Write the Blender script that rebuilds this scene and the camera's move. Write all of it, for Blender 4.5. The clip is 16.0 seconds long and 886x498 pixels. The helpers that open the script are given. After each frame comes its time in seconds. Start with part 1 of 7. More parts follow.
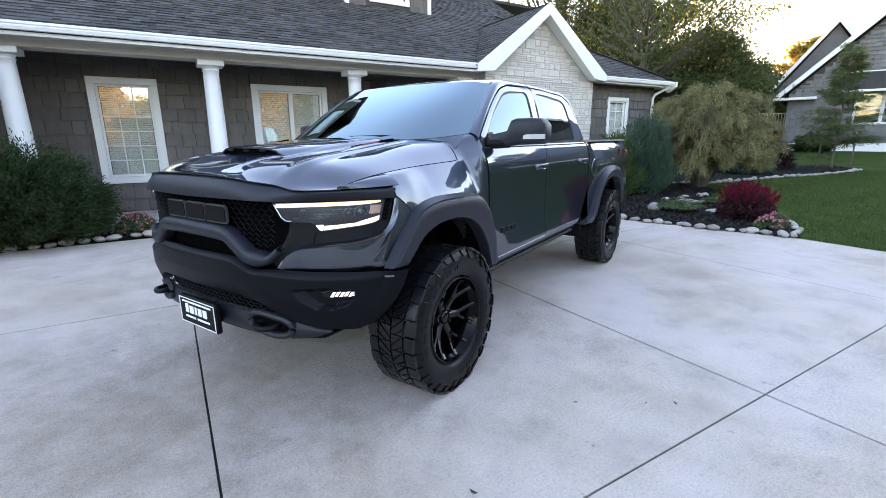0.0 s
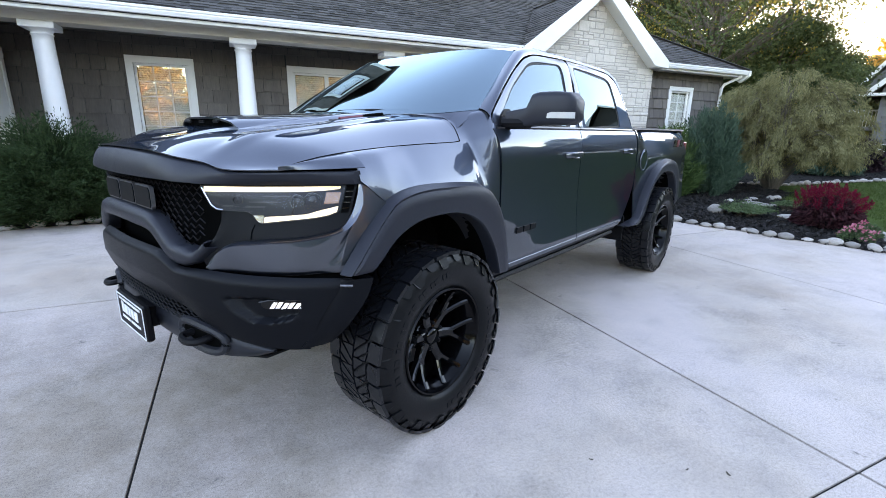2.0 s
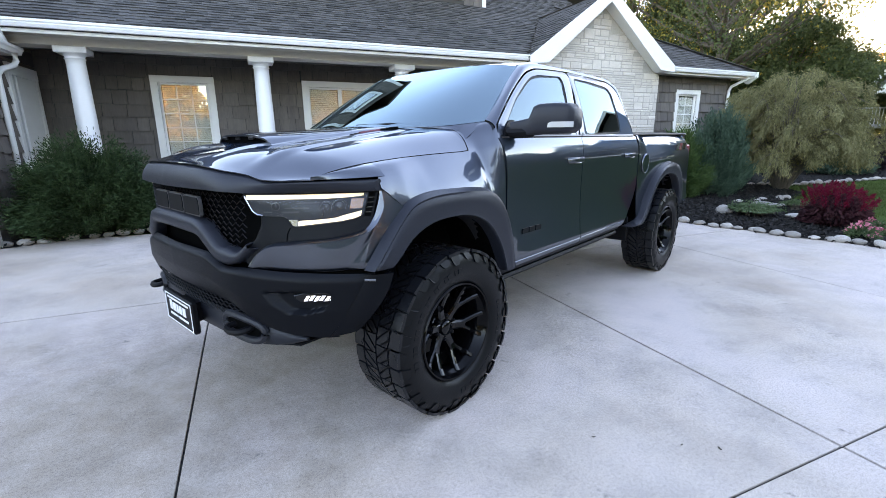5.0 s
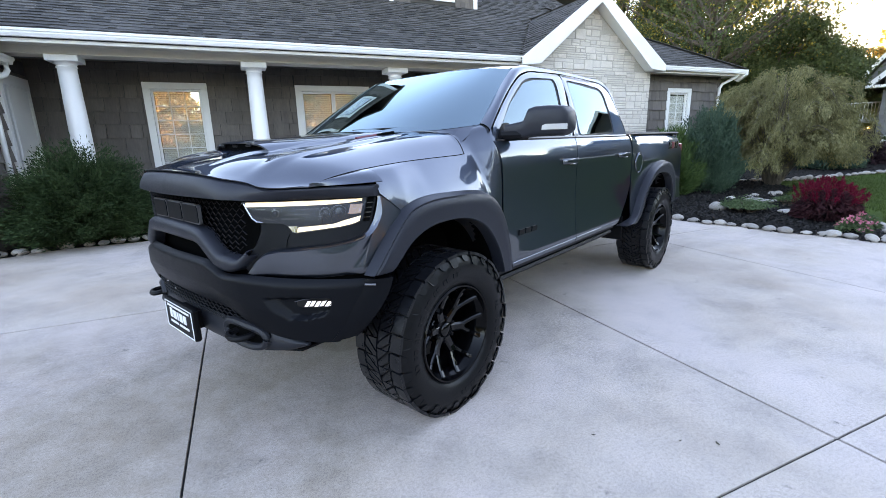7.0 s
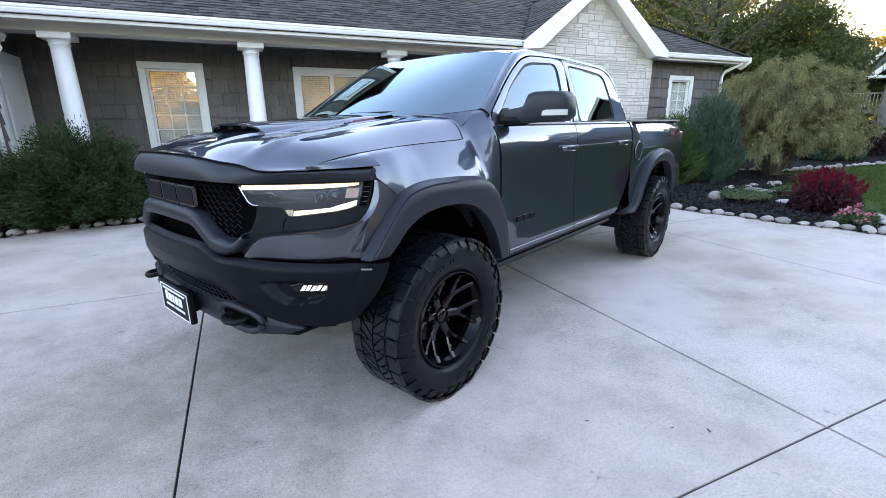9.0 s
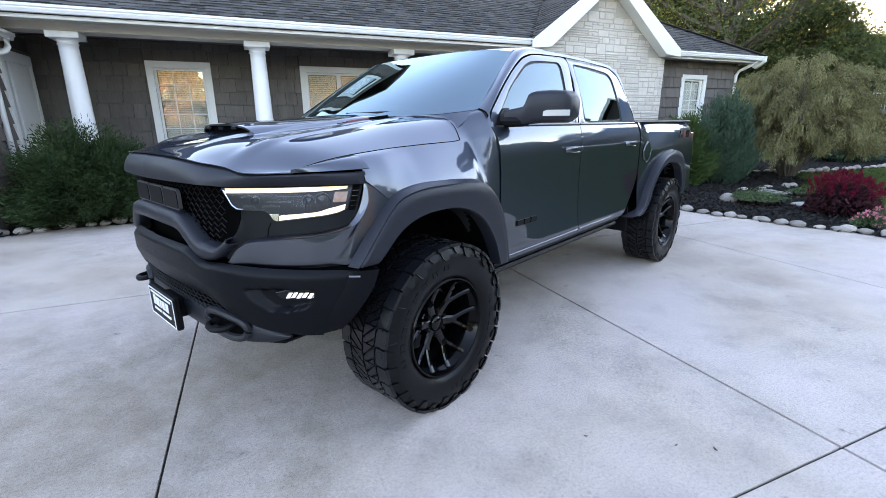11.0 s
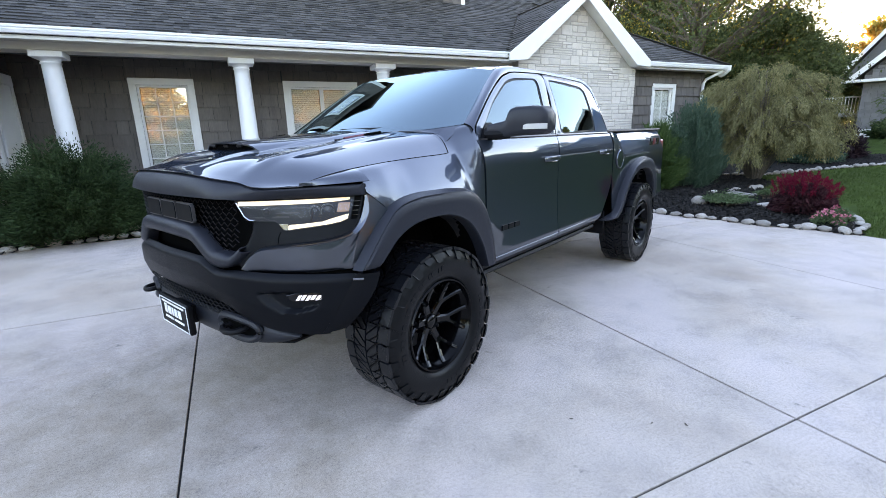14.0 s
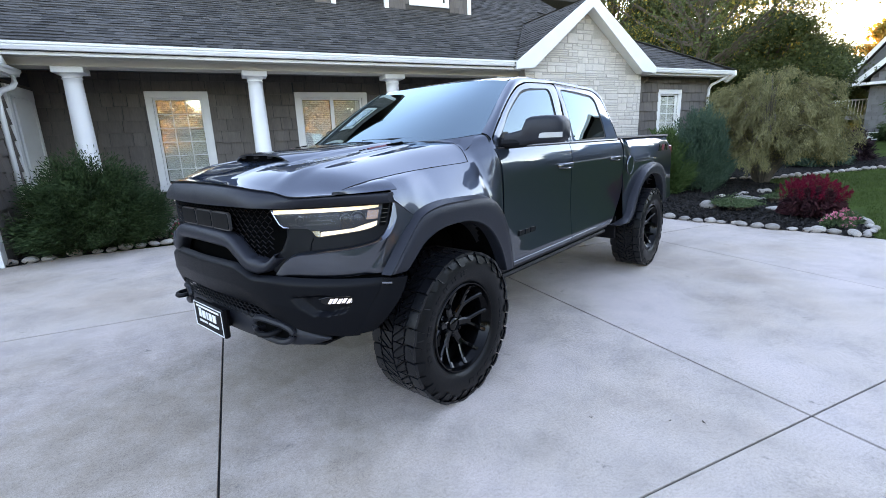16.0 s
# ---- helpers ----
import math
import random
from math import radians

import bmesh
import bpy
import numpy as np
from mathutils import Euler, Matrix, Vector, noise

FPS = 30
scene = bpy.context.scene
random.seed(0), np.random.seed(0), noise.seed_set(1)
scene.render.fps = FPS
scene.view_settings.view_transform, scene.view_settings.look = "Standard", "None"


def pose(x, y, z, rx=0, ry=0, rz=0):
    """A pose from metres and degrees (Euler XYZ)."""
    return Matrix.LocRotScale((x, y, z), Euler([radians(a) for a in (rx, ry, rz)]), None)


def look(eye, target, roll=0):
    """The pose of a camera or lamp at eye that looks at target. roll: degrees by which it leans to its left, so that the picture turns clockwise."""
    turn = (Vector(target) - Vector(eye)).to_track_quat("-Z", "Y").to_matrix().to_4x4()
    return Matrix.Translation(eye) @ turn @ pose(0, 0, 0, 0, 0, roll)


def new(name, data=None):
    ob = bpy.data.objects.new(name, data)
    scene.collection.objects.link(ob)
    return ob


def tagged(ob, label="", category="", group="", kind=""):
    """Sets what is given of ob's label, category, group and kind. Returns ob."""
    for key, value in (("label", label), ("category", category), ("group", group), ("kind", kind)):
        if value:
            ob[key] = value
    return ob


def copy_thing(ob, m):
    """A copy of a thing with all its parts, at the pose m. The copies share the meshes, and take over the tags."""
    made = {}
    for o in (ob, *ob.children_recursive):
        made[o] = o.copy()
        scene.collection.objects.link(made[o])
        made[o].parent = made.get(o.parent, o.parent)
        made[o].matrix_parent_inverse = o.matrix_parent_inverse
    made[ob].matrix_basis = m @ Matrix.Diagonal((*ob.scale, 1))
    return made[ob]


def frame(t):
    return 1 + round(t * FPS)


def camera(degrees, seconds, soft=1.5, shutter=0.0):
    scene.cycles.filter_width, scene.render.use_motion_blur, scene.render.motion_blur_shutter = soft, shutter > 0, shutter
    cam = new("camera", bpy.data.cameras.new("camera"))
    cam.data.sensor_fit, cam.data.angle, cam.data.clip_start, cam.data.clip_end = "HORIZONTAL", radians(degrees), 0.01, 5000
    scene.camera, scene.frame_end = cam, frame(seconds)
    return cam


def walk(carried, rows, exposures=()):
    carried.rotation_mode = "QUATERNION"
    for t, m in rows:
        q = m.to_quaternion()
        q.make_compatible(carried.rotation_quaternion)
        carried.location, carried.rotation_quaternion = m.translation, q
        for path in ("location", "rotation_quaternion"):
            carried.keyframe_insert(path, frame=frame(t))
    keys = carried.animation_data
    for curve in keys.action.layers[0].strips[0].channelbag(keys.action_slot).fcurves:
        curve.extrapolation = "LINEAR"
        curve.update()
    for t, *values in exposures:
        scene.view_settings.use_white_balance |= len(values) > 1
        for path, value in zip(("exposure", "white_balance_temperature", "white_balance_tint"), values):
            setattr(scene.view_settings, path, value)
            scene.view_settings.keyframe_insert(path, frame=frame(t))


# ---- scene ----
cam = camera(88.8, 16.0, soft=0.6)
PATH = [
    (0, (2.586, -2.256, 1.584), (1.492, -0.65, 1.109), -0.5),
    (0.5, (2.637, -2.102, 1.577), (1.524, -0.512, 1.093), 0.0),
    (1, (2.593, -1.939, 1.556), (1.437, -0.382, 1.066), 0.6),
    (1.5, (2.485, -1.742, 1.528), (1.291, -0.219, 1.025), 1.0),
    (2, (2.488, -1.609, 1.5), (1.238, -0.133, 0.991), 0.9),
    (2.5, (2.599, -1.497, 1.442), (1.31, -0.056, 0.927), 0.5),
    (3, (2.669, -1.464, 1.444), (1.358, -0.04, 0.939), 0.2),
    (3.5, (2.678, -1.537, 1.47), (1.371, -0.108, 0.972), 0.1),
    (4, (2.664, -1.704, 1.491), (1.362, -0.267, 1.001), 0.0),
    (6.5, (2.646, -1.819, 1.532), (1.356, -0.364, 1.064), -1.5),
    (7, (2.654, -1.819, 1.532), (1.371, -0.359, 1.06), -1.5),
    (7.5, (2.66, -1.82, 1.534), (1.383, -0.359, 1.053), -1.4),
    (8, (2.661, -1.821, 1.534), (1.388, -0.361, 1.037), -1.2),
    (8.5, (2.659, -1.824, 1.533), (1.395, -0.362, 1.018), -0.9),
    (9, (2.651, -1.809, 1.529), (1.385, -0.356, 0.997), -0.7),
    (11.3, (2.645, -1.677, 1.539), (1.346, -0.253, 1.005), -0.6),
    (11.5, (2.638, -1.728, 1.544), (1.352, -0.294, 1.005), -0.5),
    (12, (2.641, -1.807, 1.545), (1.368, -0.36, 1.011), -0.5),
    (12.5, (2.63, -1.829, 1.55), (1.362, -0.374, 1.024), -0.7),
    (13, (2.622, -1.829, 1.55), (1.358, -0.368, 1.031), -0.9),
    (13.5, (2.65, -1.867, 1.553), (1.393, -0.396, 1.047), -1.2),
    (14, (2.75, -1.883, 1.565), (1.503, -0.401, 1.068), -1.6),
    (14.5, (2.894, -1.906, 1.562), (1.637, -0.433, 1.062), -2.1),
    (15, (2.973, -1.937, 1.561), (1.703, -0.471, 1.07), -2.5),
    (15.5, (2.903, -1.976, 1.571), (1.621, -0.516, 1.099), -2.6),
    (16, (2.743, -2.026, 1.582), (1.473, -0.553, 1.116), -2.3),
]
walk(cam, [(t, look(eye, target, roll)) for t, eye, target, roll in PATH],
     [(0.0, 3.98), (1.5, 4.07), (3.0, 4.17), (6.5, 4.09), (9.0, 4.11), (12.5, 4.1), (16.0, 4.02)])

# ---- light ----
world = bpy.data.worlds.new("evening_sky")
scene.world = world
world.use_nodes = True
wn = world.node_tree
sky = wn.nodes.new("ShaderNodeTexSky")
sky.sky_type = 'NISHITA'
sky.sun_disc = False
SUN_EL, SUN_AZ = radians(8.0), radians(99.0)  # azimuth anticlockwise from +x
sky.sun_elevation = SUN_EL
sky.sun_rotation = radians(90.0) - SUN_AZ
sky.dust_density, sky.ozone_density, sky.air_density = 0.12, 3.5, 1.0
wn.links.new(sky.outputs[0], wn.nodes["Background"].inputs[0])
wn.nodes["Background"].inputs[1].default_value = 0.15
sun = new("sun", bpy.data.lights.new("sun", 'SUN'))
sun.data.energy, sun.data.angle, sun.data.color = 2.8, radians(0.6), (1.0, 0.78, 0.5)
SUN_DIR = Vector((math.cos(SUN_AZ) * math.cos(SUN_EL), math.sin(SUN_AZ) * math.cos(SUN_EL), math.sin(SUN_EL)))
sun.matrix_world = look(SUN_DIR * 60, (0, 0, 0))
scene.view_settings.use_white_balance = True
scene.view_settings.white_balance_temperature = 12400
scene.view_settings.white_balance_tint = 33

# ---- materials ----


def ramp(nt, fac, stops):
    r = nt.nodes.new("ShaderNodeValToRGB")
    nt.links.new(fac, r.inputs[0])
    while len(r.color_ramp.elements) < len(stops):
        r.color_ramp.elements.new(0.5)
    for e, (p, c) in zip(r.color_ramp.elements, stops):
        e.position, e.color = p, (*c, 1)
    return r.outputs[0]


def noise_tex(nt, coord, scale, detail=4, rough=0.55, stretch=None):
    n = nt.nodes.new("ShaderNodeTexNoise")
    n.inputs["Scale"].default_value, n.inputs["Detail"].default_value, n.inputs["Roughness"].default_value = scale, detail, rough
    if stretch:
        m = nt.nodes.new("ShaderNodeMapping")
        m.inputs["Scale"].default_value = stretch
        nt.links.new(coord, m.inputs[0])
        coord = m.outputs[0]
    nt.links.new(coord, n.inputs["Vector"])
    return n.outputs["Fac"]


def mix(nt, fac, a, b, blend='MIX'):
    m = nt.nodes.new("ShaderNodeMix")
    m.data_type, m.blend_type = 'RGBA', blend
    for sock, v in ((m.inputs[0], fac), (m.inputs[6], a), (m.inputs[7], b)):
        if isinstance(v, (int, float)):
            sock.default_value = v
        elif isinstance(v, tuple):
            sock.default_value = (*v, 1)
        else:
            nt.links.new(v, sock)
    return m.outputs[2]


def material(name, base, rough=0.5, metal=0.0, vary=0.15, scale=6.0, fine=60.0, bump=0.0, bump_scale=None, stretch=None,
             each=0.0, coat=0.0, coat_ior=1.5, spec=0.5, other=None, stain=0.0, stain_scale=0.7, island=0.0, rough_vary=0.1):
    """A surface with two scales of variation, fine relief and, for pieces, a shade of their own."""
    m = bpy.data.materials.new(name)
    m.use_nodes = True
    nt = m.node_tree
    bsdf = nt.nodes["Principled BSDF"]
    co = nt.nodes.new("ShaderNodeTexCoord").outputs["Object"]
    n1 = noise_tex(nt, co, scale, 5, 0.6, stretch)
    n2 = noise_tex(nt, co, fine, 3, 0.6, stretch)
    dark = tuple(max(0, c * (1 - vary * 1.6)) for c in base)
    light = tuple(min(1, c * (1 + vary * 1.6)) for c in base)
    col = ramp(nt, n1, [(0.3, dark), (0.7, light)])
    col = mix(nt, 0.35, col, ramp(nt, n2, [(0.3, dark), (0.7, light)]))
    if other:
        n4 = noise_tex(nt, co, scale * 0.6, 3, 0.5, stretch)
        col = mix(nt, ramp(nt, n4, [(0.45, (0, 0, 0)), (0.62, (1, 1, 1))]), col, other)
    if stain:
        n3 = noise_tex(nt, co, stain_scale, 6, 0.65)
        col = mix(nt, ramp(nt, n3, [(0.38, (1, 1, 1)), (0.6, (0, 0, 0))]), col, mix(nt, 1.0, col, (1 - stain,) * 3, 'MULTIPLY'))
    if each or island:
        info = nt.nodes.new("ShaderNodeObjectInfo").outputs["Random"] if each else nt.nodes.new("ShaderNodeNewGeometry").outputs["Random Per Island"]
        e = each or island
        col = mix(nt, 1.0, col, ramp(nt, info, [(0.0, (1 - e,) * 3), (1.0, (1.0,) * 3)]), 'MULTIPLY')
    nt.links.new(col, bsdf.inputs["Base Color"])
    rr = nt.nodes.new("ShaderNodeMapRange")
    rr.inputs[3].default_value, rr.inputs[4].default_value = max(0.02, rough - rough_vary), min(1, rough + rough_vary)
    nt.links.new(n1, rr.inputs[0])
    nt.links.new(rr.outputs[0], bsdf.inputs["Roughness"])
    bsdf.inputs["Metallic"].default_value = metal
    bsdf.inputs["Specular IOR Level"].default_value = spec
    bsdf.inputs["Coat Weight"].default_value = coat
    bsdf.inputs["Coat Roughness"].default_value = 0.015
    bsdf.inputs["Coat IOR"].default_value = coat_ior
    if bump:
        b = nt.nodes.new("ShaderNodeBump")
        b.inputs["Strength"].default_value, b.inputs["Distance"].default_value = 1.0, bump
        nt.links.new(noise_tex(nt, co, bump_scale or fine, 4, 0.6, stretch), b.inputs["Height"])
        nt.links.new(b.outputs[0], bsdf.inputs["Normal"])
    return m


def leaf_material(name, dark, light, through_=0.25):
    m = bpy.data.materials.new(name)
    m.use_nodes = True
    nt = m.node_tree
    bsdf = nt.nodes["Principled BSDF"]
    rnd = nt.nodes.new("ShaderNodeNewGeometry").outputs["Random Per Island"]
    co = nt.nodes.new("ShaderNodeTexCoord").outputs["Object"]
    col = ramp(nt, rnd, [(0.0, dark), (1.0, light)])
    col = mix(nt, 0.4, col, ramp(nt, noise_tex(nt, co, 1.4, 3), [(0.35, dark), (0.65, light)]))
    nt.links.new(col, bsdf.inputs["Base Color"])
    bsdf.inputs["Roughness"].default_value = 0.6
    bsdf.inputs["Specular IOR Level"].default_value = 0.12
    tr = nt.nodes.new("ShaderNodeBsdfTranslucent")
    nt.links.new(col, tr.inputs[0])
    ms = nt.nodes.new("ShaderNodeMixShader")
    ms.inputs[0].default_value = through_
    nt.links.new(bsdf.outputs[0], ms.inputs[1])
    nt.links.new(tr.outputs[0], ms.inputs[2])
    nt.links.new(ms.outputs[0], nt.nodes["Material Output"].inputs[0])
    return m


def glass_material(name, tint=(1, 1, 1), rough=0.0, clear=0.9, ior=1.5, sheen=(1, 1, 1), face=None):
    """Thin glass: a mirror by Fresnel over a tinted clear pane; face: how much it mirrors when seen straight on."""
    m = bpy.data.materials.new(name)
    m.use_nodes = True
    nt = m.node_tree
    gl = nt.nodes.new("ShaderNodeBsdfGlossy")
    gl.inputs["Roughness"].default_value = rough
    gl.inputs[0].default_value = (*sheen, 1)
    tp = nt.nodes.new("ShaderNodeBsdfTransparent")
    tp.inputs[0].default_value = (*[c * clear for c in tint], 1)
    fr = nt.nodes.new("ShaderNodeFresnel")
    fr.inputs[0].default_value = ior
    ms = nt.nodes.new("ShaderNodeMixShader")
    strength = fr.outputs[0]
    if face is not None:
        lw = nt.nodes.new("ShaderNodeLayerWeight")
        power, spread = nt.nodes.new("ShaderNodeMath"), nt.nodes.new("ShaderNodeMath")
        power.operation, spread.operation = 'POWER', 'MULTIPLY_ADD'
        power.inputs[1].default_value = 4.0
        spread.inputs[1].default_value, spread.inputs[2].default_value = 1 - face, face
        nt.links.new(lw.outputs["Facing"], power.inputs[0])
        nt.links.new(power.outputs[0], spread.inputs[0])
        strength = spread.outputs[0]
    nt.links.new(strength, ms.inputs[0])
    nt.links.new(tp.outputs[0], ms.inputs[1])
    nt.links.new(gl.outputs[0], ms.inputs[2])
    nt.links.new(ms.outputs[0], nt.nodes["Material Output"].inputs[0])
    return m


def glow_material(name, colour, strength):
    m = bpy.data.materials.new(name)
    m.use_nodes = True
    b = m.node_tree.nodes["Principled BSDF"]
    b.inputs["Base Color"].default_value = (*colour, 1)
    b.inputs["Emission Color"].default_value = (*colour, 1)
    b.inputs["Emission Strength"].default_value = strength
    return m




def concrete_material():
    """Broom-finished concrete: sandy speckle, faint warm and cool clouds, worn dark patches and scattered scuffs."""
    m = bpy.data.materials.new("concrete")
    m.use_nodes = True
    nt = m.node_tree
    bsdf = nt.nodes["Principled BSDF"]
    co = nt.nodes.new("ShaderNodeTexCoord").outputs["Object"]
    col = ramp(nt, noise_tex(nt, co, 0.55, 4, 0.6), [(0.36, (0.43, 0.34, 0.284)), (0.5, (0.495, 0.41, 0.361)), (0.64, (0.525, 0.44, 0.41))])
    col = mix(nt, 0.52, col, mix(nt, 1.0, col, ramp(nt, noise_tex(nt, co, 2.3, 6, 0.7), [(0.3, (0.62, 0.64, 0.66)), (0.48, (0.95, 0.95, 0.95)), (0.66, (1.14, 1.1, 1.08))]), 'MULTIPLY'))
    # worn patches, broken up by grain
    patch = ramp(nt, noise_tex(nt, co, 0.8, 8, 0.75), [(0.5, (0, 0, 0)), (0.62, (1, 1, 1))])
    grain = ramp(nt, noise_tex(nt, co, 38, 5, 0.75), [(0.42, (0, 0, 0)), (0.6, (1, 1, 1))])
    col = mix(nt, mix(nt, 1.0, patch, grain, 'MULTIPLY'), col, mix(nt, 1.0, col, (0.74, 0.75, 0.76), 'MULTIPLY'))
    # broad weathered rust-brown stain, plus shade before the truck's nose put into its colour
    spot = nt.nodes.new("ShaderNodeVectorMath")
    spot.operation = 'DISTANCE'
    spot.inputs[1].default_value = (-1.5, -0.4, 0.0)
    nt.links.new(co, spot.inputs[0])
    wobble = nt.nodes.new("ShaderNodeMath")
    wobble.operation = 'MULTIPLY_ADD'
    wobble.inputs[1].default_value = 3.0
    nt.links.new(noise_tex(nt, co, 0.9, 6, 0.7), wobble.inputs[0])
    nt.links.new(spot.outputs["Value"], wobble.inputs[2])
    stain_shade = nt.nodes.new("ShaderNodeMapRange")
    stain_shade.inputs["From Min"].default_value, stain_shade.inputs["From Max"].default_value = 4.3, 2.5
    nt.links.new(wobble.outputs[0], stain_shade.inputs["Value"])
    mottle = ramp(nt, noise_tex(nt, co, 6, 6, 0.75), [(0.36, (0.74, 0.705, 0.66)), (0.62, (0.9, 0.885, 0.865))])
    col = mix(nt, stain_shade.outputs[0], col, mix(nt, 1.0, col, mottle, 'MULTIPLY'))
    scuff = ramp(nt, noise_tex(nt, co, 5.5, 3, 0.6), [(0.67, (0, 0, 0)), (0.73, (1, 1, 1))])
    col = mix(nt, mix(nt, 1.0, scuff, grain, 'MULTIPLY'), col, (0.2, 0.18, 0.165))
    # sand
    col = mix(nt, 0.8, col, mix(nt, 1.0, col, ramp(nt, noise_tex(nt, co, 240, 2, 0.8), [(0.3, (0.5, 0.5, 0.5)), (0.5, (1.0, 1.0, 1.0)), (0.7, (1.3, 1.3, 1.3))]), 'MULTIPLY'))
    col = mix(nt, 0.7, col, mix(nt, 1.0, col, ramp(nt, noise_tex(nt, co, 70, 3, 0.75), [(0.32, (0.62, 0.62, 0.62)), (0.5, (1.0, 1.0, 1.0)), (0.7, (1.14, 1.14, 1.14))]), 'MULTIPLY'))
    rand = nt.nodes.new("ShaderNodeObjectInfo").outputs["Random"]
    col = mix(nt, 1.0, col, ramp(nt, rand, [(0.0, (0.95, 0.95, 0.95)), (1.0, (1.0, 1.0, 1.0))]), 'MULTIPLY')
    nt.links.new(col, bsdf.inputs["Base Color"])
    bsdf.inputs["Roughness"].default_value = 0.75
    bsdf.inputs["Specular IOR Level"].default_value = 0.125
    b = nt.nodes.new("ShaderNodeBump")
    b.inputs["Strength"].default_value, b.inputs["Distance"].default_value = 1.0, 0.0016
    nt.links.new(noise_tex(nt, co, 150, 4, 0.7), b.inputs["Height"])
    nt.links.new(b.outputs[0], bsdf.inputs["Normal"])
    return m


CONCRETE = concrete_material()
JOINT = material("joint", (0.015, 0.0145, 0.014), 0.95)
WHITE = material("white_trim", (0.72, 0.71, 0.69), 0.45, vary=0.03, scale=3, bump=0.0006)
COLUMN = material("column_paint", (0.74, 0.74, 0.75), 0.4, vary=0.02, scale=3)
BEAM = material("beam_paint", (0.55, 0.5, 0.44), 0.5, vary=0.03, scale=3)
# Unseen ceiling's colour, made dark to cut light bounced onto the porch wall.
CEILING = material("dark_ceiling", (0.1, 0.085, 0.075), 0.6, vary=0.1, scale=4)
SHAKE = material("shake", (0.132, 0.109, 0.098), 0.75, vary=0.16, scale=5, fine=40, bump=0.0025, bump_scale=45, stretch=(1, 1, 0.12), each=0.28)
SHAKE_J = material("shake_joined", (0.132, 0.109, 0.098), 0.75, vary=0.16, scale=5, fine=40, bump=0.0025, bump_scale=45, stretch=(1, 1, 0.12), island=0.28)
UNDER = material("wall_core", (0.05, 0.045, 0.042), 0.9)
ROOF = material("roof_shingle", (0.072, 0.066, 0.063), 0.9, vary=0.3, scale=40, fine=260, bump=0.002, bump_scale=300, island=0.72)
STONE = material("limestone", (0.61, 0.54, 0.49), 0.85, vary=0.08, scale=9, fine=60, bump=0.008, bump_scale=24, each=0.13)
MORTAR = material("mortar", (0.4, 0.365, 0.33), 0.9, vary=0.1, scale=20, bump=0.002)
DOOR_GREY = material("door_paint", (0.5, 0.5, 0.49), 0.5, vary=0.03)
FAR_PANE = glass_material("far_window_glass", (0.95, 0.97, 0.97), clear=0.9, face=0.04)
BLIND = material("blind", (0.85, 0.82, 0.76), 0.5, vary=0.03)
ROOM = material("room", (0.1, 0.09, 0.08), 0.8)
PANE = glass_material("window_glass", (0.95, 0.97, 0.97), clear=0.97, face=0.19)
DECK = material("porch_boards", (0.42, 0.41, 0.4), 0.7, vary=0.12, scale=4, stretch=(1, 12, 1), bump=0.001)
CHIP = material("bark_chip", (0.03, 0.026, 0.025), 0.8, spec=0.25, vary=0.4, scale=40, island=0.85)
MULCH = material("mulch", (0.014, 0.012, 0.0115), 0.95, spec=0.15, vary=0.5, scale=25, fine=120, bump=0.02, bump_scale=40, island=0.5)
ROCK = material("river_stone", (0.42, 0.385, 0.35), 0.7, vary=0.18, scale=9, fine=70, bump=0.003, each=0.45, other=(0.36, 0.29, 0.25))
GRASS = leaf_material("grass", (0.03, 0.058, 0.014), (0.062, 0.105, 0.028), 0.2)
LAWN = material("lawn", (0.034, 0.066, 0.016), 0.95, spec=0.05, vary=0.3, scale=1.5, fine=90, bump=0.02, bump_scale=60)
BARK = material("bark", (0.09, 0.07, 0.055), 0.9, vary=0.3, scale=10, bump=0.01, stretch=(4, 4, 0.6))

# ---- mesh helpers ----


def part(name, bm, mat, parent=None, label="", smooth=False, m=None):
    """Links a bmesh as one mesh object under a thing or a part."""
    me = bpy.data.meshes.new(name)
    bm.to_mesh(me)
    bm.free()
    if smooth:
        me.shade_smooth()
    for mm in (mat if isinstance(mat, (list, tuple)) else [mat]):
        me.materials.append(mm)
    ob = new(name, me)
    if parent:
        ob.parent = parent
    if m is not None:
        ob.matrix_basis = m
    if label:
        tagged(ob, label)
    return ob


def raw(name, verts, faces, mat, parent=None, label="", smooth=False, m=None):
    me = bpy.data.meshes.new(name)
    me.from_pydata(verts, [], faces)
    me.update()
    if smooth:
        me.shade_smooth()
    me.materials.append(mat)
    ob = new(name, me)
    if parent:
        ob.parent = parent
    if m is not None:
        ob.matrix_basis = m
    if label:
        tagged(ob, label)
    return ob


def thing(name, label, category, m=None, group="", kind=""):
    ob = new(name)
    ob.empty_display_size = 0.2
    if m is not None:
        ob.matrix_basis = m
    return tagged(ob, label, category, group, kind)


def box(bm, x0, x1, y0, y1, z0, z1, bevel=0.0):
    r = bmesh.ops.create_cube(bm, size=1, matrix=Matrix.LocRotScale(((x0 + x1) / 2, (y0 + y1) / 2, (z0 + z1) / 2), None, (abs(x1 - x0), abs(y1 - y0), abs(z1 - z0))))
    if bevel:
        es = list({e for v in r['verts'] for e in v.link_edges})
        bmesh.ops.bevel(bm, geom=es, offset=bevel, segments=1, affect='EDGES', profile=0.5)
    return bm


def boxes(*specs, bevel=0.0):
    bm = bmesh.new()
    for s in specs:
        box(bm, *s, bevel=bevel)
    return bm


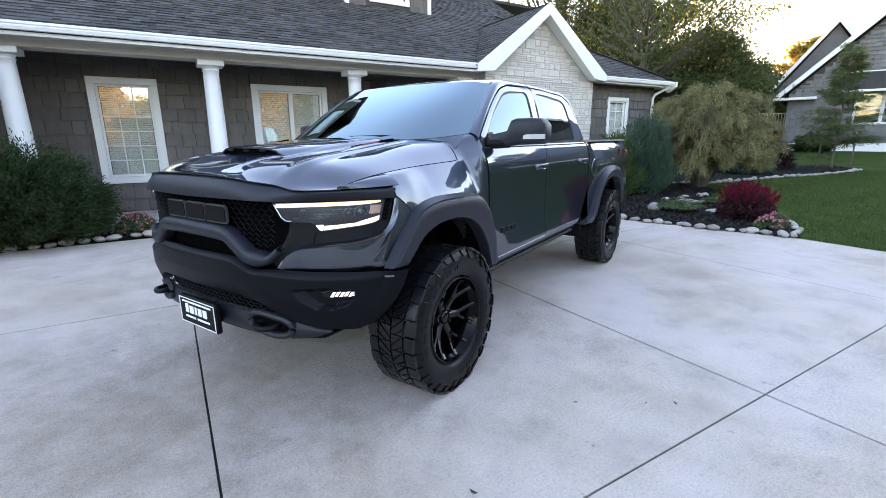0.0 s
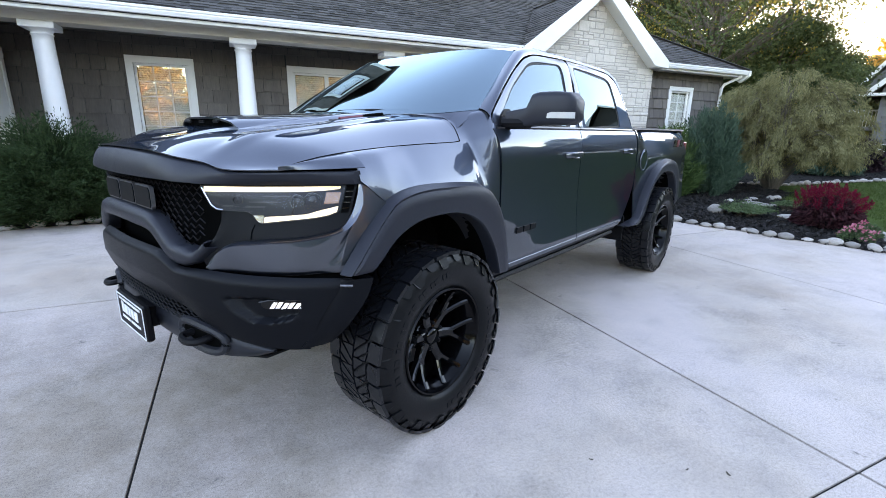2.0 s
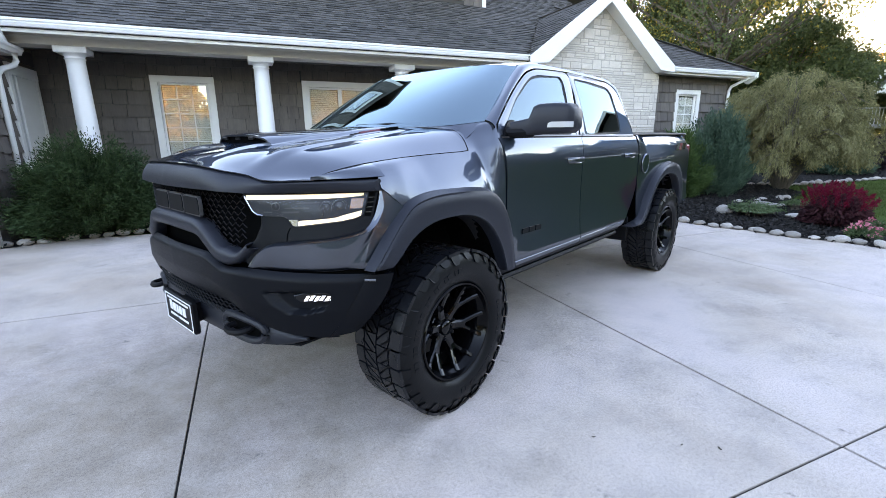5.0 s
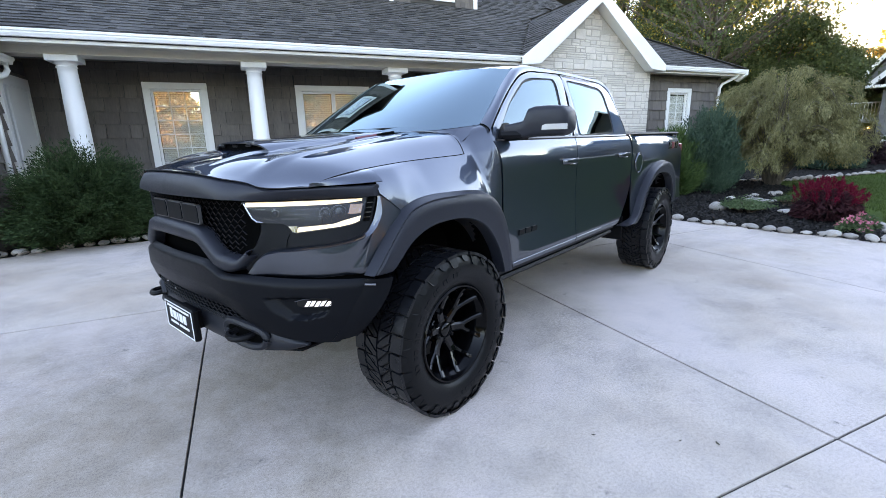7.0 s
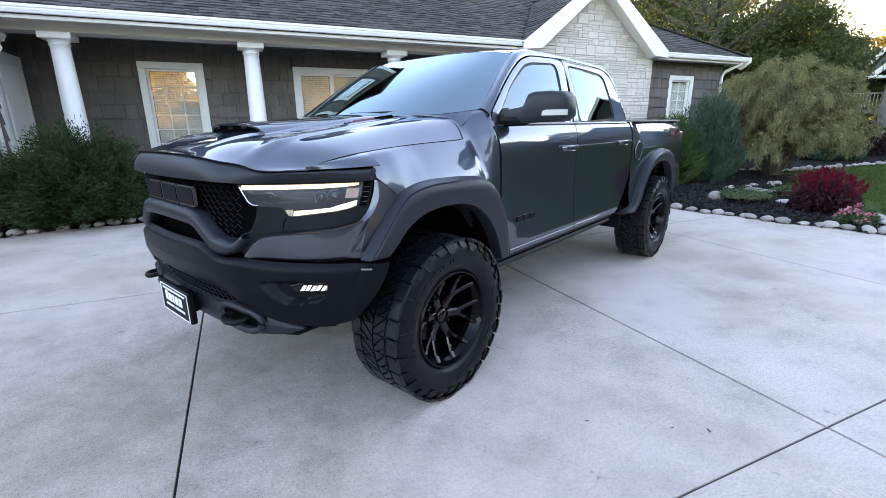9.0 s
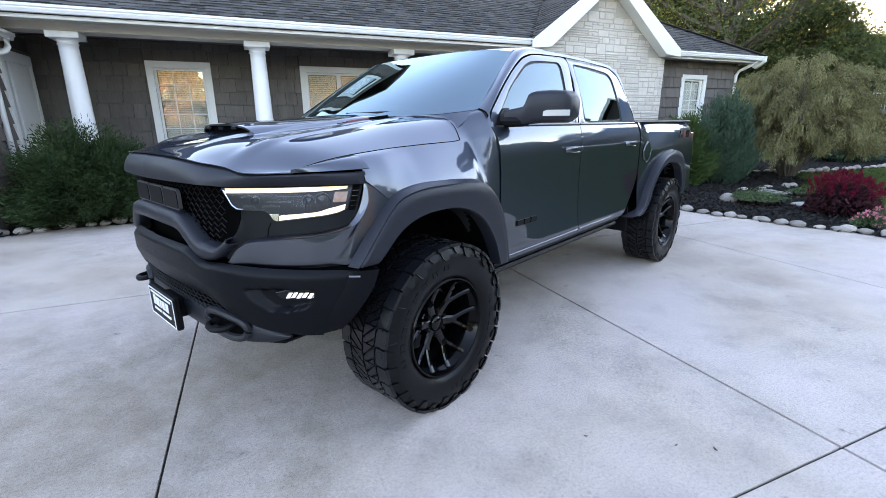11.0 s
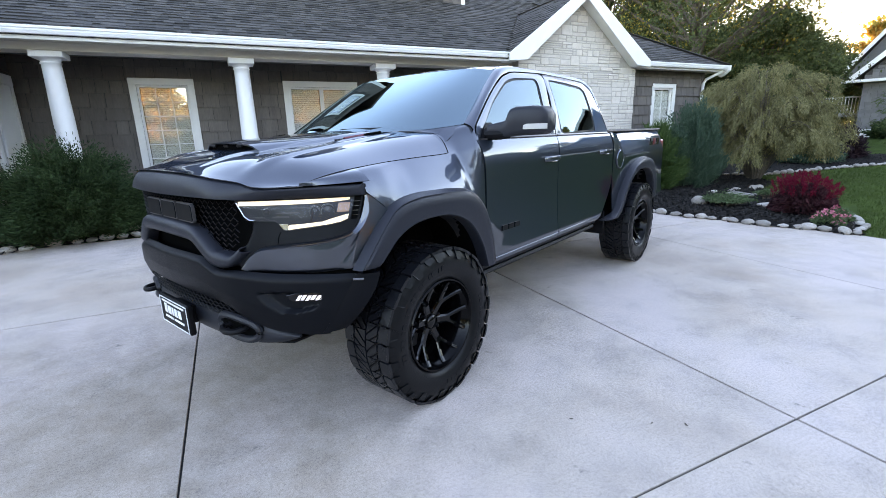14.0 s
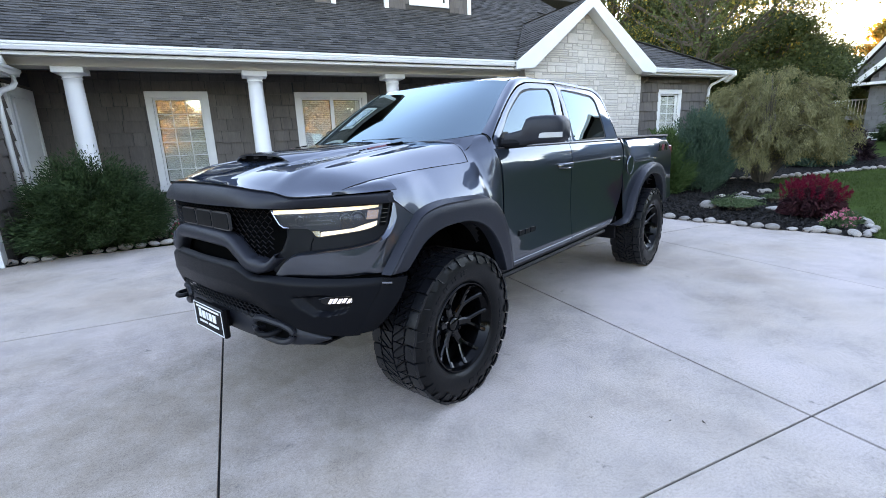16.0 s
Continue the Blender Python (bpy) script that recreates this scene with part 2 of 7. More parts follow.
def prism(bm, poly, axis, lo, hi):
    """Extrudes a flat outline along an axis (0, 1 or 2); poly holds the other two coordinates in order."""
    def put(p, h):
        c = list(p)
        c.insert(axis, h)
        return bm.verts.new(c)
    a, b = [put(p, lo) for p in poly], [put(p, hi) for p in poly]
    bm.faces.new(a[::-1]), bm.faces.new(b)
    n = len(poly)
    for i in range(n):
        bm.faces.new((a[i], a[(i + 1) % n], b[(i + 1) % n], b[i]))
    bmesh.ops.recalc_face_normals(bm, faces=bm.faces)
    return bm


def lathe(bm, profile, segs=32, m=Matrix()):
    """Turns (radius, height) pairs about z."""
    rings = []
    for r, h in profile:
        rings.append([bm.verts.new(m @ Vector((r * math.cos(2 * math.pi * i / segs), r * math.sin(2 * math.pi * i / segs), h))) for i in range(segs)])
    for a, b in zip(rings, rings[1:]):
        for i in range(segs):
            bm.faces.new((a[i], a[(i + 1) % segs], b[(i + 1) % segs], b[i]))
    return bm


def tube(bm, pts, r, segs=8, squash=None):
    """A round or squashed tube along points, its ends closed."""
    pts = [Vector(p) for p in pts]
    rings = []
    for i, p in enumerate(pts):
        d = (pts[min(i + 1, len(pts) - 1)] - pts[max(i - 1, 0)]).normalized()
        s = d.cross(Vector((0, 0, 1)))
        s = s.normalized() if s.length > 1e-3 else Vector((1, 0, 0))
        t = s.cross(d)
        rr = r[i] if isinstance(r, (list, tuple)) else r
        ra, rb = (rr * squash[0], rr * squash[1]) if squash else (rr, rr)
        rings.append([bm.verts.new(p + s * ra * math.cos(2 * math.pi * k / segs) + t * rb * math.sin(2 * math.pi * k / segs)) for k in range(segs)])
    for a, b in zip(rings, rings[1:]):
        for k in range(segs):
            bm.faces.new((a[k], a[(k + 1) % segs], b[(k + 1) % segs], b[k]))
    bm.faces.new(rings[0][::-1]), bm.faces.new(rings[-1])
    return bm


def spline(pts, n):
    """Points along a Catmull-Rom curve through pts, evenly by parameter."""
    pts = [Vector(p) for p in pts]
    k = len(pts) - 1
    out = []
    for i in range(n):
        s = i / (n - 1) * k
        j = min(int(s), k - 1)
        f = s - j
        p0, p1, p2, p3 = pts[max(j - 1, 0)], pts[j], pts[j + 1], pts[min(j + 2, k)]
        out.append(0.5 * ((2 * p1) + (p2 - p0) * f + (2 * p0 - 5 * p1 + 4 * p2 - p3) * f * f + (3 * p1 - p0 - 3 * p2 + p3) * f ** 3))
    return out


def curve_at(keys, x):
    """Smooth value between (x, value) keys."""
    if x <= keys[0][0]:
        return keys[0][1]
    for i in range(len(keys) - 1):
        (a, va), (b, vb) = keys[i], keys[i + 1]
        if x <= b:
            f = (x - a) / (b - a)
            ma = (vb - keys[i - 1][1]) / (b - keys[i - 1][0]) if i else (vb - va) / (b - a)
            mb = (keys[i + 2][1] - va) / (keys[i + 2][0] - a) if i + 2 < len(keys) else (vb - va) / (b - a)
            h = b - a
            return (2 * f ** 3 - 3 * f * f + 1) * va + (f ** 3 - 2 * f * f + f) * h * ma + (3 * f * f - 2 * f ** 3) * vb + (f ** 3 - f * f) * h * mb
    return keys[-1][1]


def grid(bm, rows, mirror=False):
    """A sheet through rows of points."""
    vs = [[bm.verts.new(p) for p in r] for r in rows]
    for a, b in zip(vs, vs[1:]):
        for i in range(len(a) - 1):
            bm.faces.new((a[i], a[i + 1], b[i + 1], b[i]))
    if mirror:
        ws = [[bm.verts.new((-p[0], p[1], p[2])) for p in r] for r in rows]
        for a, b in zip(ws, ws[1:]):
            for i in range(len(a) - 1):
                bm.faces.new((b[i], b[i + 1], a[i + 1], a[i]))
    return bm


def rnd(a, b):
    return random.uniform(a, b)


# ---- ground ----
HOUSE = pose(0, 0, 0, 0, 0, 65)  # local: u along the porch, b towards the back, z up


def hw(u, b, z=0.0):
    return HOUSE @ Vector((u, b, z))


def rise(x, y):
    """The lawn climbs gently away from the drive."""
    d = max(0.0, y - 6.2 - 0.25 * max(0.0, x - 3.0))
    return min(0.9, 0.031 * d * d / (d + 2.0)) - 0.035


def make_ground():
    n = 96
    def ax(i):
        s = 2 * i / n - 1
        return math.copysign(abs(s) ** 2.6 * 900 + abs(s) * 30, s)
    vs = [(ax(i), ax(j), rise(ax(i), ax(j))) for j in range(n + 1) for i in range(n + 1)]
    fs = [(j * (n + 1) + i, j * (n + 1) + i + 1, (j + 1) * (n + 1) + i + 1, (j + 1) * (n + 1) + i) for j in range(n) for i in range(n)]
    tagged(raw("ground", vs, fs, LAWN, smooth=True), "gently rising green mown lawn round the drive", "lawn", kind="structure")


make_ground()

drive = thing("driveway", "pale grey concrete driveway in large sawn slabs", "driveway", HOUSE, kind="structure")
part("bed", boxes((-10.0, 7.4, -5.9, 5.55, -0.13, -0.012)), JOINT, drive)
U_LINES = (-10.0, -6.97, -3.97, -0.94, 2.09, 4.97, 7.45)
B_LINES = (-5.97, -2.14, 1.69, 5.6)
for i in range(len(U_LINES) - 1):
    for j in range(len(B_LINES) - 1):
        gap_l = {4.97: 0.006, 2.09: 0.009}.get(U_LINES[i], 0.006)
        gap_r = {4.97: 0.006, 2.09: 0.009}.get(U_LINES[i + 1], 0.006)
        gap_n, gap_f = (0.011 if B_LINES[j] == 1.69 else 0.0055), (0.011 if B_LINES[j + 1] == 1.69 else 0.0055)
        part("slab", boxes((U_LINES[i] + gap_l, U_LINES[i + 1] - gap_r, B_LINES[j] + gap_n, B_LINES[j + 1] - gap_f, -0.1, 0.0), bevel=0.002), CONCRETE, drive)

# ---- the house ----
house = thing("house", "brown shake-sided house with a white-columned porch and a pale stone gable", "house", HOUSE)
WALL_B, BEAM_B = 8.15, 6.55
PORCH_Z = 0.15


def wall_with_holes(bm, u0, u1, b0, b1, z0, z1, holes):
    """A wall of boxes left standing round its openings (u0, u1, z0, z1), which are in order along u."""
    u = u0
    for a, b, za, zb in holes:
        box(bm, u, a, b0, b1, z0, z1)
        box(bm, a, b, b0, b1, z0, za)
        box(bm, a, b, b0, b1, zb, z1)
        u = b
    box(bm, u, u1, b0, b1, z0, z1)
    return bm


W1, W2 = (-2.0, -1.08, 0.87, 2.68), (0.98, 2.45, 0.87, 2.68)
part("porch_wall", wall_with_holes(bmesh.new(), -4.15, 6.6, WALL_B, WALL_B + 0.2, 0.0, 3.25, [W1, W2]), UNDER, house)
part("porch_ceiling", boxes((-4.15, 6.0, 6.2, WALL_B + 0.2, 3.17, 3.2)), CEILING, house)
part("beam", boxes((-4.3, 6.1, BEAM_B, BEAM_B + 0.4, 3.03, 3.169), bevel=0.006), BEAM, house)
part("porch_floor", boxes((-4.1, 6.1, 6.4, WALL_B, -0.05, PORCH_Z - 0.03)), MORTAR, house)
for i in range(72):
    a = -4.1 + i * 0.14
    part("floor_board", boxes((a + 0.003, a + 0.137, 6.36, WALL_B - 0.012, PORCH_Z - 0.03, PORCH_Z)), DECK, house)


def column(u):
    c = thing("column", "round white porch column with a square capital", "column", HOUSE @ Matrix.Translation((u, 6.76, 0)), "porch columns")
    bm = bmesh.new()
    lathe(bm, [(0.175, PORCH_Z + 0.1), (0.175, PORCH_Z + 0.13), (0.165, PORCH_Z + 0.16), (0.16, 0.6), (0.16, 1.1), (0.152, 1.9), (0.138, 2.75),
               (0.136, 2.84), (0.15, 2.846), (0.152, 2.862), (0.138, 2.868), (0.14, 2.885), (0.17, 2.925), (0.18, 2.93)], 40)
    part("shaft", bm, COLUMN, c, smooth=True)
    part("capital", boxes((-0.225, 0.225, -0.225, 0.225, 2.93, 3.028), bevel=0.008), COLUMN, c)
    part("base", boxes((-0.2, 0.2, -0.2, 0.2, PORCH_Z, PORCH_Z + 0.1), bevel=0.008), COLUMN, c)


for cu in (-2.96, -0.045, 2.8, 5.6):
    column(cu)


def window(hole, b, bars, lights=1, trim=0.13, blinds=True, tilt=60, parent_label="white-trimmed window with half-open blinds"):
    u0, u1, z0, z1 = hole
    w = thing("window", parent_label, "window", HOUSE, "house windows", kind="structure")
    t, f = trim, b - 0.03
    part("casing", boxes((u0 - t, u1 + t, f, b + 0.04, z1, z1 + t), (u0 - t, u0, f, b + 0.04, z0, z1), (u1, u1 + t, f, b + 0.04, z0, z1), bevel=0.004), WHITE, w)
    part("sill", boxes((u0 - t - 0.01, u1 + t + 0.01, f - 0.015, b + 0.04, z0 - t, z0), bevel=0.005), WHITE, w)
    wd = (u1 - u0) / lights
    for k in range(lights):
        a, c = u0 + k * wd, u0 + (k + 1) * wd
        s = 0.045
        part("sash", boxes((a, a + s, b + 0.03, b + 0.08, z0, z1), (c - s, c, b + 0.03, b + 0.08, z0, z1), (a + s, c - s, b + 0.03, b + 0.08, z0, z0 + s), (a + s, c - s, b + 0.03, b + 0.08, z1 - s, z1)), WHITE, w)
        pane = part("pane", boxes((a + s, c - s, b + 0.052, b + 0.056, z0 + s, z1 - s)), PANE, w)
        pane.visible_shadow = False
        nx, nz = bars
        for q in range(1, nx):
            x = a + s + (c - a - 2 * s) * q / nx
            part("glazing_bar", boxes((x - 0.009, x + 0.009, b + 0.04, b + 0.051, z0 + s, z1 - s)), WHITE, w)
        for q in range(1, nz):
            z = z0 + s + (z1 - z0 - 2 * s) * q / nz
            part("glazing_bar", boxes((a + s, c - s, b + 0.041, b + 0.05, z - 0.009, z + 0.009)), WHITE, w)
        if blinds:
            bm = bmesh.new()
            z = z0 + 0.06
            while z < z1 - 0.07:
                bmesh.ops.create_cube(bm, size=1, matrix=Matrix.Translation(((a + c) / 2, b + 0.095, z)) @ Matrix.Rotation(radians(tilt), 4, 'X') @ Matrix.Diagonal((c - a - 2 * s - 0.02, 0.045, 0.003, 1)))
                z += 0.043
            tagged(part("blind", bm, BLIND, w), "white slatted blind", kind="stuff")
    # the room behind, closed
    part("room", boxes((u0 - 0.3, u1 + 0.3, b + 1.2, b + 1.25, z0 - 0.3, z1 + 0.3), (u0 - 0.35, u0 - 0.3, b + 0.205, b + 1.2, z0 - 0.3, z1 + 0.3), (u1 + 0.3, u1 + 0.35, b + 0.205, b + 1.2, z0 - 0.3, z1 + 0.3),
                       (u0 - 0.35, u1 + 0.35, b + 0.205, b + 1.25, z1 + 0.3, z1 + 0.35), (u0 - 0.35, u1 + 0.35, b + 0.205, b + 1.25, z0 - 0.35, z0 - 0.3)), ROOM, w)
    return w


window(W1, WALL_B, (3, 6))
window(W2, WALL_B, (1, 1), lights=2)

# gable block of pale stone, and the shake wall beyond it
GAB_B, RIGHT_B = 6.3, 6.62
W3 = (10.98, 11.72, 1.3, 2.66)
EAVE_Z = 3.27
PK_U, PK_Z, G_L, G_R = 7.72, 4.83, 5.56, 9.93   # rake outline at its front
W4 = (7.62, 8.2, 1.36, 2.54)
bm = wall_with_holes(bmesh.new(), 6.0, 9.82, GAB_B - 0.002, GAB_B + 0.22, 0.0, 3.1, [W4])
prism(bm, [(6.0, 3.1), (9.82, 3.1), (PK_U, 4.62), (6.0, 3.3)], 1, GAB_B - 0.002, 8.3)
box(bm, 6.0, 6.2, GAB_B + 0.22, 8.3, 0.0, 3.1)
part("gable_wall", bm, MORTAR, house)
window(W4, GAB_B, (2, 4), trim=0.05, tilt=84, parent_label="white-trimmed window set in the pale stone gable")
part("shake_wall", wall_with_holes(bmesh.new(), 9.82, 13.02, RIGHT_B, RIGHT_B + 0.2, 0.0, 3.2, [W3]), UNDER, house)
part("end_wall", boxes((12.82, 13.02, RIGHT_B + 0.2, 15.0, 0.0, 3.2)), UNDER, house)
window(W3, RIGHT_B, (2, 5), trim=0.12, tilt=84, parent_label="narrow white-trimmed window with small panes")
part("corner_board", boxes((12.93, 13.04, RIGHT_B - 0.03, RIGHT_B + 0.08, 0.0, 3.2)), SHAKE, house)


def slab_on(bm, a, b, c, d, t):
    """A board with top corners a, b, c, d and thickness t downwards."""
    top = [bm.verts.new(p) for p in (a, b, c, d)]
    low = [bm.verts.new((p[0], p[1], p[2] - t)) for p in (a, b, c, d)]
    bm.faces.new(top), bm.faces.new(low[::-1])
    for i in range(4):
        bm.faces.new((top[i], low[i], low[(i + 1) % 4], top[(i + 1) % 4]))
    return bm


# roofs: decks, then courses of shingle tabs laid over them
PITCH = 0.56
RIDGE_B = 12.6
RZ = EAVE_Z + PITCH * (RIDGE_B - 6.1)


def tabs(name, origin, along, up, width_at, length, exposure=0.145, lift=0.02):
    """Shingle courses on a slope: origin, unit vectors along the eave and up the slope; width_at(s) gives where a course starts and ends."""
    along, up = Vector(along).normalized(), Vector(up).normalized()
    nrm = along.cross(up).normalized()
    if nrm.z < 0:
        nrm = -nrm
    vs, fs = [], []
    o = Vector(origin)
    s = -0.03
    while s < length:
        a, e = width_at(s)
        x = a - rnd(0, 0.2)
        while x < e:
            w = rnd(0.1, 0.3)
            x0, x1 = max(x, a), min(x + w, e)
            if x1 - x0 > 0.02:
                h = lift + rnd(-0.006, 0.008)
                drop = rnd(0, 0.035) if random.random() < 0.5 else 0.0
                p = [o + along * x0 + up * (s - drop) + nrm * h, o + along * x1 + up * (s - drop) + nrm * h,
                     o + along * x1 + up * (s + exposure + 0.03) + nrm * 0.003, o + along * x0 + up * (s + exposure + 0.03) + nrm * 0.003]
                q = [p[0] - nrm * (h - 0.001), p[1] - nrm * (h - 0.001)]
                k = len(vs)
                vs += [v[:] for v in p + q]
                fs += [(k, k + 1, k + 2, k + 3), (k + 4, k + 5, k + 1, k), (k + 4, k, k + 3), (k + 1, k + 5, k + 2)]
            x += w
        s += exposure
    ob = raw(name, vs, fs, ROOF, house)
    tagged(ob, "dark grey asphalt roof shingles", kind="stuff")


SL = math.hypot(1, PITCH)
bm = bmesh.new()
slab_on(bm, (-9.0, 6.1, EAVE_Z), (5.7, 6.1, EAVE_Z), (5.7, RIDGE_B, RZ), (-9.0, RIDGE_B, RZ), 0.1)
slab_on(bm, (5.7, 8.3, EAVE_Z + PITCH * 2.2), (10.5, 8.3, EAVE_Z + PITCH * 2.2), (10.5, RIDGE_B, RZ), (5.7, RIDGE_B, RZ), 0.1)
part("roof_deck", bm, UNDER, house)
tabs("roof_shingles", (-9.0, 6.14, EAVE_Z + 0.025), (1, 0, 0), (0, 1, PITCH), lambda s: (2.5, 14.6 + 0.677 * s if s < 3.19 else 19.5), (RIDGE_B - 6.1) * SL)
bm = bmesh.new()
slab_on(bm, (13.3, RIDGE_B, RZ), (-9.0, RIDGE_B, RZ), (-9.0, 19.0, EAVE_Z), (13.3, 19.0, EAVE_Z), 0.1)
part("roof_back", bm, ROOF, house)

# cross gable over the stone: its ridge runs back at the peak's height
RB = 6.1 + (PK_Z - EAVE_Z) / PITCH
bm = bmesh.new()
slab_on(bm, (G_L, 5.98, EAVE_Z - 0.03), (PK_U, 5.98, PK_Z), (PK_U, RB + 0.3, PK_Z), (G_L, 6.3, EAVE_Z - 0.03), 0.08)
slab_on(bm, (PK_U, 5.98, PK_Z), (G_R, 5.98, EAVE_Z - 0.03), (G_R, 6.4, EAVE_Z - 0.03), (PK_U, RB + 0.3, PK_Z), 0.08)
part("gable_roof_deck", bm, UNDER, house)
gl = math.hypot(PK_U - G_L, PK_Z - EAVE_Z)
gs = (RB - 6.1) / gl
tabs("gable_shingles", (G_L, 5.97, EAVE_Z - 0.02), (0, 1, 0), (PK_U - G_L, 0, PK_Z - EAVE_Z), lambda s: (0.0, 0.15 + max(0, s) * gs), gl)
tabs("gable_shingles", (G_R, 5.97, EAVE_Z - 0.02), (0, 1, 0), (PK_U - G_R, 0, PK_Z - EAVE_Z), lambda s: (0.0, 0.15 + max(0, s) * gs), gl)

# rake boards and returns
bm = bmesh.new()
k = 0.26
prism(bm, [(G_L - 0.02, EAVE_Z + 0.0), (PK_U, PK_Z + 0.02), (PK_U, PK_Z - k), (G_L + 0.46, EAVE_Z - 0.12), (G_L - 0.02, EAVE_Z - 0.16)], 1, 5.93, 5.975)
prism(bm, [(PK_U, PK_Z + 0.02), (G_R + 0.02, EAVE_Z + 0.0), (G_R + 0.02, EAVE_Z - 0.16), (G_R - 0.46, EAVE_Z - 0.12), (PK_U, PK_Z - k)], 1, 5.93, 5.975)
part("rake_board", bm, WHITE, house)
bm = bmesh.new()
prism(bm, [(G_L + 0.02, EAVE_Z - 0.03), (PK_U, PK_Z - 0.085), (PK_U, PK_Z - 0.2), (G_L + 0.3, EAVE_Z - 0.14), (G_L + 0.02, EAVE_Z - 0.15)], 1, 5.975, 6.38)
prism(bm, [(PK_U, PK_Z - 0.085), (G_R - 0.02, EAVE_Z - 0.03), (G_R - 0.02, EAVE_Z - 0.15), (G_R - 0.3, EAVE_Z - 0.14), (PK_U, PK_Z - 0.2)], 1, 5.975, 6.38)
part("rake_soffit", bm, WHITE, house)


def gutter(u0, u1, b, z, axis=0):
    prof = [(b, z), (b, z - 0.035), (b + 0.012, z - 0.05), (b + 0.012, z - 0.07), (b + 0.03, z - 0.115), (b + 0.115, z - 0.115), (b + 0.115, z)]
    return prism(bmesh.new(), prof, 0, u0, u1)


part("gutter", gutter(-4.4, 5.58, 6.0, 3.3), WHITE, house)
part("fascia", boxes((-4.4, 5.6, 6.118, 6.15, 3.12, 3.27)), WHITE, house)
part("soffit", boxes((-4.4, 5.6, 6.15, 6.55, 3.15, 3.17)), BEAM, house)
part("gutter", gutter(9.95, 13.35, 6.06, 3.28), WHITE, house)
part("fascia", boxes((9.9, 13.3, 6.18, 6.2, 3.11, 3.25)), WHITE, house)
part("soffit", boxes((9.9, 13.3, 6.2, 6.65, 3.13, 3.15)), WHITE, house)
part("fascia", boxes((13.3, 13.34, 6.5, 15.0, 3.11, 3.27)), WHITE, house)
bm = bmesh.new()
prism(bm, [(6.04, 3.28), (6.5, 3.28), (6.5, 3.1), (6.3, 2.97), (6.2, 3.02), (6.04, 3.14)], 0, 13.35, 13.44)
part("eave_return", bm, WHITE, house)
part("soffit", boxes((13.02, 13.3, 6.65, 15.0, 3.13, 3.15)), WHITE, house)

# hipped roof over the end of the house
HP = 0.56
HIP_U, HIP_B, HIP_Z = 9.2, 10.2, EAVE_Z + HP * 4.1
bm = bmesh.new()
f1 = [bm.verts.new(p) for p in ((9.9, 6.1, EAVE_Z), (13.35, 6.1, EAVE_Z), (HIP_U, HIP_B, HIP_Z), (8.4, HIP_B, HIP_Z), (8.4, 8.2, EAVE_Z + HP * 2.1))]
f2 = [bm.verts.new(p) for p in ((13.35, 6.1, EAVE_Z), (13.35, 14.6, EAVE_Z), (HIP_U, HIP_B, HIP_Z))]
bm.faces.new(f1), bm.faces.new(f2)
part("hip_deck", bm, UNDER, house)
tabs("hip_shingles", (8.4, 6.14, EAVE_Z + 0.025), (1, 0, 0), (0, 1, HP), lambda s: (max(0, 1.5 - max(0, s) * 0.677), 4.98 - max(0, s) / SL * (13.35 - HIP_U) / 4.1), 4.1 * SL)
bm = bmesh.new()
tube(bm, spline([(13.36, 6.06, EAVE_Z + 0.03), (HIP_U, HIP_B, HIP_Z + 0.03)], 12), 0.05, 6, (1.6, 0.4))
part("hip_cap", bm, ROOF, house)


def downspout(pts, parent):
    bm = bmesh.new()
    tube(bm, pts, 0.05, 8, (1.0, 0.85))
    part("downspout", bm, WHITE, parent, smooth=True)


downspout([(13.2, 6.15, 3.2), (13.2, 6.17, 3.12), (13.0, 6.5, 2.92), (12.96, 6.55, 2.8), (12.96, 6.55, 0.1)], house)

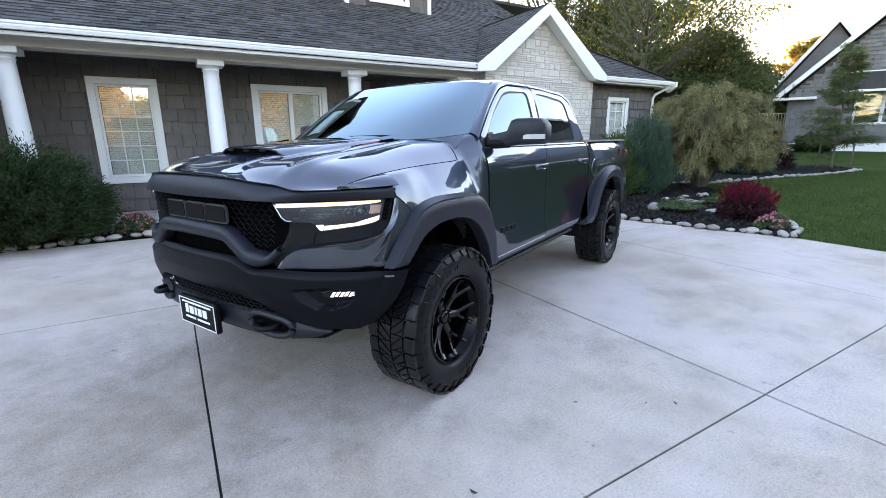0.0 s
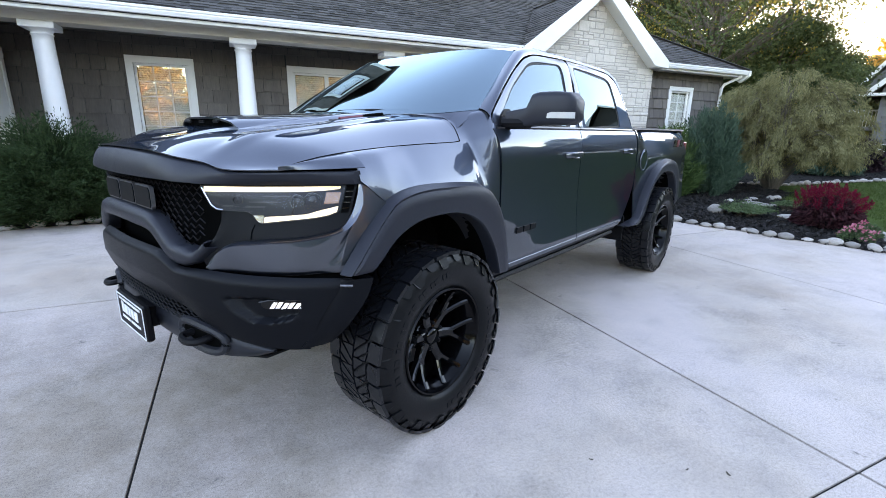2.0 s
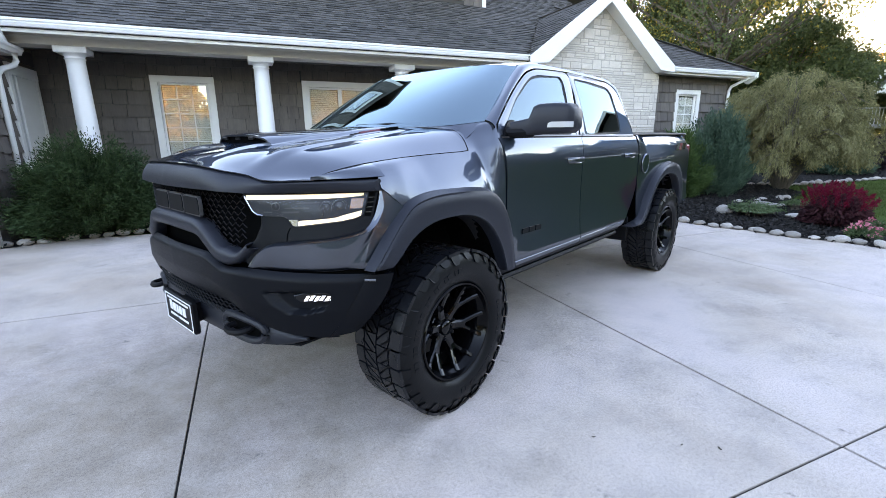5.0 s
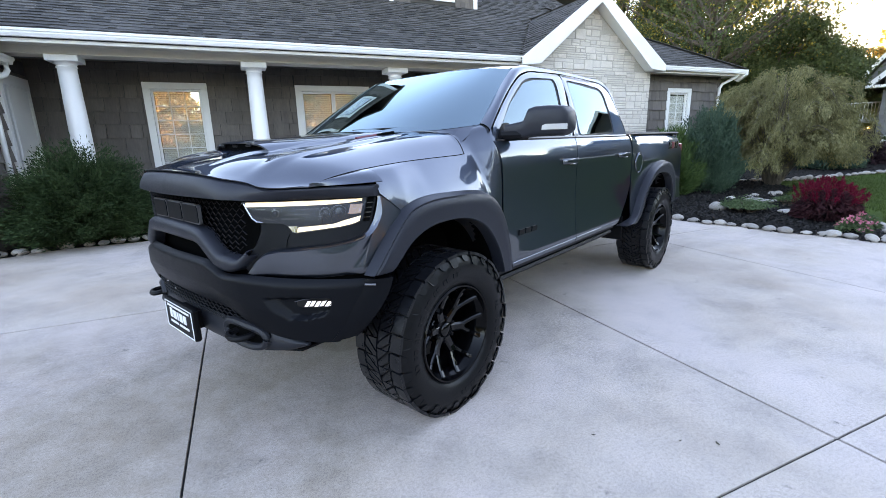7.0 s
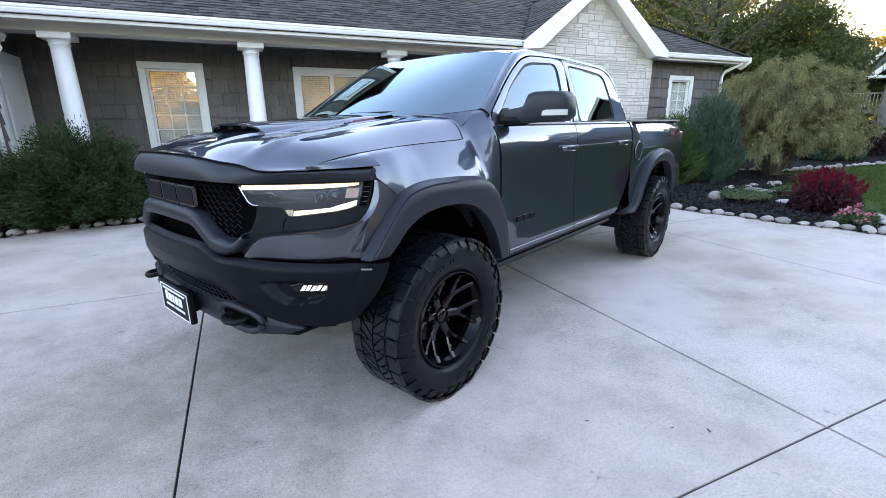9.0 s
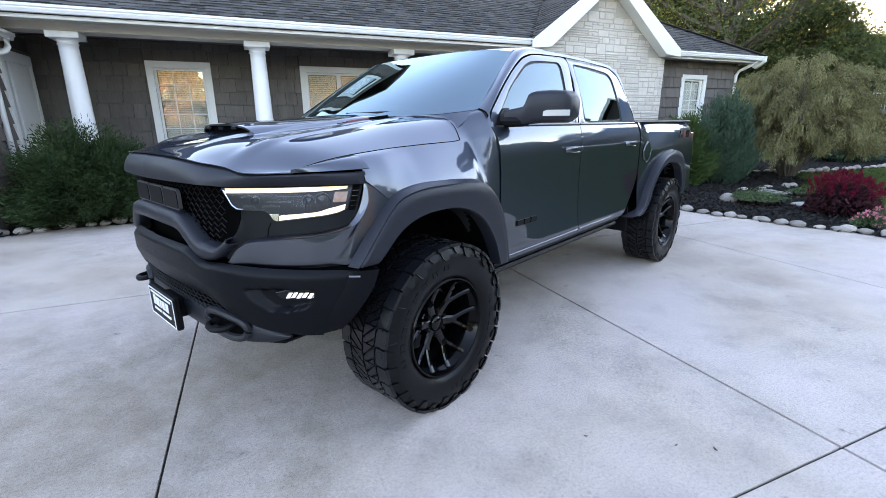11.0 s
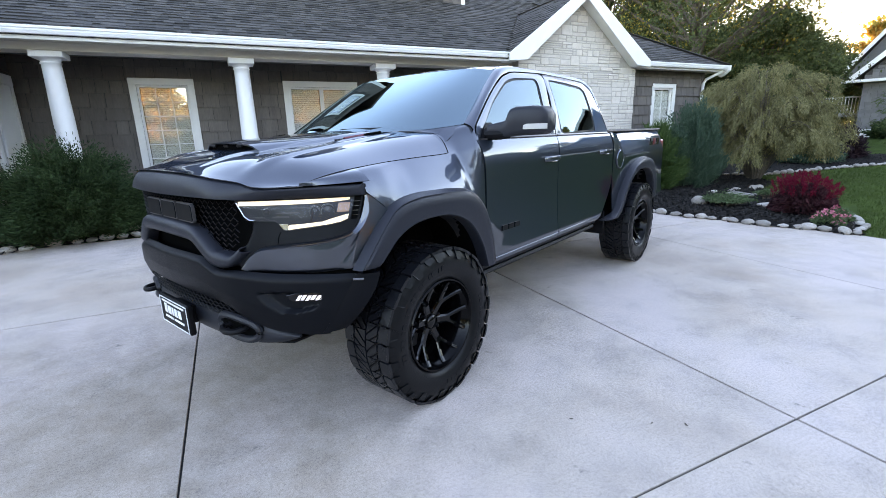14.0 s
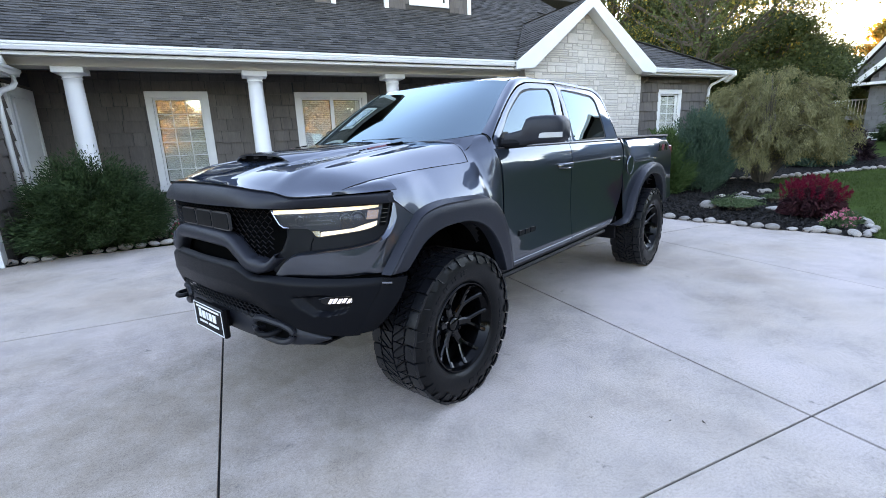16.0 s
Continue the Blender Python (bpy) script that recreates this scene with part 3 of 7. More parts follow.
# dormers on the main slope
def dormer(u0, u1, b):
    d = thing("dormer", "shake-clad roof dormer with white corner trim and a small window", "dormer", HOUSE, "roof dormers")
    zb = EAVE_Z + PITCH * (b - 6.1)
    zt = zb + 1.7
    hole = (u0 + 0.8, u1 - 0.8, zb + 0.24, zb + 1.25)
    part("dormer_wall", wall_with_holes(bmesh.new(), u0, u1, b, b + 0.15, zb - 0.1, zt, [hole]), UNDER, d)
    part("cheek", boxes((u0, u0 + 0.1, b + 0.15, b + 3.2, zb, zt), (u1 - 0.1, u1, b + 0.15, b + 3.2, zb, zt)), UNDER, d)
    part("corner_trim", boxes((u0 - 0.03, u0 + 0.09, b - 0.03, b + 0.05, zb - 0.05, zt)), WHITE, d)
    part("corner_trim", boxes((u1 - 0.09, u1 + 0.03, b - 0.03, b + 0.05, zb - 0.05, zt)), WHITE, d)
    t = 0.12
    h = hole
    part("casing", boxes((h[0] - t, h[1] + t, b - 0.03, b + 0.03, h[3], h[3] + t), (h[0] - t, h[1] + t, b - 0.035, b + 0.03, h[2] - t, h[2]), (h[0] - t, h[0], b - 0.03, b + 0.03, h[2], h[3]), (h[1], h[1] + t, b - 0.03, b + 0.03, h[2], h[3])), WHITE, d)
    part("pane", boxes((h[0], h[1], b + 0.05, b + 0.055, h[2], h[3])), PANE, d)
    part("curtain", boxes((h[0], h[1], b + 0.12, b + 0.14, h[2], h[3])), BLIND, d)
    bm = bmesh.new()
    um = (u0 + u1) / 2
    prism(bm, [(u0 - 0.25, zt - 0.1), (um, zt + 1.0), (u1 + 0.25, zt - 0.1), (u1 + 0.25, zt + 0.02), (um, zt + 1.12), (u0 - 0.25, zt + 0.02)], 1, b - 0.25, b + 4.2)
    part("dormer_roof", bm, ROOF, d)
    z = zb - 0.05
    while z < zt:
        x = u0 + 0.09
        while x < u1 - 0.1:
            w = rnd(0.1, 0.22)
            e = min(x + w, u1 - 0.09)
            if not (e > h[0] - t and x < h[1] + t and z + 0.2 > h[2] - t and z < h[3] + t):
                part("shake", boxes((x + 0.003, e - 0.003, b - 0.018, b - 0.001, z, z + 0.21)), SHAKE, d)
            x = e
        z += 0.2


dormer(-0.35, 2.28, 9.4)
dormer(3.65, 6.22, 9.4)

# the wing at the porch's end
WING_U = -3.95
part("wing_wall", boxes((WING_U - 0.2, WING_U, 5.3, WALL_B + 0.2, 0.0, 3.1), (-9.0, WING_U - 0.2, 5.3, 5.5, 0.0, 3.1)), UNDER, house)
part("corner_board", boxes((WING_U - 0.12, WING_U + 0.03, 5.24, 5.3, 0.0, 2.95), (WING_U - 0.02, WING_U + 0.03, 5.3, 5.4, 0.0, 2.95)), WHITE, house)
bm = bmesh.new()
prof = [(-3.62, 2.98), (-3.62, 2.94), (-3.64, 2.92), (-3.66, 2.87), (-3.75, 2.87), (-3.75, 2.98)]
prism(bm, prof, 1, 2.6, 6.75)
part("gutter", bm, WHITE, house)
part("wing_soffit", boxes((WING_U, -3.75, 2.6, 6.73, 2.86, 2.88)), WHITE, house)
bm = bmesh.new()
slab_on(bm, (-3.7, 2.6, 2.98), (-3.7, 6.73, 2.98), (-6.5, 6.73, 4.55), (-6.5, 2.6, 4.55), 0.1)
part("wing_roof", bm, ROOF, house)
downspout([(-3.68, 6.55, 2.88), (-3.68, 6.55, 2.76), (-3.71, 6.52, 2.69), (-3.84, 6.43, 2.62), (-3.89, 6.39, 2.52), (-3.89, 6.38, 0.1)], house)
downspout([(-3.72, 6.06, 3.24), (-3.68, 6.14, 3.1), (-3.66, 6.2, 2.98)], house)
door = thing("door", "white side door in a wide white casing", "door", HOUSE, kind="structure")
part("casing", boxes((WING_U, WING_U + 0.06, 6.78, 6.89, 0.1, 2.74), (WING_U, WING_U + 0.06, 7.87, 7.99, 0.1, 2.74), (WING_U, WING_U + 0.065, 6.78, 7.99, 2.6, 2.78), bevel=0.004), WHITE, door)
part("leaf", boxes((WING_U + 0.002, WING_U + 0.02, 6.89, 7.08, 0.15, 2.6)), DOOR_GREY, door)
part("leaf", boxes((WING_U + 0.002, WING_U + 0.045, 7.095, 7.87, 0.15, 2.6), bevel=0.004), WHITE, door)

# ---- the pickup truck: x to its left side, y towards its tail, front axle at y = 0 ----
PAINT = material("granite_paint", (0.056, 0.07, 0.092), 0.37, 1.0, vary=0.14, scale=900, fine=2500, coat=1.0, coat_ior=1.7, rough_vary=0.03)
PAINT.node_tree.nodes["Principled BSDF"].inputs["Specular Tint"].default_value = (0.3, 0.36, 0.42, 1)
FLARE = material("flare_plastic", (0.0125, 0.0148, 0.021), 0.42, 0.0, spec=0.28, vary=0.06, scale=3, fine=600, bump=0.0003, bump_scale=900, rough_vary=0.05)
BUMPER = material("bumper_plastic", (0.003, 0.0038, 0.0055), 0.4, 0.0, spec=0.12, vary=0.06, scale=3, fine=600, bump=0.0003, bump_scale=900, rough_vary=0.05)
SKID = material("skid_paint", (0.017, 0.019, 0.024), 0.42, 0.2, spec=0.25, vary=0.05, scale=5)
BLACK = material("black_plastic", (0.004, 0.004, 0.005), 0.45, spec=0.12, vary=0.1)
VOID = material("dark_inside", (0.003, 0.003, 0.003), 0.95, spec=0.0, vary=0.1)
GLOSS = material("gloss_black", (0.002, 0.002, 0.0024), 0.06, 0.0, vary=0.05, spec=0.34, coat=0.0, rough_vary=0.03)
RIM_BLACK = material("rim_black", (0.0016, 0.0016, 0.002), 0.14, 0.0, vary=0.05, spec=0.14, rough_vary=0.03)
TREAD = material("tread_rubber", (0.0045, 0.0052, 0.0068), 0.3, spec=0.38, vary=0.15, scale=20, fine=120, bump=0.0005)
RUBBER = material("rubber", (0.003, 0.0033, 0.004), 0.36, spec=0.2, vary=0.12, scale=14, fine=120, bump=0.0006)
CHROME = material("chrome", (0.55, 0.56, 0.58), 0.15, 1.0, vary=0.03)
STEEL = material("dark_steel", (0.12, 0.12, 0.12), 0.4, 0.9)
LETTER = material("letter_edge", (0.13, 0.13, 0.14), 0.35, 0.7)
DIM_STEEL = material("lamp_trim", (0.045, 0.047, 0.05), 0.3, 0.6)
SIGNAL = material("signal_lens", (0.45, 0.44, 0.43), 0.2, vary=0.05, coat=0.5)
RED = material("badge_red", (0.2, 0.015, 0.025), 0.35, coat=0.5)
PLATE_W = material("plate_white", (0.8, 0.8, 0.8), 0.4, vary=0.02)
AMBER = material("amber", (0.3, 0.1, 0.045), 0.2, coat=0.8)
LAMP_IN = material("lamp_inside", (0.014, 0.016, 0.02), 0.4, 0.0, spec=0.3)
CAB_GLASS = glass_material("tinted_glass", (0.12, 0.14, 0.15), clear=1.0, ior=3.1, sheen=(0.6, 0.9, 1.0))
SIDE_GLASS = glass_material("side_glass", (0.12, 0.14, 0.15), clear=1.0, ior=1.9, sheen=(0.64, 0.9, 1.0))
LENS = glass_material("lamp_lens", (0.95, 0.97, 1.0), clear=0.95, ior=1.22)
DRL = glow_material("lamp_glow", (1.0, 0.9, 0.62), 0.042)
FOG = glow_material("fog_glow", (0.9, 0.95, 1.0), 0.03)

truck = thing("pickup_truck", "lifted dark grey crew-cab pickup truck with black flares and off-road tyres", "truck")


def finish(bm, thick=0.004):
    bmesh.ops.remove_doubles(bm, verts=bm.verts, dist=1e-5)
    bmesh.ops.recalc_face_normals(bm, faces=bm.faces)
    if thick:
        bmesh.ops.solidify(bm, geom=bm.faces[:], thickness=thick)
    return bm


def shade(ob, angle=32):
    ob.data.shade_smooth()
    ob.data.set_sharp_from_angle(angle=radians(angle))
    return ob


def single(name, bm, mat, parent=truck, label="", angle=32):
    return shade(part(name, bm, mat, parent, label), angle)


def pair(name, bm, mat, parent=truck, label="", angle=32, parents=None):
    """A part and its mirror image on the other side."""
    other = bm.copy()
    for v in other.verts:
        v.co.x = -v.co.x
    bmesh.ops.reverse_faces(other, faces=other.faces)
    pa, pb = parents or (parent, parent)
    return shade(part(name, bm, mat, pa, label), angle), shade(part(name, other, mat, pb, label), angle)


SIDE = [(0.60, 0.99), (0.655, 1.03), (0.68, 1.057), (0.70, 1.06), (0.76, 1.053), (0.84, 1.045), (0.95, 1.038), (1.1, 1.034), (1.28, 1.034), (1.36, 1.034), (1.43, 1.025), (1.49, 1.005), (1.53, 0.982)]


def sx(y, z):
    """Half the body's width at a height."""
    w = curve_at(SIDE, z)
    w += curve_at([(-0.6, 0.028), (-0.3, 0.04), (-0.1, 0.036), (0.25, 0.02), (0.6, 0.0)], y) * min(1, max(0, (1.5 - z) * 4))
    if y > 3.0:
        w += curve_at([(3.0, 0.0), (3.6, 0.018), (4.3, 0.015), (4.95, -0.02)], y)
        w -= 0.26 * max(0.0, z - 1.27) * min(1.0, (y - 3.0) / 0.25)
    return w


GLASSHOUSE = [(1.52, 0.985), (1.6, 0.962), (1.7, 0.932), (1.8, 0.897), (1.9, 0.858), (1.97, 0.823), (2.02, 0.785), (2.05, 0.745)]


def gx(z):
    return curve_at(GLASSHOUSE, z)


def columns(y0, y1, ny, lo, hi, nz, off=0.0):
    rows = []
    for i in range(ny):
        y = y0 + (y1 - y0) * i / (ny - 1)
        a, b = lo(y), hi(y)
        rows.append([(sx(y, a + (b - a) * k / (nz - 1)) + off, y, a + (b - a) * k / (nz - 1)) for k in range(nz)])
    return rows


def rows_between(z0, z1, nz, left, right, ny):
    rows = []
    for k in range(nz):
        z = z0 + (z1 - z0) * k / (nz - 1)
        a, b = left(z), right(z)
        rows.append([(sx(a + (b - a) * i / (ny - 1), z), a + (b - a) * i / (ny - 1), z) for i in range(ny)])
    return rows


# plan of the nose: half width and how far forward
NOSE = [(0.0, -0.978), (0.2, -0.974), (0.35, -0.963), (0.5, -0.94), (0.6, -0.913), (0.68, -0.876), (0.76, -0.828), (0.84, -0.766), (0.92, -0.69), (0.98, -0.62), (1.03, -0.548), (1.06, -0.49), (1.085, -0.43), (1.1, -0.36)]


def ny_(x, z=0.9):
    x = abs(x)
    return curve_at(NOSE, x) + 0.34 * max(0.0, z - 0.95) * min(1.0, max(0.0, (x - 0.55) / 0.4))


def fascia(x0, x1, n, top, bot, nz, bulge=0.0, off=0.0):
    """A band of the nose between two height curves; bulge pushes its middle forward."""
    rows = []
    for i in range(n):
        x = x0 + (x1 - x0) * i / (n - 1)
        a, b = bot(abs(x)), top(abs(x))
        r = []
        for k in range(nz):
            f = k / (nz - 1)
            z = a + (b - a) * f
            r.append((x, ny_(x, z) + off - bulge * math.sin(math.pi * f) ** 0.7, z))
        rows.append(r)
    return rows


def keyed(*keys):
    return lambda v: curve_at(keys, v)


# hood
seam_x = keyed((-0.76, 0.88), (-0.70, 0.893), (-0.6, 0.918), (-0.4, 0.936), (-0.1, 0.932), (0.2, 0.93), (0.4, 0.928))
seam_z = keyed((-0.76, 1.343), (-0.70, 1.348), (-0.65, 1.361), (-0.6, 1.375), (-0.5, 1.393), (-0.4, 1.405), (-0.2, 1.42), (0.0, 1.429), (0.2, 1.435), (0.3, 1.438), (0.4, 1.448))
ledge_z = keyed((-0.76, 1.345), (-0.45, 1.352), (-0.2, 1.372))
hood_front_y = keyed((0.0, -0.972), (0.35, -0.957), (0.5, -0.925), (0.64, -0.866), (0.74, -0.832), (0.82, -0.778), (0.893, -0.70))
hood_front_z = keyed((0.0, 1.412), (0.3, 1.408), (0.42, 1.4), (0.53, 1.384), (0.64, 1.368), (0.735, 1.346), (0.9, 1.344))
hood_rear_y = keyed((0.0, 0.175), (0.5, 0.25), (0.7, 0.35), (0.8, 0.385), (0.87, 0.38), (0.93, 0.355))
ridge_x = keyed((-0.95, 0.66), (-0.8, 0.62), (-0.4, 0.58), (0.4, 0.62))
crown = keyed((-0.98, 1.412), (-0.85, 1.452), (-0.6, 1.492), (-0.2, 1.536), (0.1, 1.572), (0.4, 1.597))


def hood_z(x, y):
    ax, xs, xr = abs(x), seam_x(y), ridge_x(y)
    zc = crown(y)
    f = min(1.0, ax / xr)
    edge = curve_at([(-0.95, 0.05), (-0.75, 0.03), (-0.4, 0.022), (0.1, 0.016), (0.4, 0.012)], y)
    z = zc - edge * f * f
    if ax > xr:
        g = min(1.0, (ax - xr) / (xs - xr))
        z -= (zc - edge - seam_z(y)) * g ** curve_at([(-0.9, 1.25), (-0.5, 1.7), (0.0, 2.4), (0.4, 3.0)], y)
    # raised middle, a trough on each side of it, and a crest at the shoulder
    wd = curve_at([(-0.95, 0.2), (-0.6, 0.27), (-0.2, 0.36), (0.3, 0.4)], y)
    dome = min(1, max(0, (wd + 0.07 - ax) / 0.07))
    z += dome * dome * (3 - 2 * dome) * curve_at([(-0.97, 0.0), (-0.8, 0.004), (-0.5, 0.014), (-0.1, 0.022), (0.3, 0.014)], y)
    crest = max(0.0, 1 - abs(ax - xr) / 0.07)
    z += curve_at([(-0.9, 0.004), (-0.6, 0.012), (0.1, 0.012), (0.4, 0.006)], y) * crest * crest * (3 - 2 * crest)
    # dished ramp ahead of the scoop's mouth
    ramp_ = max(0.0, 1 - abs(ax) / 0.25) * max(0.0, 1 - abs(y + 0.72) / 0.16)
    z -= 0.016 * ramp_ * (2 - ramp_)
    return z


rows = []
for i in range(121):
    f = -1 + 2 * i / 120
    r = []
    for k in range(49):
        s = k / 48
        e = math.copysign(1 - (1 - abs(f)) ** 1.15, f)
        xf = 0.893 * e
        yf, yr = hood_front_y(abs(xf)), hood_rear_y(0.93 * abs(e))
        y = yf + (yr - yf) * s
        x = e * (0.893 if s == 0 else seam_x(y))
        z = hood_z(x, y)
        if s < 0.25:
            t = s / 0.25
            z = hood_front_z(abs(x)) * (1 - t) ** 2.2 + z * (1 - (1 - t) ** 2.2)
        r.append((x, y, z))
    rows.append(r)
hood = single("hood", finish(grid(bmesh.new(), rows)), PAINT, label="sculpted metallic grey hood")
# scoop with its dark mouth
rows = []
for i in range(25):
    f = -1 + 2 * i / 24
    r = []
    for k in range(14):
        s = k / 13
        y = -0.60 + 0.74 * s
        x = f * (0.36 + 0.14 * s)
        lift = (0.046 * (1 - s) ** 1.5 + 0.002) * math.cos(min(1.0, abs(f)) ** 1.6 * math.pi / 2) - 0.004 * abs(f) ** 4
        r.append((x, y + 0.05 * abs(f) ** 2, hood_z(x, y) + lift))
    rows.append(r)
single("hood_scoop", finish(grid(bmesh.new(), rows), 0.01), PAINT, hood)
rows = [[(0.27 * (-1 + 2 * i / 20), -0.585 + 0.04 * (-1 + i / 10) ** 2, hood_z(0.27 * (-1 + i / 10), -0.585) + 0.002 + (0.042 * (1 - abs(-1 + i / 10) ** 5)) * k) for k in range(2)] for i in range(21)]
single("scoop_mouth", finish(grid(bmesh.new(), rows)), VOID, hood, "black air intake")
for k in range(3):
    x = -0.16 + 0.16 * k
    single("marker_lamp", boxes((x - 0.03, x + 0.03, -0.592, -0.58, hood_z(x, -0.585) + 0.015, hood_z(x, -0.585) + 0.03), bevel=0.004), BLACK, hood)
# heat vents with their badge bars
for sgn in (1, -1):
    rows = [[(sgn * (0.44 + 0.1 * i / 5 + 0.05 * k / 9), -0.3 + 0.52 * k / 9, hood_z(0.44 + 0.1 * i / 5 + 0.05 * k / 9, -0.3 + 0.52 * k / 9) - 0.003 + 0.02 * math.sin(math.pi * i / 5) * math.sin(math.pi * k / 9)) for i in range(6)] for k in range(10)]
    single("vent_ridge", finish(grid(bmesh.new(), rows)), PAINT, hood)
    bm = bmesh.new()
    for k in range(9):
        y = -0.12 + 0.03 * k
        z = hood_z(0.5, y)
        box(bm, sgn * (0.425 + 0.004 * k), sgn * (0.485 + 0.004 * k), y, y + 0.016, z - 0.004, z + 0.012)
    single("vent_slat", bm, BLACK, hood)
    for name, mm, y0, y1 in (("badge", RED, -0.11, 0.02), ("badge_tail", VOID, 0.025, 0.145)):
        rows = []
        for k in range(7):
            y = y0 + (y1 - y0) * k / 6
            x = 0.505 + 0.175 * (y + 0.11)
            z = hood_z(x, y)
            rows.append([(sgn * (x - 0.012), y, z), (sgn * (x - 0.008), y, z + 0.022), (sgn * (x + 0.006), y, z + 0.022), (sgn * (x + 0.014), y, z)])
        single(name, finish(grid(bmesh.new(), rows), 0.003), mm, hood, "red badge bar" if mm is RED else "")

# fenders
front_edge_x = keyed((-0.70, 0.896), (-0.6, 0.958), (-0.5, 1.012), (-0.436, 1.047), (-0.42, 1.055))


def fender_top(y):
    """Seam towards the hood."""
    return seam_x(y) + 0.004, seam_z(y)


ARCH_F = [(-0.555, 0.932), (-0.52, 0.975), (-0.44, 1.07), (-0.36, 1.16), (-0.28, 1.222), (-0.134, 1.25), (0.054, 1.25), (0.25, 1.24), (0.40, 1.215), (0.51, 1.13), (0.575, 1.02), (0.62, 0.86), (0.645, 0.69)]
INNER_F = [(-0.43, 0.925), (-0.41, 0.945), (-0.365, 0.985), (-0.3, 1.04), (-0.22, 1.08), (-0.122, 1.104), (0.0, 1.11), (0.108, 1.104), (0.22, 1.075), (0.322, 1.02), (0.40, 0.94), (0.465, 0.84), (0.535, 0.69)]
ARCH_R = [(2.72, 0.642), (2.88, 0.655), (3.02, 0.72), (3.15, 0.87), (3.33, 1.045), (3.56, 1.175), (3.9, 1.23), (4.2, 1.16), (4.36, 0.98), (4.44, 0.72)]
INNER_R = [(2.8, 0.635), (3.0, 0.64), (3.14, 0.72), (3.25, 0.88), (3.37, 1.0), (3.56, 1.085), (3.8, 1.1), (4.05, 1.05), (4.2, 0.9), (4.28, 0.68)]


def arch_low(arch):
    def f(y):
        if y <= arch[0][0] or y >= arch[-1][0]:
            return 0.66
        for (a, za), (b, zb) in zip(arch, arch[1:]):
            if y <= b:
                return za + (zb - za) * (y - a) / (b - a) - 0.025
        return 0.66
    return f


low_f = arch_low(ARCH_F)


def fender_column(y, n=20):
    xt, zt = fender_top(min(y, 0.36))
    if y > 0.36:
        w = max(0.0, min(1.0, (y - 0.42) / 0.18))
        w = w * w * (3 - 2 * w)
        xt, zt = xt + (sx(y, 1.5) - 0.003 - xt) * w, zt + (1.5 - zt) * w
    lo = max(0.66, low_f(y))
    g0, g1 = min(1.0, max(0.0, (y - 0.45) / 0.16)), min(1.0, max(0.0, (-0.05 - y) / 0.36))
    door = max(0.55 * g0 * g0 * (3 - 2 * g0), 0.75 * g1 * g1 * (3 - 2 * g1))
    if y < -0.3:
        lo = max(lo, 1.30 - 0.85 * (y + 0.43))
    z0 = max(1.14, min(1.235, low_f(y)))
    pts = []
    for k in range(n):
        z = lo + (zt - lo) * (k / (n - 1)) ** 0.85
        x = sx(y, z)
        if z > z0:
            q = (z - z0) / (zt - z0)
            slope = xt + (sx(y, z0) - xt) * (1 - q ** 1.3)
            upright = xt + (sx(y, z0) - xt) * math.sqrt(max(0.0, 1 - q ** 3.5))
            x = slope + (upright - slope) * door
        pts.append((x, y, z))
    return pts


tip = []
for i in range(16):
    y = -0.70 + 0.29 * i / 15
    xt, zt = fender_top(y)
    xe = front_edge_x(y)
    ze = ledge_z(y) - 0.003
    tip.append([(xe + (xt - xe) * k / 15 + 0.004 * math.sin(math.pi * k / 15), y, ze + (zt - ze) * k / 15 + 0.012 * math.sin(math.pi * k / 15)) for k in range(16)])
bm = grid(bmesh.new(), tip)
flank = [fender_column(-0.425 + 0.785 * i / 39) for i in range(40)]
grid(bm, flank)
# behind the hood's corner the fender climbs to the foot of the screen, flush with the hood
rear_cols = []
for i in range(14):
    y = 0.36 + 0.252 * i / 13
    g = (y - 0.36) / 0.252
    col = fender_column(y)
    x_in = 0.69 + 0.185 * min(1, g * 1.05) ** 0.75
    xt = col[-1][0]
    zt, z_in = col[-1][2], 1.588 + 0.03 * g
    for k in range(1, 13):
        q = k / 12
        x = xt + (x_in - xt) * q
        w = math.sin(g * math.pi / 2)
        col.append((x, y, hood_z(min(x, seam_x(0.36)), 0.36) * (1 - w) + w * (zt + (z_in - zt) * (1 - (1 - q) ** 3))))
    rear_cols.append(col)
grid(bm, rear_cols)
pair("hood_gap", tube(bmesh.new(), [(seam_x(y) + 0.002, y, seam_z(y) - 0.0005) for y in [-0.69 + 0.0348 * k for k in range(31)]] + [(x, hood_rear_y(x) + 0.002, hood_z(x, hood_rear_y(x))) for x in (0.925, 0.915, 0.9, 0.885, 0.865, 0.84, 0.81, 0.78)], 0.0035, 5), VOID)
pair("fender", finish(bm), PAINT, label="metallic grey front fender")

# doors
front_edge = keyed((0.64, 0.622), (1.2, 0.622), (1.4, 0.606), (1.53, 0.57))
split = keyed((0.64, 1.682), (1.3, 1.692), (1.55, 1.726))
rear_edge = keyed((0.67, 2.6), (0.78, 2.74), (0.9, 2.87), (1.02, 2.945), (1.15, 2.955), (1.53, 2.93))


doors = {}
for name, le, re in (("front_door", front_edge, split), ("rear_door", split, rear_edge)):
    bm = grid(bmesh.new(), rows_between(0.672, 1.513, 26, lambda z: le(z) + 0.004, lambda z: re(z) - 0.004, 18))
    doors[name] = pair(name, finish(bm, 0.012), PAINT, label="metallic grey crew-cab door")


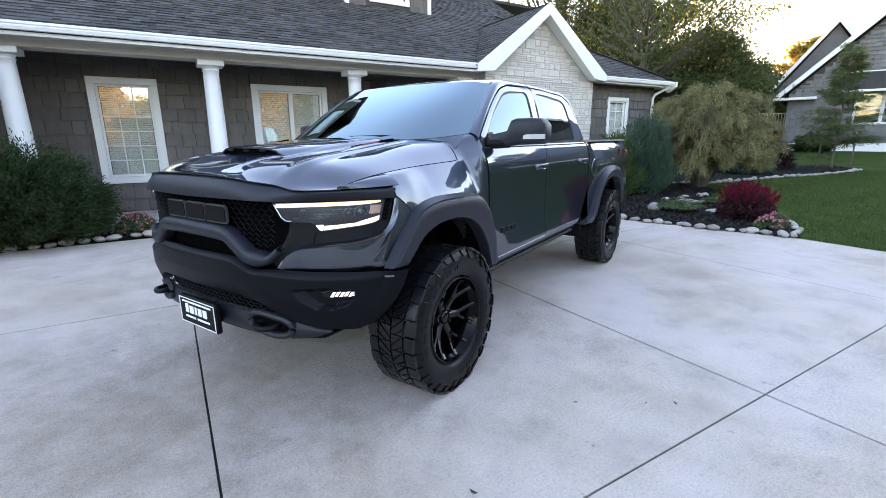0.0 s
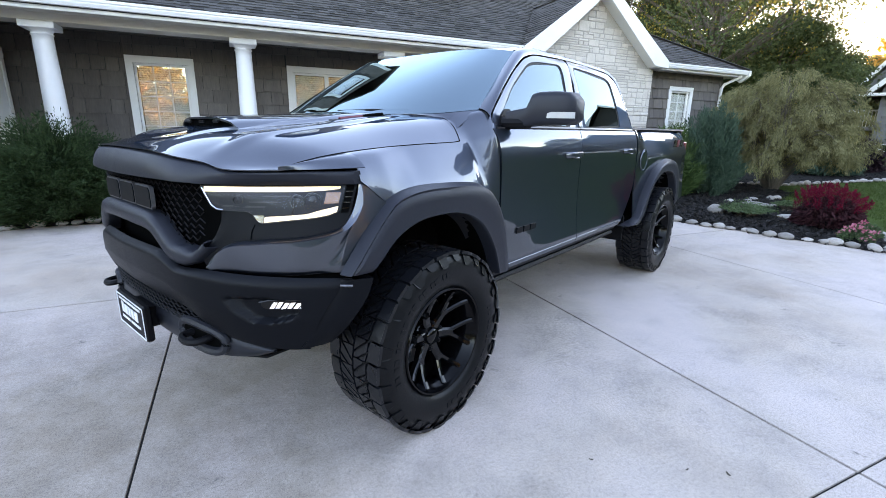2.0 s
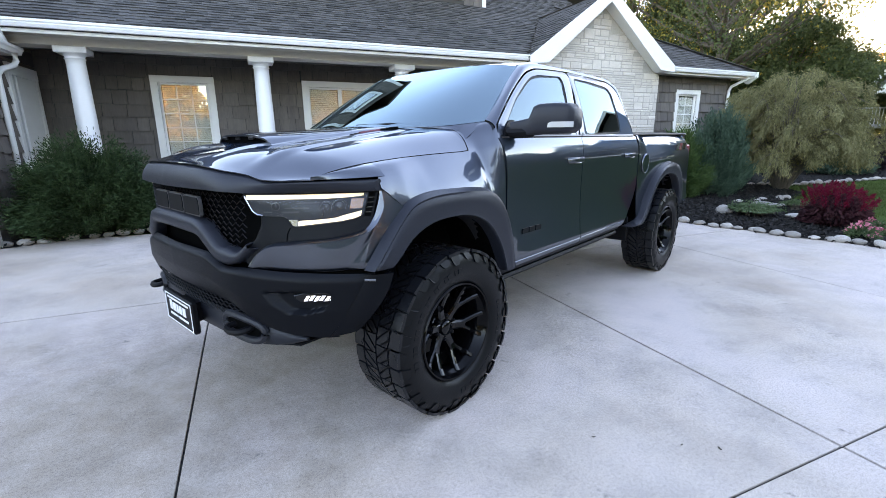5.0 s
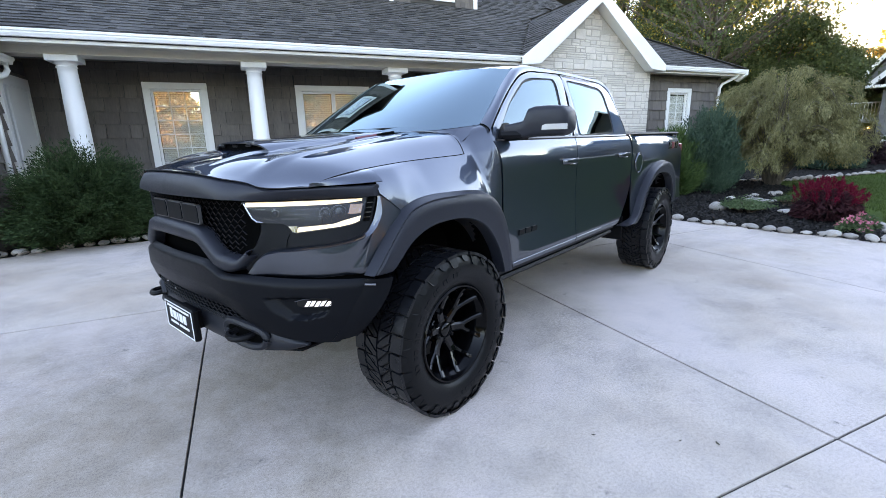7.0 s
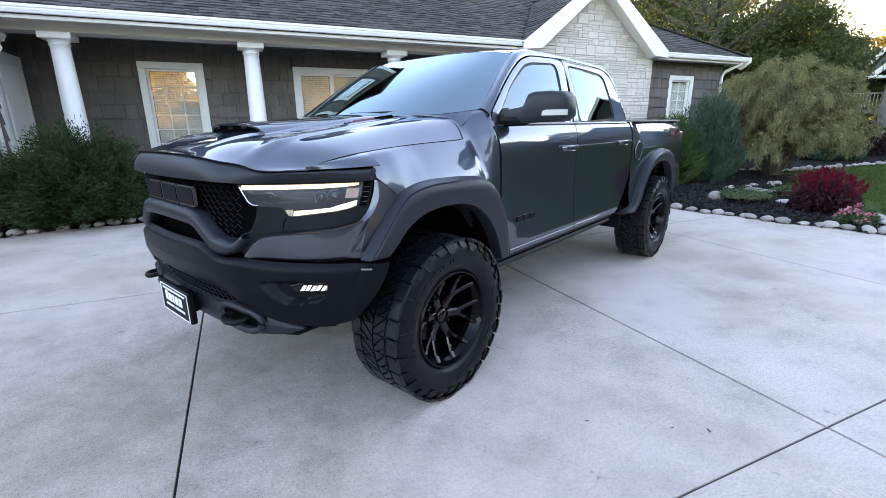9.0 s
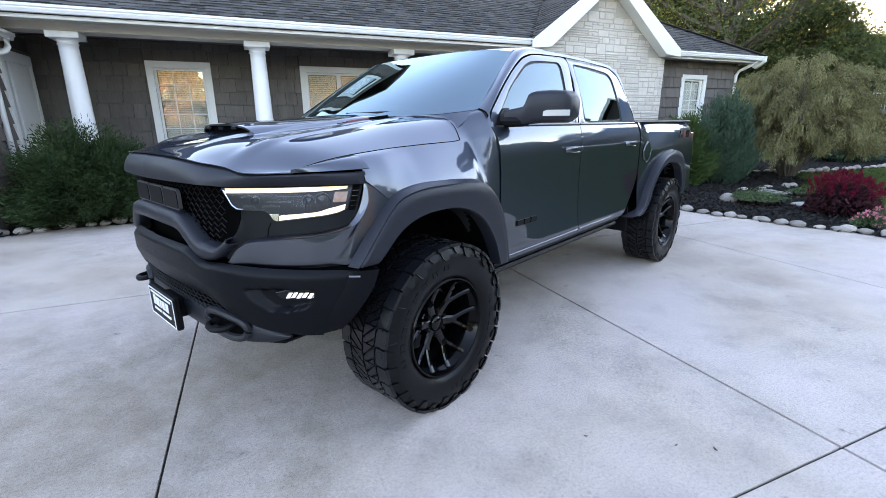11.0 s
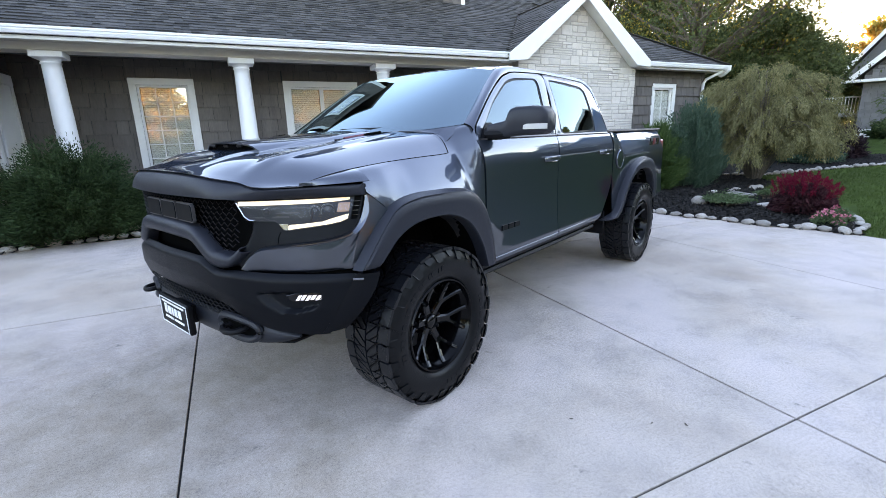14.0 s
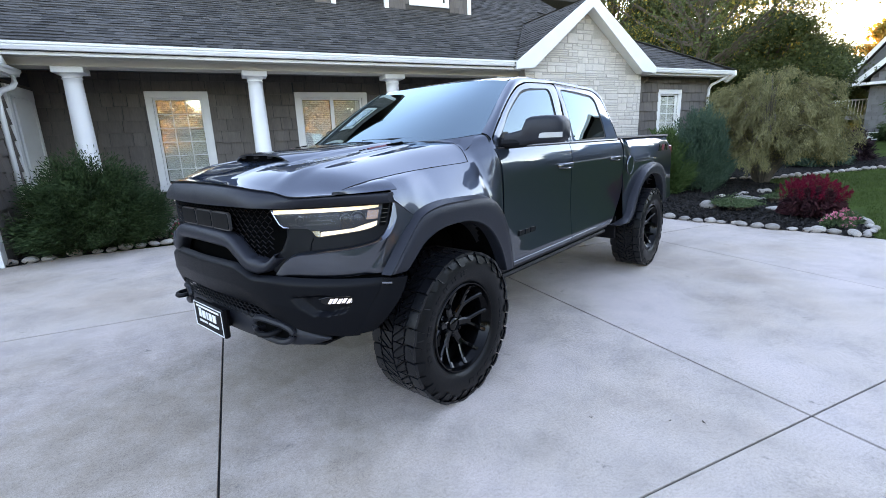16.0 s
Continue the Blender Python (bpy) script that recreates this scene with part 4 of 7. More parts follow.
def ring_panel(outer, inner, n, off=0.0, bulge=0.0):
    """A frame between two closed outlines of (y, z) on the cab's side."""
    def even(loop):
        pts = [Vector((y, z, 0)) for y, z in loop] + [Vector((*loop[0], 0))]
        out = []
        for a, b in zip(pts, pts[1:]):
            out += [a + (b - a) * k / n for k in range(n)]
        return out
    o, i = even(outer), even(inner)
    rows = []
    for f in (0, 0.33, 0.67, 1):
        ring = [p + (q - p) * f for p, q in zip(o, i)]
        rows.append([(gx(p.y) + off + bulge * math.sin(math.pi * f), p.x, p.y) for p in ring + ring[:1]])
    return rows


FW = [(0.645, 1.53), (0.69, 1.588), (0.865, 1.753), (1.01, 1.848), (1.155, 1.93), (1.29, 1.957), (1.668, 1.977), (1.622, 1.75), (1.60, 1.53)]
FW_OUT = [(0.583, 1.516), (0.60, 1.592), (0.80, 1.754), (0.96, 1.866), (1.13, 1.956), (1.3, 1.999), (1.816, 2.027), (1.742, 1.80), (1.722, 1.516)]
RW = [(1.842, 1.53), (2.2, 1.531), (2.585, 1.54), (2.6, 1.6), (2.592, 1.735), (2.572, 1.92), (2.5, 1.957), (2.2, 1.977), (1.862, 1.984)]
RW_OUT = [(1.73, 1.516), (2.2, 1.516), (2.90, 1.516), (2.868, 1.6), (2.80, 1.75), (2.722, 1.93), (2.61, 2.0), (2.2, 2.023), (1.824, 2.027)]


def rounded(loop, r, n=4):
    """The outline with its corners turned round."""
    out = []
    m = len(loop)
    for i in range(m):
        a, p, b = Vector(loop[i - 1]), Vector(loop[i]), Vector(loop[(i + 1) % m])
        q0 = p + (a - p).normalized() * min(r, (a - p).length * 0.45)
        q1 = p + (b - p).normalized() * min(r, (b - p).length * 0.45)
        for k in range(n):
            t = k / (n - 1)
            v = q0 * (1 - t) ** 2 + p * 2 * t * (1 - t) + q1 * t * t
            out.append((v.x, v.y))
    return out


FW, FW_OUT, RW, RW_OUT = rounded(FW, 0.06), rounded(FW_OUT, 0.06), rounded(RW, 0.05), rounded(RW_OUT, 0.03)


def grow(loop, d):
    """The outline drawn in by d towards its middle."""
    cy, cz = sum(p[0] for p in loop) / len(loop), sum(p[1] for p in loop) / len(loop)
    return [(y + (cy - y) / max(0.2, math.hypot(cy - y, cz - z)) * d, z + (cz - z) / max(0.2, math.hypot(cy - y, cz - z)) * d) for y, z in loop]


for name, win, out in (("front_door", FW, FW_OUT), ("rear_door", RW, RW_OUT)):
    pp = doors[name]
    pair("window_frame", finish(grid(bmesh.new(), ring_panel(out, win, 3, 0.0, 0.0012)), 0.012), PAINT, parents=pp)
    pair("window_seal", finish(grid(bmesh.new(), ring_panel(win, grow(win, 0.022), 3, -0.006)), 0.004), BLACK, parents=pp)
    bm = bmesh.new()
    loop = grow(win, 0.012)
    cy, cz = sum(p[0] for p in loop) / len(loop), sum(p[1] for p in loop) / len(loop)
    rings = []
    for f in (1.0, 0.66, 0.33):
        rings.append([(gx(cz + (z - cz) * f) - 0.008, cy + (y - cy) * f, cz + (z - cz) * f) for y, z in loop])
    for a, b in zip(rings, rings[1:]):
        for i in range(len(a)):
            bm.faces.new([bm.verts.new(p) for p in (a[i], a[(i + 1) % len(a)], b[(i + 1) % len(a)], b[i])])
    bm.faces.new([bm.verts.new(p) for p in rings[-1]])
    pair("window_glass", finish(bm, 0.003), SIDE_GLASS, parents=pp, angle=60)
    # belt strip
    y0, y1 = (0.61, 1.718) if name == "front_door" else (1.734, 2.86)
    bm = tube(bmesh.new(), [(gx(1.52) + 0.004, y0 + (y1 - y0) * i / 8, 1.522) for i in range(9)], 0.011, 6)
    pair("belt_trim", bm, GLOSS, parents=pp)
    # handle: a cup and a pull
    hy = 1.555 if name == "front_door" else 2.7
    hz = 1.338
    bm = bmesh.new()
    tube(bm, spline([(1.034, hy - 0.11, hz), (1.068, hy - 0.085, hz + 0.003), (1.074, hy, hz + 0.004), (1.068, hy + 0.085, hz + 0.003), (1.034, hy + 0.115, hz)], 14), 0.017, 8, (0.75, 1.25))
    pair("handle", bm, PAINT, parents=pp)
    bm = bmesh.new()
    tube(bm, spline([(1.06, hy - 0.09, hz - 0.012), (1.0755, hy, hz - 0.014), (1.06, hy + 0.09, hz - 0.012)], 8), 0.007, 6)
    pair("handle_strip", bm, CHROME, parents=pp)
    bm = bmesh.new()
    bmesh.ops.create_uvsphere(bm, u_segments=16, v_segments=8, radius=1, matrix=Matrix.Translation((1.029, hy, hz - 0.004)) @ Matrix.Diagonal((0.008, 0.075, 0.034, 1)))
    pair("handle_cup", bm, BLACK, parents=pp)

# plain badge bars on the front doors, in place of the maker's name
for k in range(3):
    y0 = 0.80 + 0.084 * k
    bm = bmesh.new()
    q = [(y0, 0.878), (y0 + 0.064, 0.878), (y0 + 0.074, 0.888), (y0 + 0.076, 0.906), (y0 + 0.066, 0.914), (y0 + 0.008, 0.914)]
    prism(bm, q, 0, 1.036, 1.052)
    pair("badge_bar", bm, BLACK, parents=doors["front_door"])
# lower door scuff line
bm = tube(bmesh.new(), [(sx(y, 0.712) + 0.001, y, 0.704 + 0.002 * (y - 0.7)) for y in (0.66, 1.0, 1.4, 1.67)], 0.003, 5)
pair("door_crease", bm, PAINT, parents=doors["front_door"])
bm = tube(bmesh.new(), [(sx(y, 0.712) + 0.001, y, 0.706 + 0.002 * (y - 0.7)) for y in (1.70, 2.0, 2.3, 2.6)], 0.003, 5)
pair("door_crease", bm, PAINT, parents=doors["rear_door"])

# rocker and step
bm = grid(bmesh.new(), [[(0.99, y, 0.668), (1.012, y, 0.658), (1.006, y, 0.63), (0.96, y, 0.612), (0.88, y, 0.61)] for y in (0.6, 1.2, 1.8, 2.4, 2.64)])
pair("rocker", finish(bm, 0.01), BUMPER)
bm = tube(bmesh.new(), [(0.965, y, 0.592) for y in (0.62, 1.2, 1.9, 2.62)], 0.03, 8, (1.2, 0.8))
pair("step_bar", bm, BLACK)

# roof, pillars and screens
roof_z_mid = keyed((1.0, 2.035), (1.2, 2.07), (1.6, 2.094), (2.1, 2.094), (2.45, 2.08), (2.72, 2.035))
roof_z_edge = keyed((1.0, 1.96), (1.16, 2.022), (1.3, 2.05), (1.56, 2.06), (1.83, 2.064), (2.14, 2.062), (2.42, 2.054), (2.66, 2.04), (2.75, 2.02))
rows = []
for i in range(33):
    f = -1 + 2 * i / 32
    r = []
    for k in range(25):
        s = k / 24
        y0 = 1.0 + 0.12 * abs(f) ** 2.5
        y1 = 2.72 - 0.05 * abs(f) ** 3
        y = y0 + (y1 - y0) * s
        zm = roof_z_mid(y)
        r.append((f * 0.737, y, zm - (zm - roof_z_edge(y)) * abs(f) ** 3.2))
    rows.append(r)
single("roof", finish(grid(bmesh.new(), rows), 0.02), PAINT)
single("roof_antenna", boxes((-0.035, 0.035, 2.3, 2.42, 2.05, 2.1), bevel=0.02), BLACK)

WS_BOT = [(0.0, 0.11, 1.577), (0.3, 0.135, 1.579), (0.55, 0.215, 1.581), (0.75, 0.37, 1.59), (0.878, 0.595, 1.618)]
WS_TOP = [(0.0, 0.985, 2.03), (0.3, 0.99, 2.029), (0.5, 1.005, 2.025), (0.65, 1.05, 2.02), (0.76, 1.13, 2.006)]
bot, top = spline(WS_BOT, 15), spline(WS_TOP, 15)
full_b = [Vector((-p.x, p.y, p.z)) for p in bot[:0:-1]] + bot
full_t = [Vector((-p.x, p.y, p.z)) for p in top[:0:-1]] + top
rows = []
for k in range(11):
    s = k / 10
    rows.append([(b + (t - b) * s + Vector((0, -0.007, 0.011)) * math.sin(math.pi * s)) for b, t in zip(full_b, full_t)])
single("windscreen", finish(grid(bmesh.new(), rows), 0.004), CAB_GLASS, label="tinted windscreen mirroring the sky", angle=60)
# cowl between hood and screen
rows = [[(p.x * 1.0, p.y + 0.01, p.z - 0.006) for p in full_b], [(p.x, hood_rear_y(min(0.93, abs(p.x))) - 0.012, min(p.z - 0.02, hood_z(p.x, hood_rear_y(min(0.93, abs(p.x)))) - 0.012)) for p in full_b]]
single("cowl", finish(grid(bmesh.new(), rows), 0.006), BLACK)
# painted corner that closes the gap beside the hood's rear edge
rows = []
for k in range(13):
    x = 0.56 + 0.32 * k / 12
    p = min(full_b, key=lambda q: abs(q.x - x))
    yh = hood_rear_y(min(x, 0.93)) + 0.004
    a, b = Vector((p.x, p.y - 0.002, p.z - 0.003)), Vector((p.x, min(yh, p.y - 0.004), hood_z(min(p.x, 0.92), min(yh, 0.38)) - 0.002))
    rows.append([a.lerp(b, f) + Vector((0, 0, 0.004 * math.sin(math.pi * f))) for f in (0, 0.25, 0.5, 0.75, 1)])
pair("cowl_corner", finish(grid(bmesh.new(), rows), 0.004), PAINT, angle=50)
for sgn in (1, -1):
    bm = tube(bmesh.new(), [(sgn * 0.1 + 0.03, 0.165, 1.6), (sgn * 0.1 + 0.3, 0.2, 1.603), (sgn * 0.1 + 0.5, 0.3, 1.606)], 0.008, 5)
    single("wiper", bm, BLACK)

# one band from the screen's foot over the roof's edge to the tail of the cab, outside the doors' cut line
CUT = [(0.572, 1.577), (0.70, 1.69), (0.876, 1.822), (1.064, 1.935), (1.18, 1.98), (1.33, 2.009), (1.56, 2.023), (1.83, 2.033), (2.14, 2.031), (2.4, 2.022), (2.62, 2.007), (2.735, 1.935), (2.812, 1.755), (2.878, 1.605), (2.906, 1.512)]
RIM = [(0.878, 0.592, 1.62), (0.847, 0.735, 1.732), (0.812, 0.895, 1.855), (0.776, 1.06, 1.97), (0.757, 1.16, 2.022), (0.742, 1.3, 2.052), (0.735, 1.56, 2.061), (0.735, 1.83, 2.065), (0.735, 2.14, 2.063), (0.735, 2.42, 2.055), (0.735, 2.68, 2.037), (0.79, 2.785, 1.975), (0.862, 2.83, 1.785), (0.91, 2.885, 1.635), (0.945, 2.912, 1.512)]
cut_line = spline([(gx(z), y, z) for y, z in CUT], 72)
rim = spline(RIM, 72)
rows = []
for k, (a, b) in enumerate(zip(rim, cut_line)):
    d = b - a
    out = Vector((0.75, 0.0, 0.66)) if a.y < 2.7 else Vector((0.75, 0.6, 0.2))
    rows.append([a + d * f + out * ((0.1 + 0.16 * min(1.0, k / 8)) * d.length * math.sin(math.pi * f) ** 0.9) for f in (0, 0.12, 0.28, 0.46, 0.64, 0.82, 1)])
pair("cab_side", finish(grid(bmesh.new(), rows), 0.012), PAINT, angle=60)
pair("door_gap", tube(bmesh.new(), [p + Vector((-0.004, 0, -0.002)) for p in cut_line], 0.0032, 5), VOID)
pair("pillar_gap", tube(bmesh.new(), [p + Vector((0.001, -0.002, 0.001)) for p in rows[0]], 0.003, 5), VOID)
bm = grid(bmesh.new(), [[(x, 2.715 + 0.19 * s, 2.035 - 0.52 * s) for x in (-0.74 - 0.2 * s, 0.74 + 0.2 * s)] for s in (0, 0.5, 1)])
single("rear_glass", finish(bm, 0.004), CAB_GLASS)
# inside: dark shell, dash, seats, wheel
single("cabin_floor", boxes((-0.9, 0.9, 0.5, 2.9, 0.9, 1.0)), VOID)
single("dashboard", boxes((-0.84, 0.84, 0.45, 0.95, 1.2, 1.52), bevel=0.05), BLACK)
for x in (-0.42, 0.42):
    for y in (1.5, 2.35):
        bm = boxes((x - 0.26, x + 0.26, y - 0.3, y + 0.25, 1.0, 1.22), (x - 0.25, x + 0.25, y + 0.15, y + 0.3, 1.2, 1.68), (x - 0.13, x + 0.13, y + 0.18, y + 0.28, 1.7, 1.87), bevel=0.04)
        single("seat", bm, BLACK)
bm = bmesh.new()
lathe(bm, [(0.17, -0.012), (0.185, 0.0), (0.17, 0.012), (0.155, 0.0), (0.17, -0.012)], 24, Matrix.Translation((0.42, 1.02, 1.42)) @ Matrix.Rotation(radians(-65), 4, 'X'))
single("steering_wheel", bm, BLACK)
single("cabin_lining", boxes((-0.93, -0.9, 0.6, 2.9, 0.9, 1.5), (0.9, 0.93, 0.6, 2.9, 0.9, 1.5), (-0.9, 0.9, 2.86, 2.9, 0.9, 1.5)), VOID)
single("engine_bay", boxes((-0.7, 0.7, -0.6, 0.45, 0.75, 1.3)), VOID)

# bed
low_r = arch_low(ARCH_R)
bm = grid(bmesh.new(), columns(2.975, 4.9, 60, lambda y: max(0.66, low_r(y)), lambda y: 1.527, 22))
bedsides = pair("bed_side", finish(bm, 0.01), PAINT, label="metallic grey bed side")
bm = grid(bmesh.new(), [[(0.945, y, 1.523), (0.958, y, 1.532), (0.948, y, 1.548), (0.915, y, 1.552), (0.87, y, 1.546), (0.865, y, 1.50)] for y in (2.975, 3.4, 3.9, 4.4, 4.9)])
pair("rail_cap", finish(bm, 0.006), BLACK, parents=bedsides)
single("bed_box", boxes((-0.86, 0.86, 2.98, 4.88, 0.95, 1.05), (-0.86, -0.8, 2.98, 4.88, 1.05, 1.5), (0.8, 0.86, 2.98, 4.88, 1.05, 1.5), (-0.86, 0.86, 2.98, 3.03, 1.05, 1.52)), BLACK)
single("bed_cover", boxes((-0.86, 0.86, 3.0, 4.88, 1.525, 1.544), bevel=0.006), BLACK)
single("tailgate", boxes((-0.93, 0.93, 4.88, 4.95, 0.82, 1.54), bevel=0.02), PAINT)
single("rear_bumper", boxes((-0.95, 0.95, 4.93, 5.12, 0.66, 0.82), bevel=0.03), BUMPER)
bm = boxes((0.95, 1.0, 4.84, 4.96, 0.95, 1.4), bevel=0.012)
pair("tail_lamp", bm, RED)
# fuel flap: a round lid in a thin ring
bm = bmesh.new()
mt = Matrix.Translation((sx(3.15, 1.24) + 0.004, 3.15, 1.24)) @ Matrix.Rotation(radians(90), 4, 'Y')
lathe(bm, [(0.0, 0.006), (0.088, 0.006), (0.094, 0.001)], 36, mt)
lathe(bm, [(0.097, 0.001), (0.099, 0.005), (0.103, 0.005), (0.105, 0.0)], 36, mt)
single("fuel_flap", bm, PAINT, bedsides[0])
for k, (w, mm) in enumerate(((0.1, GLOSS), (0.085, RED), (0.1, GLOSS))):
    y0 = 4.2 + 0.13 * k
    bm = bmesh.new()
    prism(bm, [(y0, 1.35), (y0 + w, 1.35), (y0 + w + 0.015, 1.43), (y0 + 0.015, 1.43)], 0, 1.035, 1.045)
    pair("decal_bar", bm, mm, parents=bedsides)

# flares: a broad lip swept round each arch
def flare(outer, inner, n, out=1.125):
    o, i = spline([(0, y, z) for y, z in outer], n), spline([(0, y, z) for y, z in inner], n)
    rows = []
    for k in range(n):
        a, b = o[k], i[k]
        f = k / (n - 1)
        e = min(1, f / 0.08, (1 - f) / 0.08)
        w = out - 0.012 * (1 - e)
        def at(t, x):
            p = a + (b - a) * t
            return (x, p.y, p.z)
        s0 = sx(a.y, a.z)
        rows.append([at(-0.02, s0 - 0.012), at(0.0, s0 + 0.006), at(0.04, s0 + 0.028), at(0.1, (s0 + w) / 2 + 0.022), at(0.17, w - 0.01), at(0.26, w - 0.001), at(0.5, w), at(0.85, w - 0.004), at(0.96, w - 0.002), at(0.985, w - 0.006), at(1.0, w - 0.02), at(1.02, 0.93)])
    return finish(grid(bmesh.new(), rows), 0.006)


pair("front_flare", flare(ARCH_F, INNER_F, 56), FLARE, label="satin dark grey wheel-arch flare", angle=40)
pair("rear_flare", flare(ARCH_R, INNER_R, 56), FLARE, label="satin dark grey wheel-arch flare", angle=40)
# arch liners
for y, arch in ((0.0, INNER_F), (3.683, INNER_R)):
    pts = spline([(0, p[0], p[1]) for p in arch], 24)
    pair("arch_liner", finish(grid(bmesh.new(), [[(1.04, p.y, p.z + 0.01), (0.5, p.y, p.z + 0.03)] for p in pts]), 0.01), VOID)
    single("inner_wall", boxes((-0.52, 0.52, y - 0.7, y + 0.72, 0.62, 1.2)), VOID)
pair("mud_guard", boxes((0.72, 1.02, 2.83, 2.85, 0.47, 0.72), bevel=0.004), BLACK)
pair("mud_guard_", boxes((0.72, 1.0, 0.56, 0.6, 0.55, 0.72), bevel=0.004), BLACK)[0].name = "mud_guard"

# ---- nose ----
single("nose_core", finish(grid(bmesh.new(), fascia(-1.02, 1.02, 41, lambda x: 1.33 - 0.03 * x, lambda x: 0.66, 10, 0.0, 0.07)), 0.01), VOID)
head_bot = keyed((0.0, 1.292), (0.4, 1.294), (0.6, 1.289), (0.64, 1.285), (0.8, 1.284), (1.0, 1.283), (1.05, 1.284))
lip_y = keyed((0.893, -0.70), (0.958, -0.6), (1.012, -0.5), (1.047, -0.436))
rows = []
for i in range(89):
    x = -1.036 + 2.072 * i / 88
    ax = abs(x)
    yt = (hood_front_y(ax) if ax < 0.893 else lip_y(ax)) + 0.004
    zt, zb = (hood_front_z(ax) - 0.011 if ax < 0.893 else 1.333), head_bot(ax)
    yb = ny_(x, zb) - 0.02
    rows.append([(x, yt + 0.03, zt + 0.004), (x, yt + 0.006, zt)] + [(x, yt + (yb - yt) * q - 0.012 * math.sin(math.pi * q), zt + (zb - zt) * q) for q in (0.12, 0.35, 0.6, 0.85, 1.0)] + [(x, yb + 0.04, zb - 0.002)])
bm = grid(bmesh.new(), rows)
bm.verts.ensure_lookup_table()
bm.faces.new(bm.verts[:8]), bm.faces.new(bm.verts[-8:])
single("nose_band", finish(bm, 0.004), FLARE, label="satin dark grey band over the grille")

# grille mesh: rows of honeycomb ribs
bm = bmesh.new()
for sgn in (1, -1):
    for r in range(13):
        z = 1.29 - 0.026 * r
        half = 0.62 if r < 8 else 0.62 - 0.03 * (r - 8)
        lo = 0.0 if z > 1.13 else (0.30 + (1.13 - z) * 0.9)
        pts = []
        c = int((half - lo) / 0.022)
        for k in range(c + 1):
            x = lo + k * 0.022
            dz = (0.009 if (k + (r % 2)) % 2 else -0.009)
            pts.append((sgn * x, ny_(x) + 0.035, z + dz))
        if len(pts) > 2:
            tube(bm, pts, 0.0035, 4)
grille = single("grille", bm, BLACK, label="black honeycomb grille", angle=20)
# three plain plates stand where the maker's name is
for k in range(3):
    x0 = -0.25 + 0.205 * k
    pl = [(x0 + 0.0, 1.158), (x0 + 0.18, 1.158), (x0 + 0.19, 1.17), (x0 + 0.19, 1.242), (x0 + 0.176, 1.256), (x0 + 0.012, 1.256), (x0, 1.246)]
    bm = bmesh.new()
    prism(bm, [(x, z) for x, z in pl], 1, -0.97, -0.955)
    single("nose_plate", bm, LETTER, grille)
    cx = x0 + 0.095
    bm = bmesh.new()
    prism(bm, [(cx + (x - cx) * 0.94, 1.207 + (z - 1.207) * 0.86) for x, z in pl], 1, -0.974, -0.965)
    single("nose_plate_face", bm, BLACK, grille)

# the shell of the nose's corner: X runs along the plan, z up, out along the plan's normal
def shell(X, z, out=0.0):
    def at(q):
        q = min(q, 1.13)
        y = curve_at(NOSE + [(1.108, -0.25), (1.112, -0.1)], q) if q < 1.1 else -0.36 + (q - 1.1) * 9
        return q - 0.45 * max(0.0, q - 0.9) ** 2, y + 0.34 * max(0.0, z - 0.95) * min(1.0, max(0.0, (q - 0.55) / 0.4))
    (x0, y0), (x1, y1) = at(X - 0.004), at(X + 0.004)
    ln = math.hypot(x1 - x0, y1 - y0)
    x, y = at(X)
    return (x + out * (y1 - y0) / ln, y - out * (x1 - x0) / ln, z)


def linear(*keys):
    def f(v):
        if v <= keys[0][0]:
            return keys[0][1]
        for (a, va), (b, vb) in zip(keys, keys[1:]):
            if v <= b:
                return va + (vb - va) * (v - a) / (b - a)
        return keys[-1][1]
    return f


def shell_band(x0, x1, n, top, bot, nz, out=0.0, bulge=0.0):
    """A patch of the corner's shell between two height curves."""
    rows = []
    for i in range(n):
        X = x0 + (x1 - x0) * i / (n - 1)
        a, b = bot(X), top(X)
        rows.append([shell(X, a + (b - a) * k / (nz - 1), out + bulge * math.sin(math.pi * k / (nz - 1))) for k in range(nz)])
    return rows


# lower frame of the grille: a bar that dips at each side and runs into the lamp surround
fp = [(0.655, 1.045), (0.6, 0.995), (0.54, 0.985), (0.46, 0.995), (0.38, 1.055), (0.31, 1.098), (0.15, 1.108), (0.0, 1.11)]
fr = fp + [(-x, z) for x, z in fp[-2::-1]]
pts = spline([(x, ny_(x, z) - 0.012, z) for x, z in fr], 110)
bm = bmesh.new()
rows = []
for i, p in enumerate(pts):
    d = (pts[min(i + 1, 109)] - pts[max(i - 1, 0)]).normalized()
    nrm = Vector((d.z, 0, -d.x)).normalized()
    w = 0.044 * min(1.0, max(0.45, (0.69 - abs(p.x)) / 0.16))
    rows.append([p + nrm * w + Vector((0, 0.06, 0)), p + nrm * w * 0.95 + Vector((0, 0.012, 0)), p + nrm * w * 0.7 + Vector((0, -0.006, 0)), p + nrm * w * 0.3 + Vector((0, -0.014, 0)), p - nrm * w * 0.3 + Vector((0, -0.014, 0)),
                 p - nrm * w * 0.7 + Vector((0, -0.006, 0)), p - nrm * w * 0.95 + Vector((0, 0.012, 0)), p - nrm * w + Vector((0, 0.06, 0))])
single("grille_frame", finish(grid(bm, rows), 0.005), FLARE, angle=50)

